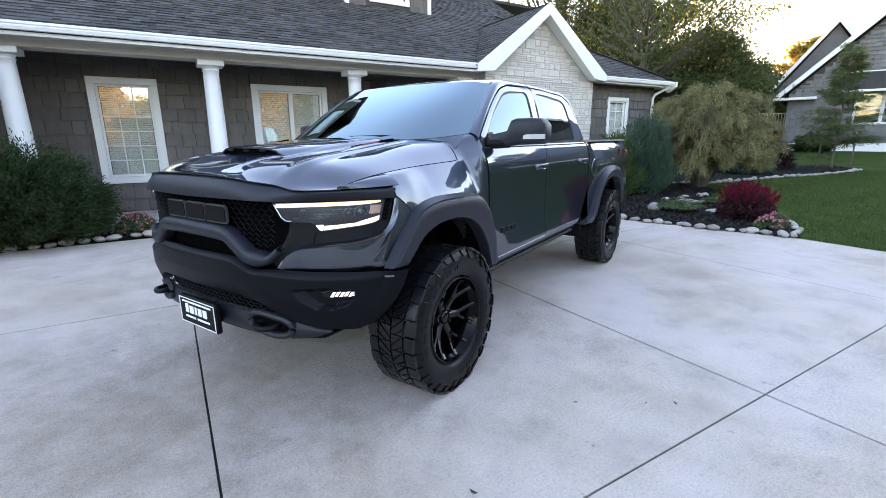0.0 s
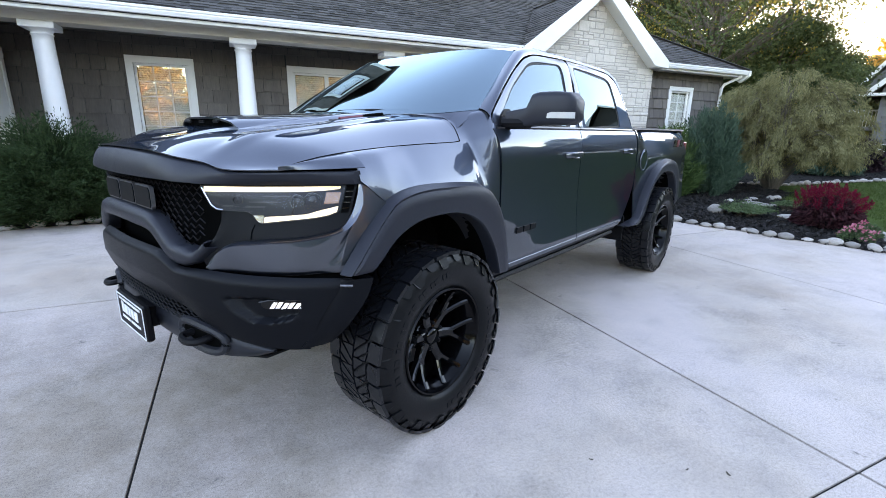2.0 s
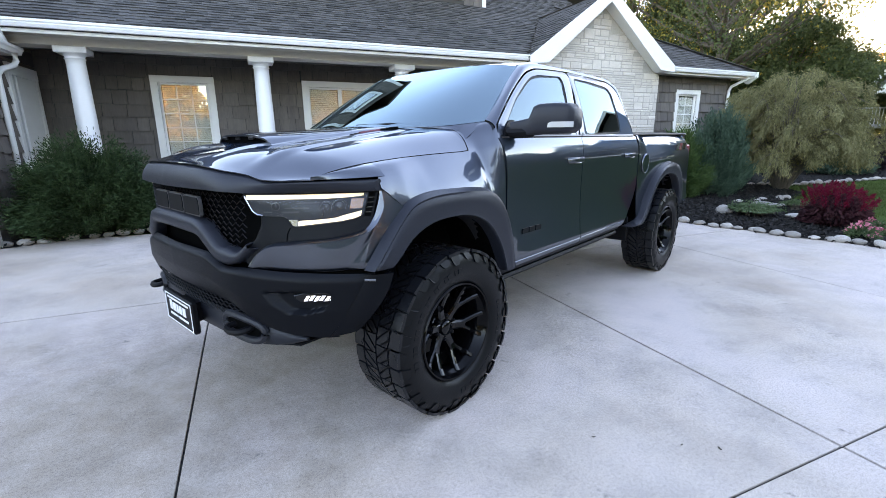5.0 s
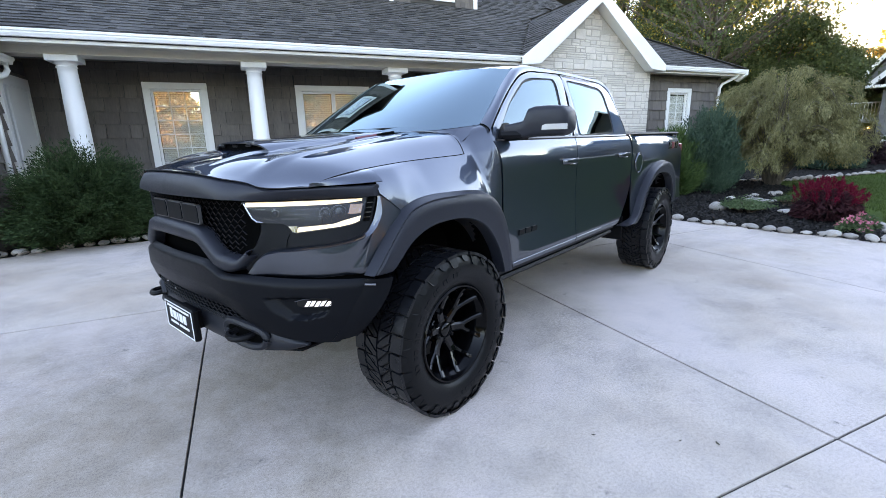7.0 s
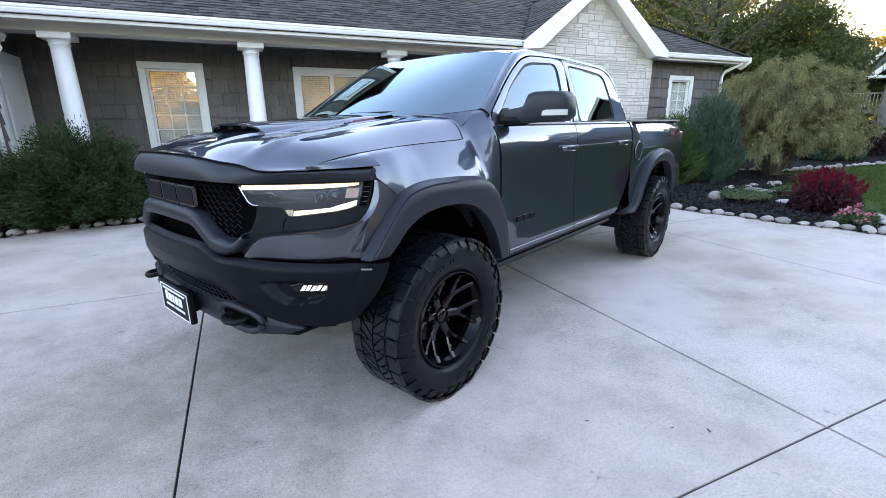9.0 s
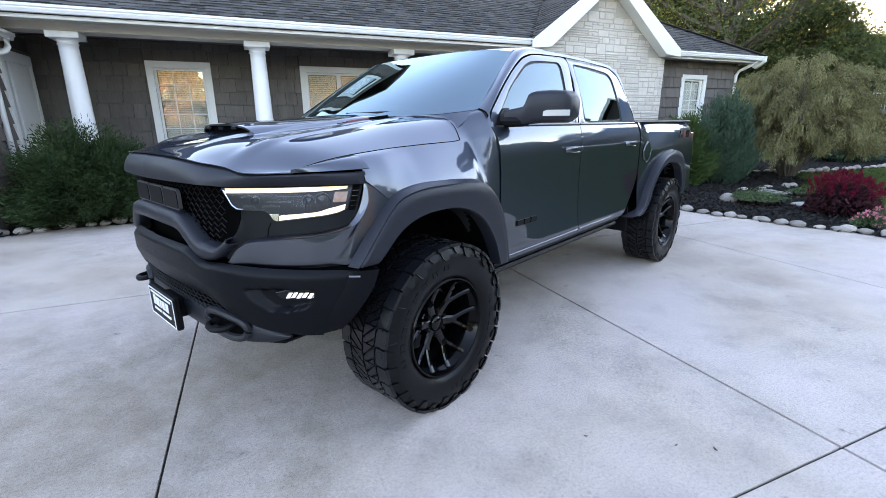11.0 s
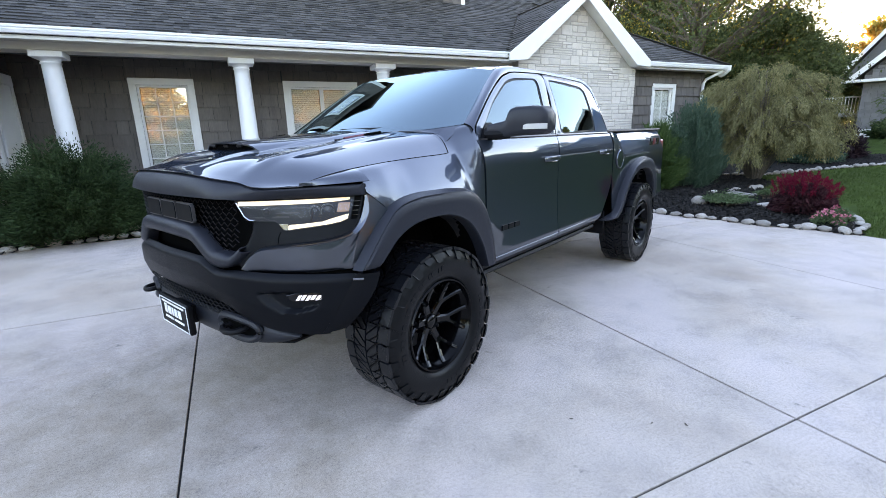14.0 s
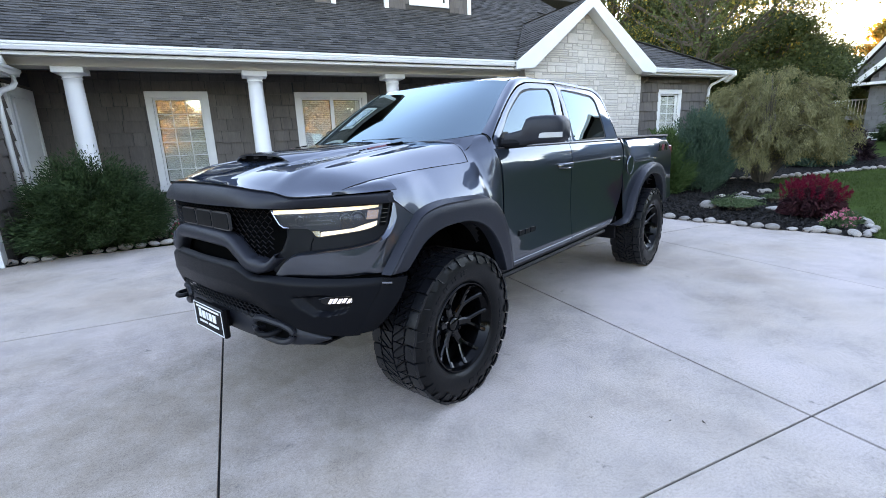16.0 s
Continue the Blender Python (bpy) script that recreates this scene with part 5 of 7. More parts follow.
# satin surround of the lamp, rolled in towards the grille
sur_l = linear((0.945, 0.635), (0.962, 0.605), (0.99, 0.6), (1.03, 0.622), (1.07, 0.659), (1.13, 0.682), (1.18, 0.684), (1.23, 0.654), (1.286, 0.618))
sur_r = linear((0.945, 0.655), (0.99, 0.685), (1.02, 0.705), (1.045, 0.75), (1.058, 0.85), (1.066, 0.94), (1.085, 1.0), (1.11, 1.03), (1.16, 1.036), (1.29, 1.036))
rows = []
for k in range(30):
    z = 0.947 + 0.339 * k / 29
    a, b = sur_l(z), sur_r(z)
    rows.append([shell(a, z, -0.09), shell(a, z, -0.03), shell(a + 0.006, z, -0.018)] + [shell(a + 0.014 + (b - a - 0.014) * q / 16, z, -0.015) for q in range(17)])
pair("lamp_surround", finish(grid(bmesh.new(), rows), 0), BUMPER, angle=40)
pair("surround_seam", tube(bmesh.new(), [shell(0.797, 1.126, -0.014), shell(0.79, 1.1, -0.014), shell(0.789, 1.066, -0.014)], 0.0022, 5), VOID)

# painted panel under the lamp: a ledge along its upper edge, then a smooth face down to the bumper
TOP_E = [(0.638, 0.951), (0.665, 0.992), (0.692, 1.024), (0.735, 1.054), (0.83, 1.068), (0.92, 1.076), (0.986, 1.091), (1.023, 1.114), (1.037, 1.161), (1.041, 1.227), (1.037, 1.288)]
LOW_E = [(0.638, 0.946), (0.66, 0.937), (0.69, 0.934), (0.74, 0.929), (0.83, 0.923), (0.915, 0.921), (0.965, 0.923), (0.99, 0.925), (1.008, 0.926), (1.024, 0.928), (1.038, 0.93)]
te = spline([(x, z, 0) for x, z in TOP_E], 61) + spline([(1.037, 1.288, 0), (1.058, 1.265, 0), (1.096, 1.195, 0)], 12)[1:]
le_ = spline([(x, z, 0) for x, z in LOW_E], 61) + spline([(1.038, 0.93, 0), (1.06, 0.931, 0), (1.09, 0.932, 0)], 12)[1:]
rows = []
for i, (t_, l_) in enumerate(zip(te, le_)):
    d = (te[min(i + 1, 60)] - te[max(i - 1, 0)]).normalized() if i <= 60 else Vector((1, 0, 0))
    w = min(1.0, max(0.0, (i - 6) / 16), max(0.0, (62 - i) / 10)) if i <= 60 else 0.0
    crease = t_ + Vector((d.y, -d.x, 0)) * 0.013 * w
    lean = min(1.0, max(0.0, (i - 4) / 14), max(0.0, (60 - i) / 18)) if i <= 60 else 0.0
    col = [shell(l_.x, l_.y - 0.002, -0.04), shell(l_.x, l_.y - 0.001, -0.006 - 0.018 * lean)]
    for k in range(1, 15):
        f = k / 14
        p = l_ + (crease - l_) * f
        col.append(shell(p.x, p.y, lean * (0.034 * f - 0.016) + 0.003 * math.sin(math.pi * f)))
    col += [shell(t_.x, t_.y, 0.018 * lean - 0.001 - 0.016 * w), shell(t_.x, t_.y, -0.002 - 0.03 * w)]
    rows.append(col)
pair("corner_panel", finish(grid(bmesh.new(), rows), 0), PAINT, label="metallic grey panel under the headlamp", angle=38)

# headlamps
lamp_top = linear((0.62, 1.277), (1.01, 1.279))
lamp_bot = linear((0.62, 1.275), (0.654, 1.201), (0.674, 1.181), (0.771, 1.176), (0.786, 1.167), (0.806, 1.134), (0.823, 1.129), (0.897, 1.139), (0.95, 1.146), (0.986, 1.156), (1.004, 1.168), (1.011, 1.18))
inside, lens = bmesh.new(), bmesh.new()
grid(inside, shell_band(0.622, 1.01, 60, lamp_top, lamp_bot, 8, -0.012))
grid(lens, shell_band(0.622, 1.01, 60, lambda x: lamp_top(x) + 0.001, lambda x: lamp_bot(x) - 0.001, 8, -0.007, 0.006))
lamps = pair("headlamp", finish(inside, 0), LAMP_IN, label="lit headlamp with a bright light strip")
pair("lens", finish(lens, 0), LENS, parents=lamps, angle=60)
pair("light_strip", finish(grid(bmesh.new(), shell_band(0.636, 0.998, 36, lambda x: 1.274, linear((0.636, 1.2535), (0.9, 1.2535), (0.96, 1.257), (0.998, 1.263)), 3, -0.010, 0.002)), 0.003), DRL, parents=lamps, label="glowing white strip")
low_top = linear((0.812, 1.15), (0.83, 1.158), (0.87, 1.16), (0.93, 1.166), (0.955, 1.178), (1.004, 1.196))
pair("lower_strip", finish(grid(bmesh.new(), shell_band(0.822, 1.003, 30, low_top, lambda x: lamp_bot(x) + 0.005, 3, -0.010, 0.002)), 0.003), DRL, parents=lamps, label="glowing white strip")
pair("strip_tip", finish(grid(bmesh.new(), shell_band(0.79, 0.82, 8, lambda x: 1.163, lambda x: lamp_bot(x) + 0.003, 2, -0.010)), 0.003), CHROME, parents=lamps)
pair("lamp_edge", tube(bmesh.new(), [shell(0.629, 1.268, -0.009), shell(0.659, 1.203, -0.009), shell(0.678, 1.186, -0.009), shell(0.7, 1.184, -0.009)], 0.0035, 6), CHROME, parents=lamps)
pair("lamp_divider", tube(bmesh.new(), [shell(0.893, 1.25, -0.009), shell(0.893, 1.165, -0.009)], 0.0018, 5), DIM_STEEL, parents=lamps)
for X, z, r in ((0.742, 1.221, 0.017), (0.9, 1.213, 0.026), (0.938, 1.214, 0.031)):
    x, y, z = shell(X, z, -0.012)
    ang = math.atan2(shell(X + 0.01, z)[1] - shell(X - 0.01, z)[1], shell(X + 0.01, z)[0] - shell(X - 0.01, z)[0])
    bm = bmesh.new()
    lathe(bm, [(r * 1.15, -0.01), (r * 1.15, 0.002), (r, 0.003), (r * 0.85, -0.006), (r * 0.5, -0.001), (0.0, 0.002)], 20, Matrix.Translation((x, y, z)) @ Matrix.Rotation(ang, 4, 'Z') @ Matrix.Rotation(radians(90), 4, 'X'))
    pair("projector", bm, DIM_STEEL, parents=lamps)
for X0, X1, z0, z1 in ((0.765, 0.82, 1.192, 1.2), (0.775, 0.85, 1.212, 1.217), (0.7, 0.73, 1.195, 1.2), (0.81, 0.88, 1.235, 1.239)):
    pair("lamp_fin", finish(grid(bmesh.new(), shell_band(X0, X1, 6, lambda x: z1, lambda x: z0, 2, -0.0095)), 0.002), DIM_STEEL, parents=lamps)
# Orange reflection at the lamp's outer end, put into a flat patch's colour.
pair("amber_reflection", finish(grid(bmesh.new(), shell_band(0.966, 1.002, 8, lambda x: 1.25, lambda x: 1.206, 3, -0.0105)), 0.002), AMBER, parents=lamps)
louvres = pair("lamp_louvre", finish(grid(bmesh.new(), shell_band(1.013, 1.03, 4, lambda x: 1.277, lambda x: 1.168, 8, -0.0125)), 0.002), VOID)
for k in range(4):
    z = 1.185 + 0.022 * k
    pair("louvre_rib", finish(grid(bmesh.new(), shell_band(1.014, 1.029, 3, lambda x: z + 0.004, lambda x: z, 2, -0.010)), 0.003), GLOSS, parents=louvres)

# bumper
bump_top = keyed((0.0, 0.99), (0.36, 0.99), (0.44, 0.965), (0.5, 0.94), (0.62, 0.942), (0.8, 0.93), (1.0, 0.913), (1.09, 0.9))
bump_bot = keyed((0.0, 0.775), (0.3, 0.775), (0.5, 0.755), (0.62, 0.70), (0.75, 0.64), (0.9, 0.61), (1.09, 0.605))
POCKET = [(0.72, 0.84), (0.84, 0.845), (0.972, 0.828), (0.978, 0.785), (0.96, 0.748), (0.876, 0.731), (0.808, 0.733), (0.758, 0.78)]


def pocket(x, z):
    """How deep the fog lamp's pocket is sunk at a place on the bumper."""
    c, best = False, 9.0
    for (x1, z1), (x2, z2) in zip(POCKET, POCKET[1:] + POCKET[:1]):
        if (z1 > z) != (z2 > z) and x < (x2 - x1) * (z - z1) / (z2 - z1) + x1:
            c = not c
        t = max(0.0, min(1.0, ((x - x1) * (x2 - x1) + (z - z1) * (z2 - z1)) / ((x2 - x1) ** 2 + (z2 - z1) ** 2)))
        best = min(best, math.hypot(x - x1 - t * (x2 - x1), z - z1 - t * (z2 - z1)))
    return min(1.0, best / 0.014) if c else 0.0


rows = []
for r in fascia(-1.06, 1.06, 213, bump_top, bump_bot, 34, 0.0, -0.002):
    q = []
    for i, (x, y, z) in enumerate(r):
        f = i / 33
        # a shelf at the top, a broad face, and a tuck below
        y -= 0.032 * (1 - max(0.0, (f - 0.86) / 0.14) ** 2) * min(1.0, f / 0.45) ** 0.8
        y += 0.04 * pocket(abs(x), z)
        k = min(1, max(0, (0.905 - z) / 0.285))
        if abs(x) > 0.86:
            x2 = 0.86 + (abs(x) - 0.86) * (1 - 0.5 * k)
            y += ny_(x2) - ny_(x)
            x = math.copysign(x2, x)
        q.append((x, y, z))
    rows.append(q)
bumper = single("front_bumper", finish(grid(bmesh.new(), rows), 0.02), BUMPER, label="matt black off-road front bumper", angle=50)
edge = spline([(1.125, -0.44, 0.905), (1.105, -0.455, 0.825), (1.075, -0.495, 0.745), (1.03, -0.53, 0.67), (0.985, -0.56, 0.615)], 9)
rows = []
for k, p in enumerate(edge):
    x = 1.045 - 0.1 * k / 8
    a = Vector((x, ny_(x) - 0.02, p.z))
    rows.append([a, a.lerp(p, 0.25) + Vector((0.006, -0.006, 0)), a.lerp(p, 0.7) + Vector((0.006, -0.006, 0)), p, Vector((p.x - 0.02, p.y + 0.012, p.z)), Vector((0.9, p.y + 0.06, p.z))])
bm = grid(bmesh.new(), rows)
pair("bumper_end", finish(bm, 0.01), BUMPER, parents=(bumper, bumper))
pair("marker", tube(bmesh.new(), [(1.064, -0.563, 0.889), (1.078, -0.545, 0.887), (1.094, -0.523, 0.885)], 0.0075, 8, (0.8, 0.8)), LETTER, parents=(bumper, bumper))
# lower mouth, its mesh and the skid
bm = bmesh.new()
for r in range(5):
    pts = []
    for k in range(53):
        x = -0.572 + 0.022 * k
        pts.append((x, ny_(x) + 0.012, 0.765 - 0.018 * r + (0.005 if (k + r % 2) % 2 else -0.005) - 0.05 * abs(x) ** 2))
    tube(bm, pts, 0.0035, 4)
single("lower_mesh", bm, BLACK, bumper, angle=20)
skid_top = keyed((0.0, 0.69), (0.3, 0.69), (0.45, 0.685), (0.58, 0.67), (0.7, 0.64), (0.84, 0.60))
skid_bot = keyed((0.0, 0.565), (0.35, 0.56), (0.5, 0.55), (0.65, 0.55), (0.76, 0.56), (0.84, 0.585))
single("skid_plate", finish(grid(bmesh.new(), fascia(-0.84, 0.84, 61, skid_top, skid_bot, 8, 0.015, 0.03)), 0.012), SKID, bumper, "grey painted skid plate")
bm = grid(bmesh.new(), [[(x, ny_(x) + 0.04 + d, 0.56 + 0.05 * (d > 0.3)) for d in (0.0, 0.2, 0.5)] for x in [-0.8 + 0.1 * k for k in range(17)]])
single("skid_floor", finish(bm, 0.01), BLACK, bumper)
def oval(cx, cz, rx, rz, tilt, n=40):
    out = []
    for k in range(n + 1):
        a = 2 * math.pi * k / n
        u, v = math.copysign(abs(math.cos(a)) ** 0.75, math.cos(a)) * rx, math.copysign(abs(math.sin(a)) ** 0.75, math.sin(a)) * rz
        x, z = cx + u * math.cos(tilt) - v * math.sin(tilt), cz + u * math.sin(tilt) + v * math.cos(tilt)
        out.append((x, ny_(x) + 0.012, z))
    return out
bm = tube(bmesh.new(), oval(0.55, 0.63, 0.125, 0.052, -0.16), 0.02, 8)
pair("tow_ring", bm, SKID, parents=(bumper, bumper))
bm = bmesh.new()
ov = oval(0.55, 0.63, 0.12, 0.048, -0.16)
bm.faces.new([bm.verts.new((x, y - 0.004, z)) for x, y, z in ov[:-1]])
pair("tow_opening", finish(bm, 0.003), VOID, parents=(bumper, bumper))
bm = tube(bmesh.new(), spline([(0.5, -0.9, 0.64), (0.5, -0.97, 0.635), (0.55, -0.985, 0.63), (0.6, -0.955, 0.63), (0.6, -0.88, 0.635)], 16), 0.016, 7)
pair("tow_hook", bm, BLACK, parents=(bumper, bumper))
# fog lamps in their pockets
fog_top = linear((0.835, 0.816), (0.862, 0.826), (0.962, 0.819))
fog_bot = linear((0.835, 0.802), (0.85, 0.79), (0.95, 0.786), (0.962, 0.803))
fogs = pair("fog_lamp", finish(grid(bmesh.new(), fascia(0.835, 0.962, 20, fog_top, fog_bot, 5, 0.0, -0.012)), 0.006), GLOSS, parents=(bumper, bumper), label="slim lit fog lamp")
pair("fog_rim", tube(bmesh.new(), [(x, ny_(x) - 0.012, fog_top(x) + 0.003) for x in (0.828, 0.845, 0.862, 0.9, 0.93, 0.968)], 0.004, 6), GLOSS, parents=fogs)
for k in range(6):
    x = 0.862 + 0.0165 * k
    a, b = fog_bot(x) + 0.004 + 0.002 * (k % 2), fog_top(x) - 0.005 - 0.002 * ((k + 1) % 2)
    bm = grid(bmesh.new(), [[(x + 0.0125 * q + 0.012 * w, ny_(x + 0.0125 * q + 0.012 * w) - 0.016, a + (b - a) * w) for w in (0, 0.5, 1)] for q in (0, 1)])
    pair("fog_diode", finish(bm, 0.003), FOG, parents=fogs)
# dealer plate with plain bars for its words
plate = single("front_plate", boxes((-0.15, 0.235, -1.035, -1.0, 0.53, 0.705), bevel=0.008), BLACK, bumper, "black dealer plate with white bars")
single("plate_mount", boxes((-0.06, 0.15, -1.0, -0.95, 0.57, 0.67)), BLACK, bumper)
for x0, x1, z0, z1 in ((-0.192, 0.177, 0.690, 0.695), (-0.192, 0.177, 0.54, 0.545), (-0.192, -0.187, 0.545, 0.69), (0.172, 0.177, 0.545, 0.69), (-0.16, 0.14, 0.668, 0.678), (-0.13, -0.098, 0.606, 0.66), (-0.085, -0.042, 0.606, 0.652), (-0.028, -0.008, 0.606, 0.652), (0.006, 0.042, 0.606, 0.652), (0.056, 0.095, 0.606, 0.652), (-0.135, -0.03, 0.576, 0.588), (-0.01, 0.118, 0.576, 0.588)):
    single("plate_bar", boxes((x0 + 0.05, x1 + 0.05, -1.038, -1.034, z0, z1)), PLATE_W, plate)

# door mirrors
bm = bmesh.new()
secs = [(1.0, 0.73, 0.09, 1.565, 0.045), (1.06, 0.785, 0.11, 1.575, 0.05), (1.09, 0.815, 0.13, 1.58, 0.055), (1.112, 0.845, 0.16, 1.618, 0.09), (1.14, 0.87, 0.17, 1.627, 0.094), (1.22, 0.92, 0.18, 1.63, 0.095), (1.29, 0.955, 0.17, 1.628, 0.09), (1.32, 0.97, 0.12, 1.622, 0.06)]
rows = []
for x, y, d, z, h in secs:
    r = []
    for k in range(21):
        a = 2 * math.pi * k / 20
        r.append((x, y + d * 0.5 * math.copysign(abs(math.cos(a)) ** 0.45, math.cos(a)), z + h * math.copysign(abs(math.sin(a)) ** 0.4, math.sin(a))))
    rows.append(r)
grid(bm, rows)
bm.faces.new([v for v in bm.verts if abs(v.co.x - 1.32) < 1e-6][:20])
mirrors = pair("door_mirror", finish(bm, 0.0), FLARE, parents=doors["front_door"], label="large black door mirror", angle=55)
bm = tube(bmesh.new(), spline([(0.95, 0.70, 1.545), (1.02, 0.74, 1.545), (1.08, 0.82, 1.55)], 8), 0.05, 10, (0.9, 0.75))
pair("mirror_arm", bm, BLACK, parents=mirrors)
bm = finish(grid(bmesh.new(), [[(1.15 + 0.173 * k / 8, 0.803 + 0.3 * (0.173 * k / 8) + 0.05 * (k / 8) ** 4, 1.574 + 0.034 * q * (0.25 + 0.75 * min(1, k / 3))) for q in (0, 1)] for k in range(9)]), 0.006)
pair("turn_signal", bm, SIGNAL, parents=mirrors)
pair("mirror_patch", finish(grid(bmesh.new(), [[(gx(z) + 0.008, y0 + (y1 - y0) * q, z) for q in (0, 0.5, 1)] for z, y0, y1 in ((1.515, 0.625, 0.84), (1.56, 0.655, 0.82), (1.6, 0.70, 0.8), (1.625, 0.735, 0.79))]), 0.006), BLACK, parents=doors["front_door"])

# underbody
single("frame", boxes((-0.55, -0.42, -0.7, 4.8, 0.5, 0.66), (0.42, 0.55, -0.7, 4.8, 0.5, 0.66), (-0.5, 0.5, 0.6, 2.6, 0.55, 0.66)), VOID)
for y in (0.0, 3.683):
    bm = tube(bmesh.new(), [(-0.85, y, 0.465), (0.85, y, 0.465)], 0.05, 10)
    single("axle", bm, VOID)

# ---- wheels ----
R = 0.468
wheel = thing("wheel", "", "", pose(1.0, 0, R))
wheel.parent = truck
XM = Matrix.Rotation(radians(90), 4, 'Y')   # turns about x
prof = [(0.272, -0.125), (0.29, -0.155), (0.33, -0.171), (0.38, -0.172), (0.42, -0.166), (0.443, -0.152), (0.45, -0.1), (0.452, 0.0), (0.45, 0.1), (0.443, 0.152), (0.42, 0.166), (0.38, 0.172), (0.33, 0.171), (0.29, 0.155), (0.272, 0.125)]
tyre = shade(part("tyre", lathe(bmesh.new(), prof, 72, XM), RUBBER, wheel, "black all-terrain tyre"), 40)


def block(bm, pts, r0, r1, inset=0.006):
    """A raised tread block over an outline of (angle, across)."""
    base = [bm.verts.new((w, r0 * math.sin(a), -r0 * math.cos(a))) for a, w in pts]
    ca, cw = sum(p[0] for p in pts) / len(pts), sum(p[1] for p in pts) / len(pts)
    top = [bm.verts.new((cw + (w - cw) * (1 - inset * 8), r1 * math.sin(ca + (a - ca) * 0.95), -r1 * math.cos(ca + (a - ca) * 0.95))) for a, w in pts]
    bm.faces.new(top)
    n = len(pts)
    for i in range(n):
        bm.faces.new((base[i], base[(i + 1) % n], top[(i + 1) % n], top[i]))


bm = bmesh.new()
NB = 30
st = 2 * math.pi / NB
for i in range(NB):
    a = i * st
    for s in (1, -1):
        o = a + (0.5 * st if s < 0 else 0)
        w_out = 0.166 if i % 2 else 0.16
        # shoulder block, slanted; then two rows of wedge blocks with thin grooves between
        block(bm, [(o + 0.0 * st, s * 0.103), (o + 0.36 * st, s * 0.094), (o + 0.52 * st, s * 0.1), (o + 0.93 * st, s * 0.09), (o + 0.95 * st, s * w_out), (o + 0.5 * st, s * (w_out + 0.003)), (o + 0.03 * st, s * w_out)], 0.452, R)
        block(bm, [(o + 0.03 * st, s * 0.004), (o + 0.68 * st, s * 0.004), (o + 0.05 * st, s * 0.076)], 0.452, R)
        block(bm, [(o + 0.80 * st, s * 0.004), (o + 0.99 * st, s * 0.004), (o + 0.99 * st, s * 0.026), (o + 0.54 * st, s * 0.089), (o + 0.08 * st, s * 0.089)], 0.452, R)
        block(bm, [(o + 0.99 * st, s * 0.04), (o + 0.98 * st, s * 0.082), (o + 0.66 * st, s * 0.09)], 0.452, R)
bmesh.ops.recalc_face_normals(bm, faces=bm.faces)
tagged(part("tread", bm, TREAD, tyre), kind="stuff")
bm = bmesh.new()
for i in range(NB):
    a = i * st
    for s in (1, -1):
        o = a + (0.5 * st if s < 0 else 0)
        # side lugs run down the wall
        r1 = 0.40 if i % 2 else 0.418
        def sw(r, extra):
            return s * (curve_at([(0.33, 0.171), (0.38, 0.172), (0.42, 0.166), (0.443, 0.152), (0.46, 0.15)], r) + extra)
        a0, a1 = o + 0.1 * st, o + (0.78 if i % 2 else 0.66) * st
        q = [(a0, 0.452), (a1, 0.452), (a1 - 0.04 * st, r1 + 0.014), (a1 - 0.16 * st, r1), (a0 + 0.12 * st, r1)]
        v0 = [bm.verts.new((sw(r, 0.0), r * math.sin(t), -r * math.cos(t))) for t, r in q]
        v1 = [bm.verts.new((sw(r, 0.008), r * math.sin(t), -r * math.cos(t))) for t, r in q]
        bm.faces.new(v1)
        for k in range(5):
            bm.faces.new((v0[k], v0[(k + 1) % 5], v1[(k + 1) % 5], v1[k]))
bmesh.ops.recalc_face_normals(bm, faces=bm.faces)
tagged(part("side_lug", bm, RUBBER, tyre), kind="stuff")
bm = bmesh.new()
for i in range(26):
    if i % 13 < 8:
        a = 2 * math.pi * i / 26
        for da, wd in ((0.0, 0.07), (0.1, 0.05)):
            q = [(a + da, 0.345), (a + da + wd, 0.345), (a + da + wd, 0.372), (a + da, 0.372)]
            v = [bm.verts.new((0.1745, r * math.sin(t), -r * math.cos(t))) for t, r in q]
            bm.faces.new(v)
            v0 = [bm.verts.new((0.170, r * math.sin(t), -r * math.cos(t))) for t, r in q]
            for k in range(4):
                bm.faces.new((v0[k], v0[(k + 1) % 4], v[(k + 1) % 4], v[k]))
bmesh.ops.recalc_face_normals(bm, faces=bm.faces)
tagged(part("raised_bar", bm, RUBBER, tyre), kind="stuff")
rim_p = [(0.23, -0.14), (0.25, -0.13), (0.246, -0.05), (0.25, 0.1), (0.268, 0.125), (0.278, 0.14), (0.281, 0.15), (0.276, 0.156), (0.268, 0.154), (0.262, 0.14), (0.256, 0.122), (0.244, 0.11), (0.236, 0.09), (0.232, 0.02), (0.228, -0.06), (0.226, -0.13)]
rim = shade(part("rim", lathe(bmesh.new(), rim_p, 64, XM), RIM_BLACK, wheel, "gloss black split-spoke rim"), 30)


def arm(bm, pts, widths, d):
    """A spoke arm swept through points on the wheel's face, with a bevelled crown."""
    pts = [Vector(p) for p in pts]
    n = Vector((1, 0, 0))
    rings = []
    for i, p in enumerate(pts):
        t = (pts[min(i + 1, len(pts) - 1)] - pts[max(i - 1, 0)]).normalized()
        e = n.cross(t).normalized()
        w = widths[i]
        rings.append([bm.verts.new(p + v) for v in (e * w - n * d, e * w - n * 0.008, e * w * 0.55, -e * w * 0.55, -e * w - n * 0.008, -e * w - n * d)])
    for a, b in zip(rings, rings[1:]):
        for k in range(6):
            bm.faces.new((a[k], a[(k + 1) % 6], b[(k + 1) % 6], b[k]))
    bm.faces.new(rings[0][::-1]), bm.faces.new(rings[-1])


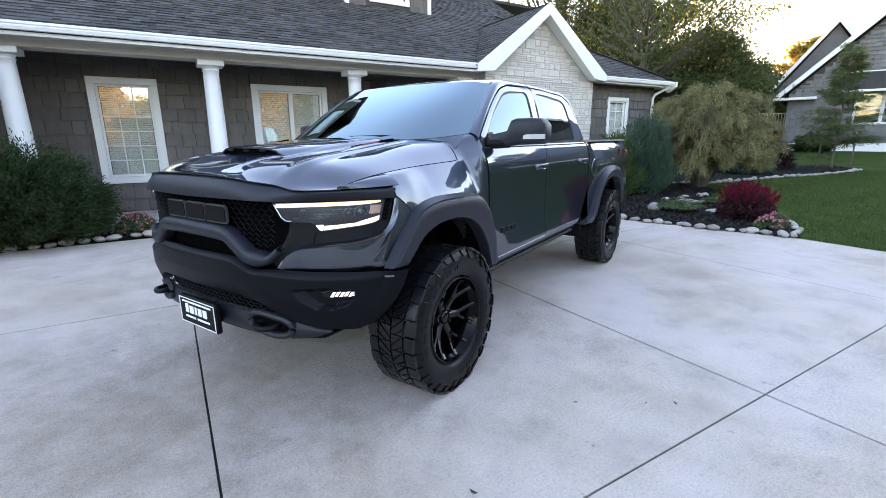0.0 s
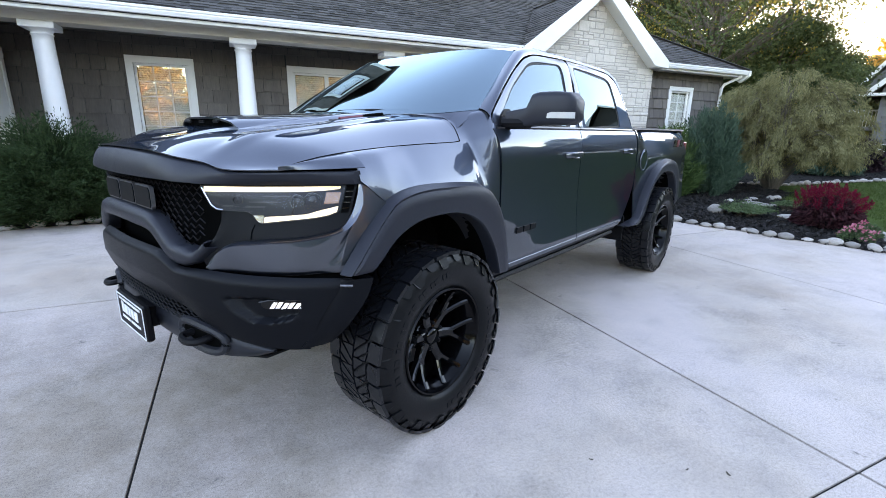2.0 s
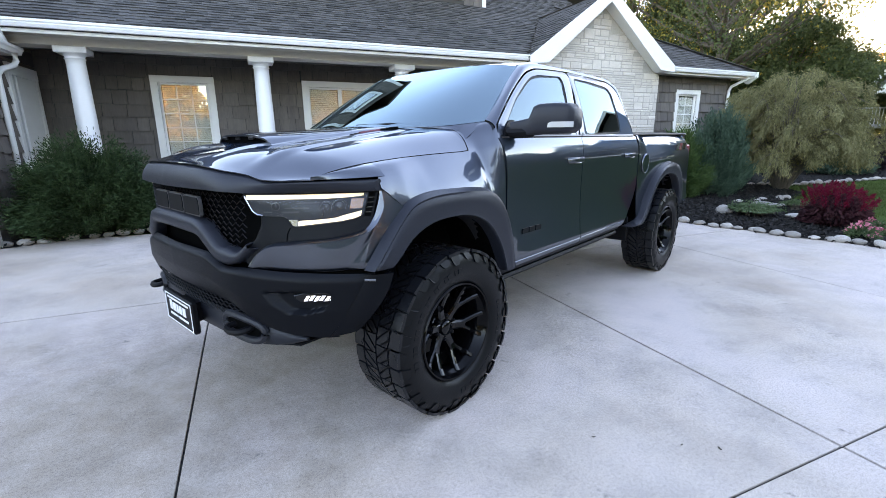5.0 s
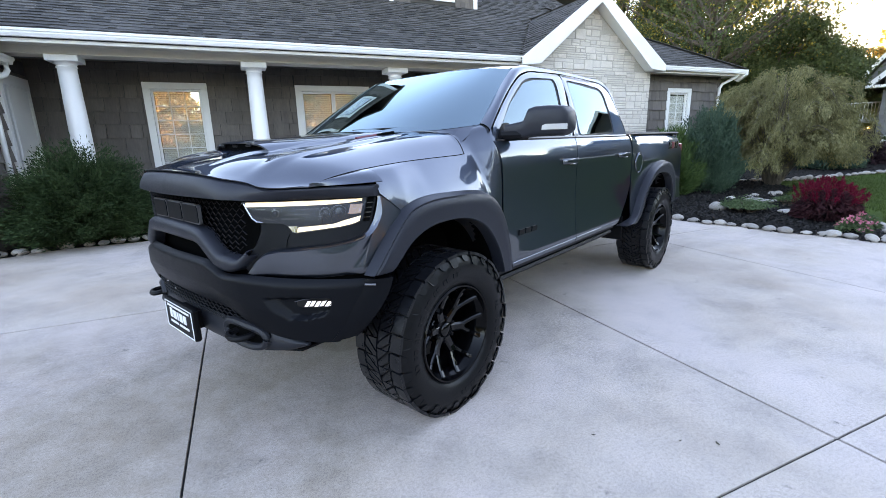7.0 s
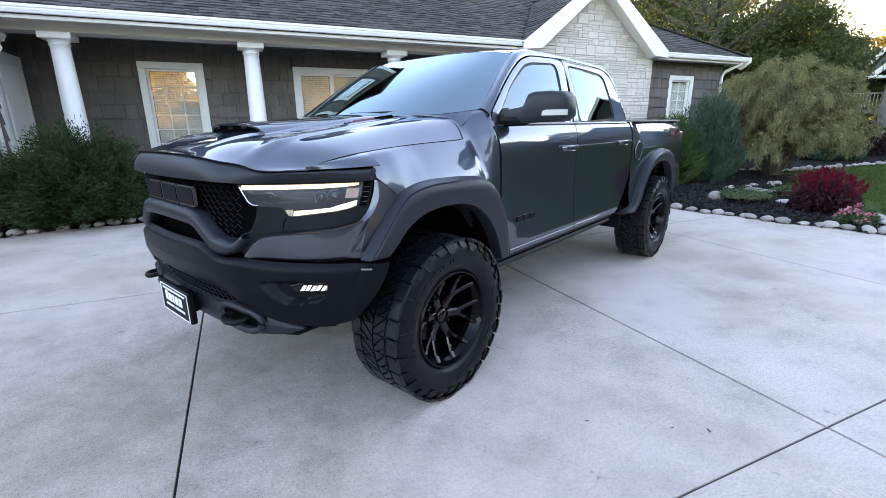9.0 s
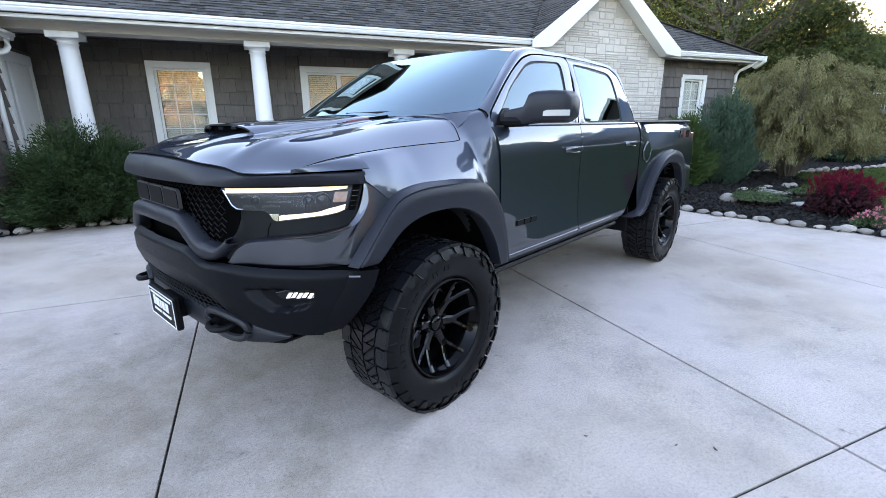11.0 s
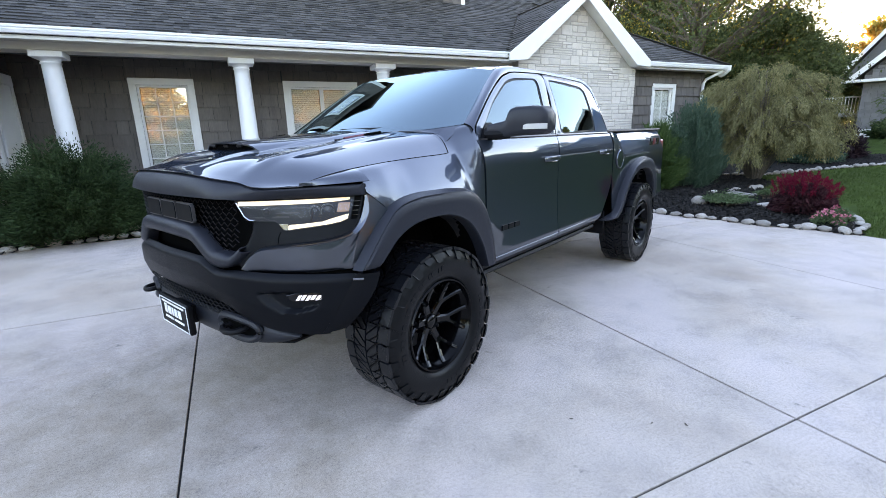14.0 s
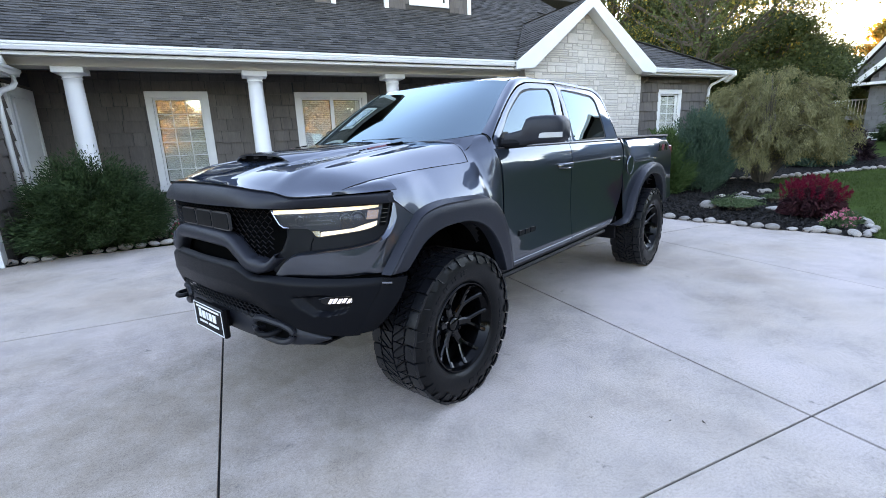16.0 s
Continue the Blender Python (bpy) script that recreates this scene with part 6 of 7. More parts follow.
NS = 6
for i in range(NS):
    a = 2 * math.pi * (i + 0.35) / NS
    bm = bmesh.new()
    def at(r, da, x):
        return (x, r * math.sin(a + da), -r * math.cos(a + da))
    arm(bm, [at(0.04, 0, 0.056), at(0.08, 0, 0.06), at(0.12, 0, 0.068), at(0.152, 0, 0.078)], (0.032, 0.028, 0.026, 0.024), 0.04)
    for q in (1, -1):
        arm(bm, [at(0.13, q * 0.06, 0.07), at(0.152, q * 0.1, 0.077), at(0.19, q * 0.18, 0.092), at(0.225, q * 0.232, 0.11), at(0.254, q * 0.26, 0.132)], (0.014, 0.014, 0.0135, 0.0135, 0.015), 0.034)
    bmesh.ops.recalc_face_normals(bm, faces=bm.faces)
    part("spoke", bm, GLOSS, rim)
bm = lathe(bmesh.new(), [(0.092, -0.01), (0.09, 0.018), (0.07, 0.03), (0.05, 0.045), (0.046, 0.064), (0.038, 0.074), (0.0, 0.076)], 36, XM)
part("hub_cap", bm, GLOSS, rim, smooth=True)
for i in range(6):
    a = 2 * math.pi * (i + 0.85) / 6
    bm = lathe(bmesh.new(), [(0.012, 0.01), (0.012, 0.06), (0.008, 0.066), (0.0, 0.066)], 6, Matrix.Translation((0, 0.07 * math.sin(a), -0.07 * math.cos(a))) @ XM)
    part("wheel_nut", bm, BLACK, rim)
part("brake_disc", lathe(bmesh.new(), [(0.0, -0.07), (0.08, -0.065), (0.19, -0.07), (0.19, -0.1), (0.0, -0.1)], 40, XM), STEEL, wheel)
part("brake_caliper", boxes((-0.11, -0.05, 0.1, 0.2, -0.1, 0.1), bevel=0.015), VOID, wheel)
for x, y, turn, spin in ((1.0, 3.683, 0, 23), (-1.0, 0, 180, 50), (-1.0, 3.683, 180, 10)):
    copy_thing(wheel, pose(x, y, R, 0, 0, turn) @ pose(0, 0, 0, spin))

def scatter(name, mat, parent, pts, dirs, length, width, droop=0.2, label="", kind="", leaf=False):
    """Blades or leaves as small folded quads, one mesh; pts and dirs are arrays."""
    n = len(pts)
    rs = np.random.RandomState(n % 9973 + 3)
    d = dirs / np.linalg.norm(dirs, axis=1, keepdims=True)
    s = np.cross(d, rs.normal(size=(n, 3)))
    s /= np.linalg.norm(s, axis=1, keepdims=True) + 1e-9
    ln = length * rs.uniform(0.6, 1.35, (n, 1))
    w = width * rs.uniform(0.6, 1.3, (n, 1))
    mid = pts + d * ln * 0.5
    mid[:, 2:] -= droop * ln * 0.15
    tip = pts + d * ln
    tip[:, 2:] -= droop * ln
    base = pts
    v = np.stack([base, mid + s * w, tip, mid - s * w], axis=1).reshape(-1, 3)
    f = np.arange(4 * n).reshape(-1, 4)
    ob = raw(name, v.tolist(), f.tolist(), mat, parent)
    if label or kind:
        tagged(ob, label, kind=kind)
    return ob


def ball(rs, n, r, shell=0.0):
    d = rs.normal(size=(n, 3))
    d /= np.linalg.norm(d, axis=1, keepdims=True)
    return d * (rs.uniform(shell, 1, (n, 1)) ** (1 / 3)) * np.array(r), d


JUN_GREEN = leaf_material("juniper_green", (0.009, 0.026, 0.012), (0.042, 0.085, 0.034), 0.1)
JUN_BLUE = leaf_material("juniper_blue", (0.019, 0.047, 0.034), (0.06, 0.122, 0.082), 0.1)
CEDAR = leaf_material("cedar", (0.025, 0.06, 0.02), (0.06, 0.12, 0.04), 0.15)
WILLOW = leaf_material("willow", (0.082, 0.077, 0.036), (0.28, 0.248, 0.12), 0.25)
OAK = leaf_material("oak_leaves", (0.032, 0.05, 0.021), (0.1, 0.13, 0.05), 0.28)
# Gold of autumn trees; in the oaks, sun through leaves put into colour.
GOLD = leaf_material("gold_and_sunlit_leaves", (0.12, 0.11, 0.025), (0.34, 0.25, 0.06), 0.35)
AUTUMN = leaf_material("autumn_leaves", (0.2, 0.13, 0.035), (0.42, 0.27, 0.08), 0.35)
ORANGE = leaf_material("orange_leaves", (0.3, 0.16, 0.04), (0.55, 0.33, 0.09), 0.4)
CRIMSON = leaf_material("crimson_plume", (0.075, 0.004, 0.013), (0.27, 0.01, 0.034), 0.2)
MAROON = leaf_material("maroon_leaf", (0.03, 0.012, 0.015), (0.09, 0.025, 0.03), 0.15)
PURPLE = leaf_material("purple_leaf", (0.02, 0.012, 0.016), (0.05, 0.025, 0.03), 0.15)
PINK = leaf_material("pink_petal", (0.5, 0.08, 0.14), (0.8, 0.3, 0.36), 0.2)
HERB = leaf_material("herb", (0.04, 0.08, 0.035), (0.1, 0.16, 0.08), 0.2)
CONIFER = leaf_material("young_conifer", (0.03, 0.06, 0.022), (0.09, 0.13, 0.05), 0.25)

# beds of dark mulch
def mulch_bed(name, outline, label, high=0.09, chips=2500):
    """A low mound over an outline of world points, with loose chips on it."""
    xs, ys = [p[0] for p in outline], [p[1] for p in outline]

    def inside(x, y):
        c = False
        n = len(outline)
        for i in range(n):
            (x1, y1), (x2, y2) = outline[i], outline[i - 1]
            if (y1 > y) != (y2 > y) and x < (x2 - x1) * (y - y1) / (y2 - y1) + x1:
                c = not c
        return c

    def edge(x, y):
        best = 9.0
        for i in range(len(outline)):
            a, b = Vector(outline[i - 1]), Vector(outline[i])
            t = max(0, min(1, (Vector((x, y)) - a).dot(b - a) / (b - a).length_squared))
            best = min(best, (a + (b - a) * t - Vector((x, y))).length)
        return best

    step = 0.09
    ids, vs, fs = {}, [], []
    nx, ny = int((max(xs) - min(xs)) / step) + 2, int((max(ys) - min(ys)) / step) + 2
    for j in range(ny):
        for i in range(nx):
            x, y = min(xs) + i * step, min(ys) + j * step
            e = edge(x, y)
            if inside(x, y) or e < step:
                z = max(0.0, rise(x, y)) + high * min(1, e / 0.25) * inside(x, y) + 0.018 * noise.noise((x * 9, y * 9, 1)) + 0.004
                ids[i, j] = len(vs)
                vs.append((x, y, z))
    for (i, j) in ids:
        q = [(i, j), (i + 1, j), (i + 1, j + 1), (i, j + 1)]
        if all(k in ids for k in q):
            fs.append([ids[k] for k in q])
    ob = tagged(raw(name, vs, fs, MULCH, smooth=True), label, "mulch bed", kind="structure")
    rs = np.random.RandomState(5)
    pick = rs.randint(0, len(vs), chips)
    p = np.array(vs)[pick] + rs.uniform(-0.05, 0.05, (chips, 3)) * [1, 1, 0.1] + [0, 0, 0.012]
    d = rs.normal(size=(chips, 3)) * [1, 1, 0.3]
    scatter("mulch_chips", CHIP, ob, p, d, 0.055, 0.014, 0.0, "dark shredded bark chips", "stuff")
    return ob


BED_R = [(-2.6, 9.2), (-1.0, 7.9), (0.48, 7.12), (1.07, 6.98), (1.56, 6.95), (2.02, 6.83), (2.45, 6.80), (2.8, 6.82), (3.2, 6.66), (3.3, 7.4), (3.2, 8.0), (2.95, 8.7), (2.2, 9.5), (1.75, 10.4), (1.7, 11.4), (1.75, 12.4), (1.2, 13.3), (-1.2, 13.0)]
mulch_bed("planting_bed", BED_R, "dark bark mulch bed edged with river stones", 0.07, 22000)
BED_L = [hw(u, b)[:2] for u, b in ((-4.1, 5.25), (-3.4, 5.6), (-2.6, 5.75), (-1.7, 5.85), (-0.5, 5.8), (1.5, 5.75), (4.5, 5.75), (5.9, 5.7), (5.9, 6.36), (-4.1, 6.36))]
mulch_bed("porch_bed", BED_L, "narrow dark mulch bed along the porch", 0.05, 1500)
BED_F = [(0.6, 13.5), (1.42, 13.75), (2.12, 14.7), (2.86, 15.7), (3.64, 16.75), (4.46, 17.7), (5.36, 19.1), (6.0, 20.3), (5.2, 21.6), (3.2, 20.6), (1.2, 18.4), (-0.4, 15.5)]
mulch_bed("lawn_bed", BED_F, "dark mulch bed curving through the lawn", 0.05, 1500)

# edging stones
stone_meshes = []
for k in range(6):
    bm = bmesh.new()
    bmesh.ops.create_icosphere(bm, subdivisions=3, radius=1.0)
    for v in bm.verts:
        v.co *= 1 + 0.16 * noise.noise(v.co * 1.1 + Vector((k * 7, 0, 0))) + 0.05 * noise.noise(v.co * 3 + Vector((k * 5, 1, 0)))
    me = bpy.data.meshes.new("edging_stone")
    bm.to_mesh(me)
    bm.free()
    me.shade_smooth()
    me.materials.append(ROCK)
    stone_meshes.append(me)


def edging(points, spacing, size, group, jitter=0.03):
    pts = [Vector((*p, 0)) for p in points]
    carry = 0.0
    for a, b in zip(pts, pts[1:]):
        ln = (b - a).length
        s = carry
        while s < ln:
            p = a + (b - a) * (s / ln)
            x, y = p.x + rnd(-jitter, jitter), p.y + rnd(-jitter, jitter)
            w = size * rnd(0.7, 1.25)
            h = w * rnd(0.42, 0.62)
            st_ = new("edging_stone", random.choice(stone_meshes))
            ang = math.degrees(math.atan2(b.y - a.y, b.x - a.x)) + rnd(-20, 20)
            st_.matrix_basis = pose(x, y, max(0.0, rise(x, y)) + h * 0.72, rnd(-8, 8), rnd(-8, 8), ang) @ Matrix.Diagonal((w, w * rnd(0.6, 0.85), h, 1))
            tagged(st_, "rounded pale river stone edging the bed", "stone", group)
            s += (w * 2 + spacing) * rnd(0.9, 1.15)
        carry = s - ln


edging([(-1.0, 7.85), (0.48, 7.08), (1.07, 6.94), (1.56, 6.91), (2.02, 6.79), (2.45, 6.76), (2.8, 6.8), (3.22, 6.62), (3.34, 7.4), (3.24, 8.0), (3.0, 8.6)], 0.012, 0.088, "stones edging the drive bed")
edging([(0.7, 9.4), (1.1, 10.1), (1.42, 10.5), (1.7, 11.2)], 0.03, 0.11, "stones behind the bed", 0.08)
edging([(0.6, 13.6), (1.42, 13.8), (2.12, 14.75), (2.86, 15.75), (3.64, 16.8), (4.46, 17.75), (5.36, 19.2), (5.9, 20.2)], 0.02, 0.1, "stones edging the lawn bed")
edging([hw(u, b)[:2] for u, b in ((-3.9, 5.4), (-3.3, 5.58), (-2.6, 5.72), (-1.7, 5.84), (-0.6, 5.8), (1.5, 5.75))], 0.03, 0.1, "stones edging the porch bed", 0.04)


def loose_stone(x, y, w, d, h, label, turn=0):
    s = new("garden_stone", random.choice(stone_meshes))
    s.matrix_basis = pose(x, y, max(0, rise(x, y)) + 0.07 + h * 0.5, 0, 0, turn) @ Matrix.Diagonal((w, d, h, 1))
    tagged(s, label, "stone")


loose_stone(2.06, 8.4, 0.2, 0.15, 0.05, "flat reddish stone lying in dark mulch", 10)
loose_stone(0.95, 8.15, 0.15, 0.12, 0.11, "angular pale boulder standing in dark mulch", 30)
loose_stone(1.45, 9.5, 0.28, 0.15, 0.06, "flat pale stepping stone in dark mulch", -20)
loose_stone(1.85, 9.75, 0.2, 0.13, 0.05, "small flat stepping stone in dark mulch", 15)


def spray_bush(name, label, m, r, h, count, mat, length, width, up=0.5, lean=(0, 0), droop=0.1, clumps=60):
    """A dense evergreen: sprays of fine needles that point out and up."""
    t = thing(name, label, "shrub", m)
    rs = np.random.RandomState(int(count + r * 100))
    d = rs.normal(size=(clumps, 3))
    d[:, 2] = np.abs(d[:, 2]) * 0.9 + 0.05
    d /= np.linalg.norm(d, axis=1, keepdims=True)
    cs = d * rs.uniform(0.55, 1.05, (clumps, 1)) * [r, r, h * 0.82] + [0, 0, h * 0.1]
    ids = rs.randint(0, clumps, count)
    ax = d[ids] * [1, 1, 0.6] + [0, 0, up] + rs.normal(size=(count, 3)) * 0.33
    ax /= np.linalg.norm(ax, axis=1, keepdims=True)
    along = rs.uniform(-0.9, 0.55, (count, 1)) * r * 0.5
    main = d[ids] * [1, 1, 0.6] + [0, 0, up]
    main /= np.linalg.norm(main, axis=1, keepdims=True)
    p = cs[ids] + main * along + rs.normal(size=(count, 3)) * r * 0.07
    p[:, 2] = np.maximum(p[:, 2], 0.02)
    scatter("foliage", mat, t, p, ax, length, width, droop)
    bm = bmesh.new()
    for k in range(7):
        a = k * 0.9
        tube(bm, [(0, 0, 0), (0.4 * r * math.cos(a), 0.4 * r * math.sin(a), h * 0.35), (0.7 * r * math.cos(a), 0.7 * r * math.sin(a), h * 0.6)], [0.03, 0.02, 0.008], 5)
    part("stem", bm, BARK, t)
    core, _ = ball(rs, 2200, (r * 0.75, r * 0.75, h * 0.42), 0.3)
    core[:, 2] = np.abs(core[:, 2] + h * 0.4)
    scatter("twig_mass", mat, t, core, rs.normal(size=(2200, 3)), length * 1.2, width * 2.2, 0.1)
    return t


spray_bush("juniper_bush", "broad feathery dark green juniper bush by the porch", HOUSE @ pose(-2.87, 5.95, 0.02), 0.9, 1.45, 170000, JUN_GREEN, 0.062, 0.0085, 0.15, clumps=340)
spray_bush("blue_juniper", "upright blue-green juniper shrub in the mulch bed", pose(0.16, 10.75, 0.08), 0.70, 2.0, 72000, JUN_BLUE, 0.085, 0.0095, 1.5, clumps=220)
spray_bush("cedar_shrub", "bright green feathery cedar shrub in the bed", pose(-0.45, 10.0, 0.06), 0.6, 1.5, 26000, CEDAR, 0.15, 0.009, 0.7, clumps=110)
spray_bush("dark_evergreen", "low dark evergreen shrub in the lawn bed", pose(2.3, 17.4, 0.25), 0.75, 0.75, 5000, JUN_BLUE, 0.2, 0.02, 0.2)
spray_bush("purple_shrub", "small dark purple shrub in the lawn bed", pose(3.2, 19.2, 0.3), 0.55, 1.0, 4000, PURPLE, 0.16, 0.02, 0.7)
spray_bush("foundation_shrub", "low green shrub against the grey house", pose(5.2, 31.2, 0.72), 0.9, 0.9, 3000, JUN_GREEN, 0.25, 0.03, 0.2)


def leafy_shrub(name, label, m, r, h, count, mat, length, width, droop, arch=40):
    """A loose shrub of arching shoots set with narrow leaves."""
    t = thing(name, label, "shrub", m)
    rs = np.random.RandomState(count)
    P, D = [], []
    bm = bmesh.new()
    for k in range(arch):
        a = rs.uniform(0, 2 * math.pi)
        rr = r * math.sqrt(rs.uniform(0.03, 1.0))
        top = h * rs.uniform(0.45, 1.0) * (1 - 0.35 * (rr / r) ** 2)
        end = Vector((rr * math.cos(a), rr * math.sin(a), top * 0.85))
        pts = spline([(0.1 * math.cos(a), 0.1 * math.sin(a), 0), (0.35 * end.x, 0.35 * end.y, top * 0.6), (0.75 * end.x, 0.75 * end.y, top), tuple(end)], 12)
        if k < 45:
            tube(bm, pts[:9], [0.022 * (1 - i / 11) + 0.004 for i in range(9)], 4)
        n = count // arch
        s = rs.uniform(0.18, 1, n) ** 0.7 * 11
        for q in s:
            i = min(10, int(q))
            p = pts[i] + (pts[i + 1] - pts[i]) * (q - i)
            P.append((p + Vector(rs.normal(size=3) * r * 0.1))[:])
            dd = (pts[i + 1] - pts[i]).normalized() * 0.7 + Vector(rs.normal(size=3) * 0.6)
            D.append(dd[:])
    P = np.array(P)
    P[:, 2] = np.maximum(P[:, 2], 0.15)
    scatter("foliage", mat, t, P, np.array(D), length, width, droop)
    part("stem", bm, BARK, t)
    return t


def weeping_shrub(name, label, m, r, h, shoots, leaves, mat, seed):
    """An airy shrub: long shoots rise from the foot, arch over and hang, set with narrow leaves along their outer part."""
    t = thing(name, label, "shrub", m)
    rs = np.random.RandomState(seed)
    P, D = [], []
    bm = bmesh.new()
    for k in range(shoots):
        a = rs.uniform(0, 2 * math.pi)
        q = math.sqrt(rs.uniform(0.02, 1.0))
        rr = r * q * rs.uniform(0.85, 1.12)
        top = h * rs.uniform(0.32, 1.0) * (1 - 0.3 * q * q)
        drop = top * rs.uniform(0.05, 0.5) * q
        c, n = math.cos(a), math.sin(a)
        side = Vector((-n, c, 0)) * rs.normal() * 0.15 * r
        pts = spline([(0.12 * c, 0.12 * n, 0), Vector((0.3 * rr * c, 0.3 * rr * n, top * 0.6)), Vector((0.65 * rr * c, 0.65 * rr * n, top)) + side * 0.5, Vector((0.92 * rr * c, 0.92 * rr * n, top - drop * 0.45)) + side, Vector((rr * c, rr * n, top - drop)) + side], 17)
        if k % 3 == 0:
            tube(bm, pts[:13], [0.017 * (1 - i / 14) + 0.003 for i in range(13)], 4)
        for s_ in 4.6 + 11.3 * rs.uniform(0, 1, leaves // shoots) ** 0.8:
            i = min(15, int(s_))
            p = pts[i] + (pts[i + 1] - pts[i]) * (s_ - i)
            P.append((p + Vector(rs.normal(size=3) * 0.05))[:])
            D.append(((pts[i + 1] - pts[i]).normalized() * 0.9 + Vector(rs.normal(size=3) * 0.45))[:])
    P = np.array(P)
    P[:, 2] = np.maximum(P[:, 2], 0.15)
    scatter("foliage", mat, t, P, np.array(D), 0.075, 0.0085, 0.2)
    part("stem", bm, BARK, t)
    return t


weeping_shrub("willow_shrub", "large airy pale green dappled willow shrub", pose(1.35, 12.5, 0.12), 1.85, 2.95, 330, 92000, WILLOW, 17)
leafy_shrub("herb_clump", "low grey-green herb clump in dark mulch", pose(1.42, 8.1, 0.06), 0.42, 0.24, 5000, HERB, 0.05, 0.009, 0.1, 60)
leafy_shrub("herb_clump", "small leafy green clump in dark mulch", pose(1.95, 9.3, 0.08), 0.25, 0.2, 1500, HERB, 0.05, 0.01, 0.1, 30)

# crimson plume plant
plume = thing("plume_plant", "rounded plant with crimson plumes over dark maroon leaves", "flowers", pose(2.56, 7.95, 0.05) @ Matrix.Scale(0.8, 4))
rs = np.random.RandomState(11)
p, d = ball(rs, 7000, (0.56, 0.56, 0.36), 0.25)
p[:, 2] = np.abs(p[:, 2]) * 1.5 + 0.08
scatter("leaf_mass", MAROON, plume, p, d + [0, 0, 0.2], 0.09, 0.02, 0.3)
P, D = [], []
for k in range(75):
    a, q = rs.uniform(0, 2 * math.pi), math.sqrt(rs.uniform(0, 1))
    base = np.array([0.55 * q * math.cos(a), 0.55 * q * math.sin(a), 0.46 + 0.25 * (1 - q * q) + rs.uniform(-0.12, 0.08)])
    ax = np.array([0.45 * math.cos(a) * q, 0.45 * math.sin(a) * q, 1.0])
    hh = rs.uniform(0.1, 0.2)
    for i in range(95):
        s = rs.uniform(0, 1)
        P.append(base + ax * hh * s + rs.normal(size=3) * 0.028 * (1.15 - s))
        D.append(rs.normal(size=3) * 0.6 + ax)
scatter("plume", CRIMSON, plume, np.array(P), np.array(D), 0.035, 0.008, 0.0, kind="stuff")


def bloom_clump(m, r, h, n, label):
    t = thing("flower_clump", label, "flowers", m)
    rs = np.random.RandomState(n)
    p, d = ball(rs, n, (r, r, h), 0.2)
    p[:, 2] = np.abs(p[:, 2])
    scatter("leaf_mass", HERB, t, p, d + [0, 0, 0.3], 0.06, 0.014, 0.2)
    p, d = ball(rs, n // 18, (r, r, h), 0.8)
    p[:, 2] = np.abs(p[:, 2]) + 0.03
    p = np.repeat(p, 6, axis=0)
    scatter("petal", PINK, t, p, np.repeat(d, 6, axis=0) * 0.5 + rs.normal(size=(len(p), 3)) * 0.6 + [0, 0, 0.3], 0.036, 0.016, 0.0, kind="stuff")


bloom_clump(pose(2.9, 7.12, 0.05), 0.2, 0.18, 800, "low clump of pink and coral blooms by the drive")
bloom_clump(pose(3.02, 7.6, 0.05), 0.18, 0.18, 500, "small pink blooms beside crimson plumes")
bloom_clump(HOUSE @ pose(-1.56, 6.15, 0.03), 0.3, 0.32, 1700, "small clump of pink blooms beside the porch")

# scraps of dry leaf on the concrete
SCRAP = material("dry_leaf", (0.06, 0.045, 0.03), 0.8, vary=0.3, scale=60)
for k, (x, y) in enumerate([(1.71, -0.74), (2.22, 0.47), (2.37, 0.56), (1.86, 0.24)]):
    bm = bmesh.new()
    grid(bm, [[((i - 2) * 0.007, (j - 1) * 0.006 * (1 - 0.22 * (i - 2) ** 2), 0.004 + 0.003 * abs(j - 1) + 0.0015 * (i - 2) ** 2) for j in range(3)] for i in range(5)])
    bmesh.ops.remove_doubles(bm, verts=bm.verts, dist=1e-5)
    bmesh.ops.solidify(bm, geom=bm.faces[:], thickness=0.001)
    scrap = part("leaf_scrap", bm, SCRAP, None, m=pose(x, y, 0.0, 0, 0, 70 * k) @ Matrix.Scale((1.5, 0.7, 1.0, 0.8)[k], 4))
    tagged(scrap, "curled scrap of dry brown leaf lying on concrete", "leaf", "leaf scraps on the drive")

# lawn blades where the lawn comes near
rs = np.random.RandomState(21)
n = 150000
gx_ = rs.uniform(0.0, 1.0, n) ** 1.5
X = rs.uniform(1.0, 16.0, n)
Y = 5.0 + gx_ * 15
ok = (X > 3.3) | (Y > 9.5)
uu = X * math.cos(radians(65)) + Y * math.sin(radians(65))
ok &= uu > 7.47
def poly_in(px, py, poly):
    c = np.zeros(len(px), bool)
    for i in range(len(poly)):
        (x1, y1), (x2, y2) = poly[i], poly[i - 1]
        if y1 != y2:
            c ^= ((y1 > py) != (y2 > py)) & (px < (x2 - x1) * (py - y1) / (y2 - y1) + x1)
    return c
ok &= ~poly_in(X, Y, BED_R) & ~poly_in(X, Y, BED_F)
X, Y = X[ok], Y[ok]
p = np.array([(x, y, rise(x, y)) for x, y in zip(X, Y)])
dd = rs.normal(size=(len(p), 3)) * 0.35
dd[:, 2] = 1
tagged(scatter("grass", GRASS, None, p, dd, 0.06, 0.006, 0.2), "short green mown grass", "grass", kind="stuff")


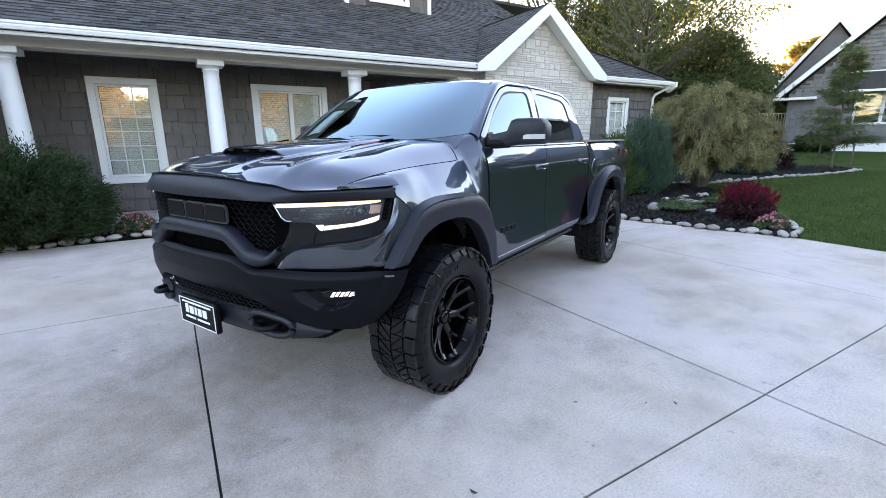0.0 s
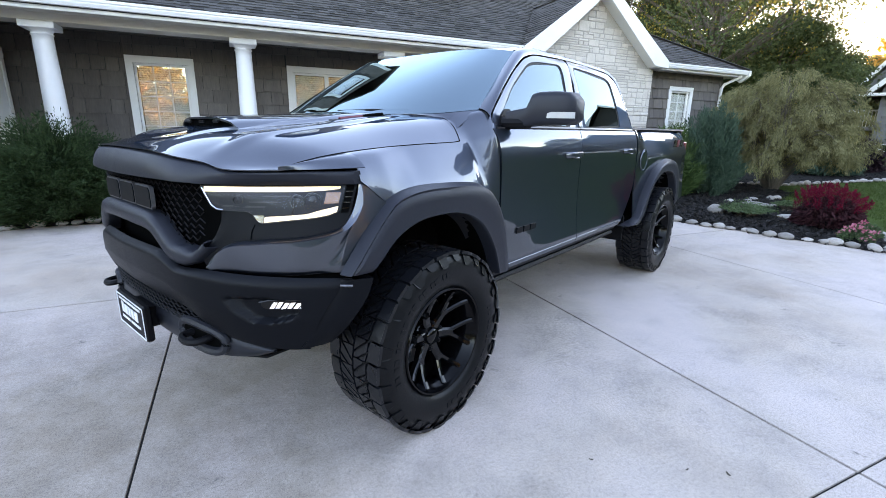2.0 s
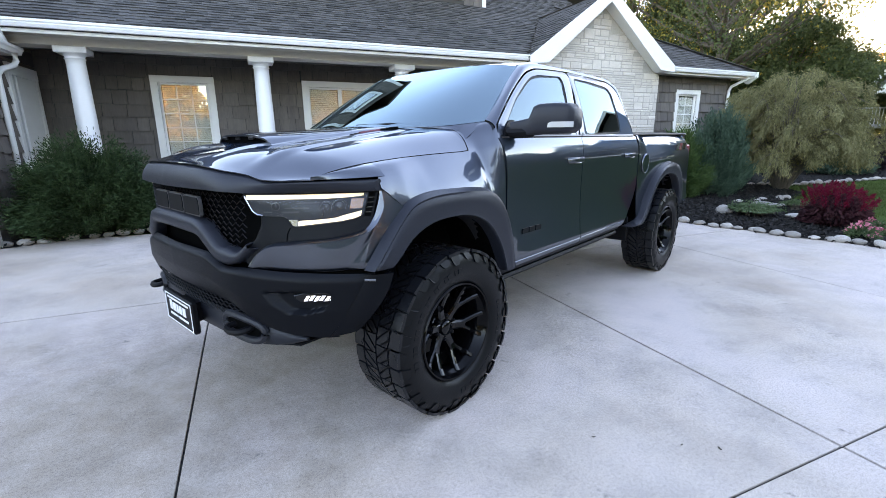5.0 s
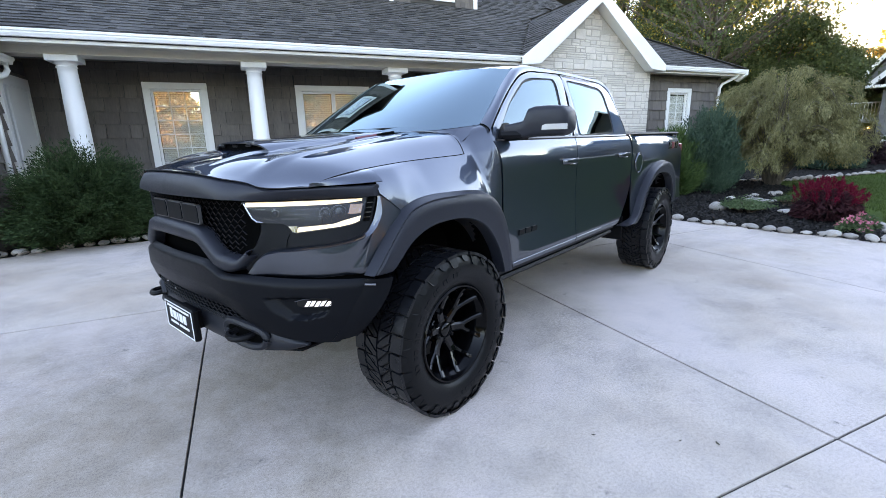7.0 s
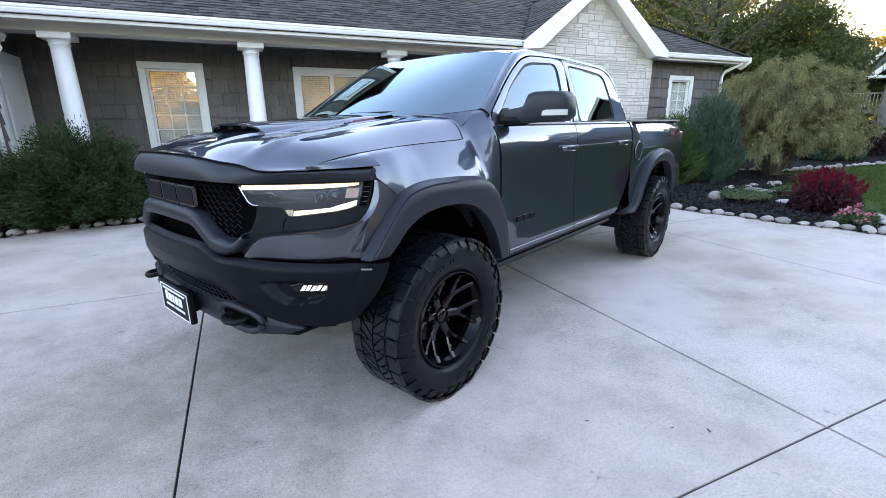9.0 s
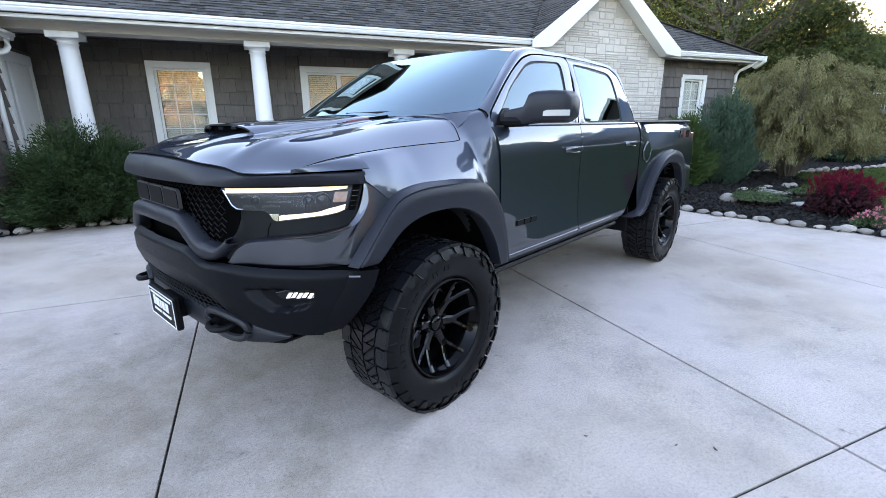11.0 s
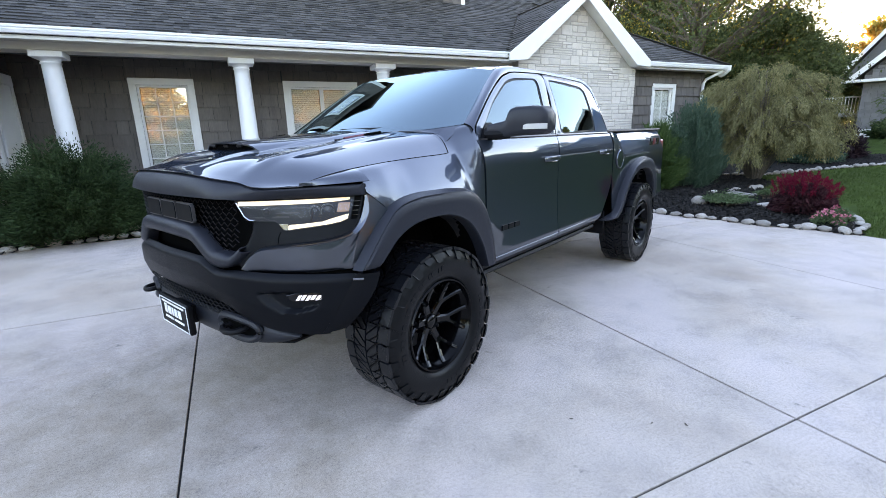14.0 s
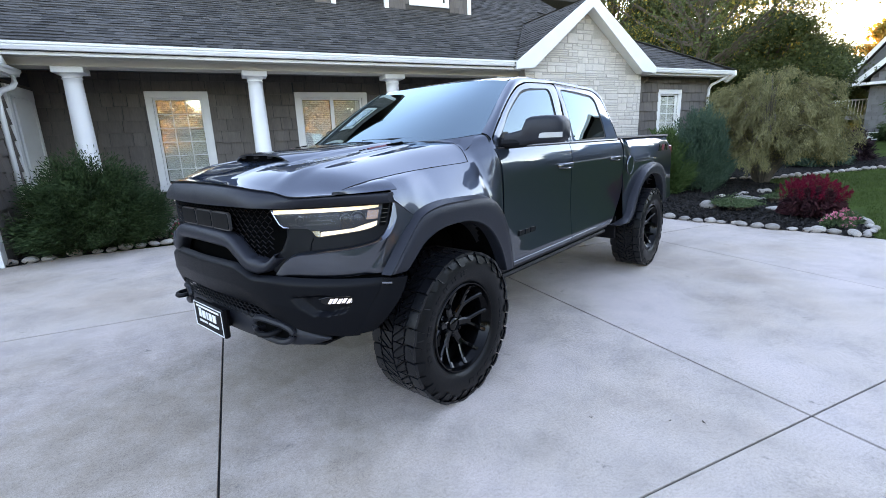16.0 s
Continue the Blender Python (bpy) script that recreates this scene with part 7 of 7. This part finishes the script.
# trees
def tree(name, label, m, height, crown, first, leaves, mat, mat2=None, leaf=0.17, clumps=70, seed=1, share=0.15, flat=0.8, under=None):
    t = thing(name, label, "tree", m, "trees round the houses")
    rs = np.random.RandomState(seed)
    bm = bmesh.new()
    tube(bm, spline([(0, 0, -0.1), (0.1, 0.05, first), (0.0, 0.15, height * 0.6), (0.1, 0, height * 0.92)], 14), [height * 0.024 * (1 - 0.9 * (i / 13) ** 0.8) + 0.02 for i in range(14)], 9)
    part("trunk", bm, BARK, t, smooth=True)
    cs = []
    for k in range(clumps):
        z = first + (height - first) * rs.uniform(0.02, 1.0)
        f = (z - first) / (height - first)
        rad = crown * (math.sin(math.pi * min(1, 0.14 + 0.82 * f)) ** 0.6) * rs.uniform(0.35, 1.05)
        a = rs.uniform(0, 2 * math.pi)
        if under:
            z = max(z, under(rad * math.cos(a)))
        cs.append((rad * math.cos(a), rad * math.sin(a), z))
    bm = bmesh.new()
    for k in range(0, clumps, 3):
        c = Vector(cs[k])
        z0 = max(first * 0.9, c.z * 0.62)
        tube(bm, spline([(0, 0, z0), (c.x * 0.45, c.y * 0.45, z0 + (c.z - z0) * 0.35), tuple(c)], 7), [0.014 * height * (1 - i / 7.5) * 0.6 + 0.012 for i in range(7)], 5)
    part("limb", bm, BARK, t)
    cs = np.array(cs)
    ids = rs.randint(0, clumps, leaves)
    sz = rs.uniform(0.45, 1.0, clumps)[ids][:, None] * crown * 0.19
    p = cs[ids] + rs.normal(size=(leaves, 3)) * sz * [1, 1, 0.62 * flat]
    d = rs.normal(size=(leaves, 3)) + [0, 0, -0.15]
    if mat2:
        g = rs.uniform(0, 1, clumps)[ids] < share
        g = g & (rs.uniform(0, 1, leaves) < 0.75) | (rs.uniform(0, 1, leaves) < share * 0.3)
        scatter("crown", mat, t, p[~g], d[~g], leaf, leaf * 0.36, 0.2)
        scatter("crown", mat2, t, p[g], d[g], leaf, leaf * 0.36, 0.2)
    else:
        scatter("crown", mat, t, p, d, leaf, leaf * 0.36, 0.2)
    return t


# The golden share of this crown stands for sunlight, put into leaf colour.
oak = tree("oak_tree", "tall spreading oak with dark green and sunlit golden leaves", pose(-3.2, 25.5, 0.5), 14.5, 6.3, 3.2, 38000, OAK, GOLD, 0.13, 110, 3, 0.12, under=lambda x: 3.2 + 0.75 * max(0.0, min(4.5, x + 0.5)))
copy_thing(oak, pose(-9.5, 30.0, 0.6, 0, 0, 130))
dark_oak = tree("oak_tree", "dense dark green oak behind the shrubs", pose(-0.6, 28.5, 0.4), 6.6, 3.3, 0.6, 42000, OAK, GOLD, 0.13, 80, 8, 0.03)
for x, y, s, k in ((0.5, 30.0, 140, 0.8), (-4.5, 31, 60, 0.9), (-6.5, 36, 60, 1.7), (-12, 42, 20, 1.7), (-16, 36, 330, 1.7), (0.4, 37.5, 15, 0.95), (-1.8, 34, 200, 0.9), (0.3, 44, 80, 1.15), (2.6, 46, 310, 0.9)):
    copy_thing(dark_oak, pose(x, y, 0.4, 0, 0, s) @ Matrix.Scale(k, 4))
tree("autumn_tree", "distant tree in orange autumn leaf", pose(6.4, 64.0, 0.8), 10.8, 3.4, 3.0, 6000, ORANGE, GOLD, 0.42, 40, 5, 0.3)
# trees all round, which the glass and the paint mirror
maple = tree("maple_tree", "broad maple in golden autumn leaf across the drive", pose(31, -14, 0), 7.0, 3.6, 1.2, 15000, AUTUMN, GOLD, 0.28, 60, 12, 0.65)
elm = tree("elm_tree", "broad dark green elm across the drive", pose(30, 2, 0.2), 12.5, 5.6, 1.2, 15000, OAK, GOLD, 0.28, 60, 13, 0.1)
for k, (x, y, s) in enumerate(((29, 14, 40), (33, -8, 80), (-2, -40, 120), (-22, -34, 220), (-30, -20, 310))):
    copy_thing(elm, pose(x, y, 0.1, 0, 0, s))
for x, y, s, k in ((36, 8, 20, 1.0), (25, -3.4, 150, 0.9), (15, -11.6, 200, 0.72), (32, -27, 260, 0.6)):
    copy_thing(maple, pose(x, y, 0.1, 0, 0, s) @ Matrix.Scale(k, 4))


def woods(label, radius, a0, a1, high, count, leaf, mat, seed):
    """A belt of trees and thicket far off, closing the place."""
    rs = np.random.RandomState(seed)
    a = radians(a0) + rs.uniform(0, 1, count) * radians(a1 - a0)
    top = high * (0.72 + 0.2 * np.sin(a * 9 + seed) + 0.14 * np.sin(a * 23 + 1.3 * seed) + 0.08 * np.sin(a * 57))
    r = radius + rs.uniform(-3, 3, count)
    z = top * rs.uniform(0.0, 1.0, count) ** 0.8
    p = np.stack([r * np.cos(a), r * np.sin(a), z], axis=1)
    return tagged(scatter("woods", mat, None, p, rs.normal(size=(count, 3)), leaf, leaf * 0.4, 0.2), label, "woods", kind="stuff")


woods("dark green thicket of trees across the street", 40, -165, -44, 8.5, 22000, 0.75, OAK, 5)
woods("low hedge-like thicket across the street", 40, -46, -18, 4.2, 6000, 0.6, OAK, 6)
woods("dark green thicket of trees beside the street", 40, -20, 60, 8.5, 16000, 0.75, OAK, 8)
woods("tall dark trees beside the street", 46, 8, 68, 13.0, 16000, 0.8, OAK, 9)
woods("far dark green belt of trees", 95, 62, 118, 7.0, 14000, 1.0, OAK, 7)


# young staked conifer on the lawn
yc = thing("young_conifer", "young staked conifer with thin drooping green branches", "tree", pose(5.0, 20.6, 0.36))
part("trunk", tube(bmesh.new(), [(0, 0, 0), (0.02, 0, 2), (0, 0.02, 4.5)], [0.05, 0.035, 0.008], 7), BARK, yc)
rs = np.random.RandomState(31)
P, D = [], []
bm = bmesh.new()
for k in range(95):
    z = 0.35 + 4.0 * rs.uniform(0, 1) ** 1.1
    ln = 1.45 * (1 - (z / 4.7) ** 1.3) * rs.uniform(0.55, 1.05) + 0.1
    a = rs.uniform(0, 2 * math.pi)
    e = Vector((ln * math.cos(a), ln * math.sin(a), z + 0.12 * ln))
    pts = spline([(0, 0, z), (e.x * 0.6, e.y * 0.6, z + 0.16 * ln), tuple(e)], 6)
    tube(bm, pts, [0.012, 0.01, 0.008, 0.006, 0.004, 0.003], 4)
    for i in range(130):
        s = rs.uniform(0.15, 1)
        p = Vector((0, 0, z)).lerp(e, s) + Vector(rs.normal(size=3) * 0.06)
        P.append(p[:])
        D.append((math.cos(a) + rs.normal() * 0.8, math.sin(a) + rs.normal() * 0.8, -0.15 + rs.normal() * 0.3))
part("branch", bm, BARK, yc)
scatter("foliage", CONIFER, yc, np.array(P), np.array(D), 0.13, 0.012, 0.25)
for sx_ in (-0.45, 0.55):
    part("stake", tube(bmesh.new(), [(sx_, -0.2, 0), (sx_ * 0.95, -0.2, 1.15)], 0.025, 6), BARK, yc)

# ---- the neighbour's house ----
GREY_SHAKE = material("grey_shake", (0.16, 0.155, 0.155), 0.8, vary=0.12, scale=3, fine=20, island=0.3)
nh = thing("neighbour_house", "grey shake-sided house with white rakes and a dark roof", "house", pose(3.75, 32.6, 0.7, 0, 0, -4))


def courses(name, parent, u0, u1, b, z0, ztop, cut=(), step=0.26, wide=(0.18, 0.46), keep=None, each_from=None, mat=SHAKE_J, proud=0.042, limit=300, ragged=0.018):
    """Courses of shakes on a wall that faces -b. Those inside the stretch each_from (u0, u1) are objects of their own, the rest one mesh."""
    vs, fs, made = [], [], 0
    z = z0
    row = 0
    while z < ztop(u0) + 4 and row < 60:
        x = u0 - rnd(0, 0.15)
        while x < u1:
            w = rnd(*wide)
            a, c = max(x, u0) + 0.005, min(x + w, u1) - 0.005
            x += w
            if c - a < 0.02:
                continue
            lo = z + rnd(-ragged, ragged)
            hi = min(z + step + 0.012, min(ztop(a), ztop(c)))
            if hi - lo < 0.03:
                continue
            if any(c > h[0] and a < h[1] and hi > h[2] and lo < h[3] for h in cut):
                spans = []
                for h in cut:
                    if c > h[0] and a < h[1] and hi > h[2] and lo < h[3]:
                        if a < h[0] - 0.02:
                            spans.append((a, h[0], lo, hi))
                        if c > h[1] + 0.02:
                            spans.append((h[1], c, lo, hi))
                        if lo < h[2] - 0.03:
                            spans.append((max(a, h[0]), min(c, h[1]), lo, h[2]))
                        if hi > h[3] + 0.03:
                            spans.append((max(a, h[0]), min(c, h[1]), h[3], hi))
            else:
                spans = [(a, c, lo, hi)]
            for a_, c_, l_, h_ in spans:
                p = proud + rnd(-0.003, 0.004)
                V = [(a_, b - p, l_), (c_, b - p, l_), (c_, b - 0.004, h_), (a_, b - 0.004, h_), (a_, b, l_), (c_, b, l_), (c_, b, h_), (a_, b, h_)]
                F = [(0, 1, 2, 3), (4, 5, 1, 0), (4, 0, 3, 7), (1, 5, 6, 2), (3, 2, 6, 7)]
                if each_from and each_from[0] < a_ < each_from[1] and made < limit:
                    raw("shake", V, F, SHAKE, parent)
                    made += 1
                else:
                    k = len(vs)
                    vs += V
                    fs += [tuple(i + k for i in f) for f in F]
        z += step
        row += 1
    if vs:
        tagged(raw(name, vs, fs, mat, parent), kind="stuff")


bm = bmesh.new()
prism(bm, [(0, 0), (12.5, 0), (12.5, 3.2), (6.2, 9.4), (0, 3.3)], 1, 0, 9.0)
part("wall", bm, UNDER, nh)
part("foundation", boxes((-0.02, 12.5, -0.05, 0.0, -0.3, 0.42)), WHITE, nh)
NW = [(3.1, 4.1, 1.55, 3.05), (4.25, 5.25, 1.55, 3.05), (5.4, 6.4, 1.55, 3.05)]
courses("shake_siding", nh, 0.0, 9.0, 0.0, 0.42, lambda u: 3.25 + 0.99 * u if u < 6.2 else 9.4 - 0.99 * (u - 6.2), [(h[0] - 0.1, h[1] + 0.1, h[2] - 0.12, h[3] + 0.1) for h in NW] + [(2.3, 9.0, 3.2, 4.3)], 0.21, (0.2, 0.5), mat=GREY_SHAKE)
for h in NW:
    w = part("window", boxes((h[0] - 0.1, h[1] + 0.1, -0.04, 0.02, h[3], h[3] + 0.1), (h[0] - 0.1, h[1] + 0.1, -0.05, 0.02, h[2] - 0.12, h[2]), (h[0] - 0.1, h[0], -0.04, 0.02, h[2], h[3]), (h[1], h[1] + 0.1, -0.04, 0.02, h[2], h[3]), (h[0], h[1], -0.03, -0.01, (h[2] + h[3]) / 2 - 0.03, (h[2] + h[3]) / 2 + 0.03)), WHITE, nh)
    part("pane", boxes((h[0], h[1], -0.012, -0.006, h[2], h[3])), FAR_PANE, w)
bm = bmesh.new()
slab_on(bm, (2.3, -0.9, 3.25), (11.0, -0.9, 3.25), (11.0, 0.0, 4.2), (2.3, 0.0, 4.2), 0.08)
part("pent_roof", bm, ROOF, nh)
part("pent_gutter", boxes((2.25, 11.0, -1.0, -0.9, 3.12, 3.24)), WHITE, nh)
part("pent_flashing", boxes((2.3, 11.0, -0.03, 0.0, 4.21, 4.27)), WHITE, nh)
bm = bmesh.new()
prism(bm, [(-0.45, 2.98), (6.2, 9.6), (12.9, 2.95), (12.9, 3.15), (6.2, 9.88), (-0.6, 3.12)], 1, -0.5, 9.3)
part("roof", bm, ROOF, nh)
bm = bmesh.new()
prism(bm, [(-0.5, 2.93), (6.2, 9.55), (6.2, 9.9), (-0.62, 3.14)], 1, -0.56, -0.502)
prism(bm, [(6.2, 9.55), (12.95, 2.9), (13.0, 3.12), (6.2, 9.9)], 1, -0.56, -0.502)
part("rake_board", bm, WHITE, nh)
part("eave_return", boxes((-0.9, 1.3, -0.6, 0.0, 2.88, 3.02)), WHITE, nh)
bm = bmesh.new()
prism(bm, [(-1.0, 3.3), (1.75, 7.15), (4.5, 3.3)], 1, 2.0, 6.0)
part("rear_gable", bm, GREY_SHAKE, nh)
bm = bmesh.new()
prism(bm, [(-1.35, 3.0), (1.75, 7.25), (4.9, 3.0), (4.9, 3.25), (1.75, 7.55), (-1.45, 3.2)], 1, 1.6, 6.5)
part("rear_roof", bm, ROOF, nh)
bm = bmesh.new()
prism(bm, [(-1.38, 2.98), (1.75, 7.22), (4.9, 2.98), (4.9, 3.2), (1.75, 7.52), (-1.48, 3.18)], 1, 1.54, 1.598)
part("rake_board", bm, WHITE, nh)
part("vent_pipe", tube(bmesh.new(), [(0.75, 1.7, 3.2), (0.75, 1.7, 4.6)], 0.05, 8), WHITE, nh)
# its deck
deck = thing("deck", "raised wooden deck with a white railing beside the grey house", "deck", pose(3.75, 32.6, 0.7, 0, 0, -4))
part("platform", boxes((-3.2, -0.02, 2.0, 6.0, 1.15, 1.35)), DECK, deck)
part("top_rail", boxes((-3.2, -0.02, 1.98, 2.06, 2.2, 2.28)), WHITE, deck)
for k in range(21):
    part("baluster", boxes((-3.15 + 0.15 * k, -3.11 + 0.15 * k, 2.0, 2.04, 1.35, 2.2)), WHITE, deck)
for x in (-3.1, -1.6, -0.15):
    part("post", boxes((x - 0.06, x + 0.06, 2.0, 2.12, -0.3, 1.15)), UNDER, deck)

# ---- pieces of the house's walls ----
courses("shake_siding", house, -4.15, 6.0, WALL_B, 0.16, lambda u: 3.168, [(h[0] - 0.13, h[1] + 0.13, h[2] - 0.13, h[3] + 0.13) for h in (W1, W2)], each_from=(-3.2, 0.85))
courses("shake_siding", house, 9.84, 12.93, RIGHT_B, 0.1, lambda u: 3.13, [(W3[0] - 0.12, W3[1] + 0.12, W3[2] - 0.12, W3[3] + 0.12)], each_from=(9.84, 12.93), limit=300, wide=(0.13, 0.34), ragged=0.007)
wing_side = thing("wing_siding", "brown shake siding on the wing's side wall", "siding", HOUSE @ pose(WING_U, 0, 0, 0, 0, 90), kind="structure")
courses("shake_siding", wing_side, 5.4, 8.1, 0.0, 0.05, lambda u: 2.86, [(6.77, 8.0, 0.0, 2.79)], each_from=(5.4, 8.1), limit=200)

# split-faced stones of the gable
def rake_z(u):
    return (PK_Z - 0.22) - 0.722 * abs(u - PK_U)


made, vs, fs = 0, [], []
z = 0.02
while z < 4.6:
    rh = random.choice((0.15, 0.19, 0.24))
    u = 6.0 - rnd(0, 0.1)
    while u < 9.82:
        w = rnd(0.3, 0.75)
        a, c = max(u, 6.0), min(u + w, 9.82)
        u += w
        if c - a < 0.04:
            continue
        q1, q2, m1 = z + rh * rnd(0.28, 0.42), z + rh * rnd(0.58, 0.72), a + (c - a) * rnd(0.35, 0.65)
        cells = random.choice(([(a, c, z, q1), (a, m1, q1, z + rh), (m1, c, q1, z + rh)], [(a, m1, z, q2), (m1, c, z, q2), (a, c, q2, z + rh)], [(a, c, z, q1), (a, c, q1, q2), (a, c, q2, z + rh)],
                               [(a, m1, z, z + rh), (m1, c, z, q1), (m1, c, q1, z + rh)], [(a, m1, z, q2), (a, m1, q2, z + rh), (m1, c, z, z + rh)], [(a, c, z, q2), (a, m1, q2, z + rh), (m1, c, q2, z + rh)]))
        for a_, c_, l_, h_ in cells:
            if c_ > W4[0] - 0.05 and a_ < W4[1] + 0.05 and h_ > W4[2] - 0.05 and l_ < W4[3] + 0.05:
                if a_ < W4[0] - 0.09:
                    c_ = W4[0] - 0.05
                elif c_ > W4[1] + 0.09:
                    a_ = W4[1] + 0.05
                else:
                    continue
            h_ = min(h_, rake_z(a_), rake_z(c_))
            if h_ - l_ < 0.025:
                continue
            g = 0.0035
            p, q = rnd(0.0, 0.016), 0.01
            a2, c2, l2, h2 = a_ + g, c_ - g, l_ + g, h_ - g
            f = GAB_B - p
            V = [(a2, GAB_B + 0.035, l2), (c2, GAB_B + 0.035, l2), (c2, GAB_B + 0.035, h2), (a2, GAB_B + 0.035, h2),
                 (a2 + rnd(0, 0.004), f + 0.01, l2 + rnd(0, 0.004)), (c2 - rnd(0, 0.004), f + 0.01, l2 + rnd(0, 0.005)), (c2 - rnd(0, 0.004), f + 0.01, h2 - rnd(0, 0.005)), (a2 + rnd(0, 0.004), f + 0.01, h2 - rnd(0, 0.004)),
                 (a2 + q, f - rnd(0, 0.012), l2 + q), (c2 - q, f - rnd(0, 0.012), l2 + q), (c2 - q, f - rnd(0, 0.012), max(l2 + q + 0.002, h2 - q)), (a2 + q, f - rnd(0, 0.012), max(l2 + q + 0.002, h2 - q))]
            F = []
            for s in (0, 4):
                for k in range(4):
                    F.append((s + k, s + (k + 1) % 4, s + 4 + (k + 1) % 4, s + 4 + k))
            F.append((8, 9, 10, 11))
            if l_ > 1.45 and made < 300:
                raw("stone", V, F, STONE, house)
                made += 1
            else:
                k = len(vs)
                vs += V
                fs += [tuple(i + k for i in t) for t in F]
    z += rh
tagged(raw("stone_facing", vs, fs, STONE, house), kind="stuff")
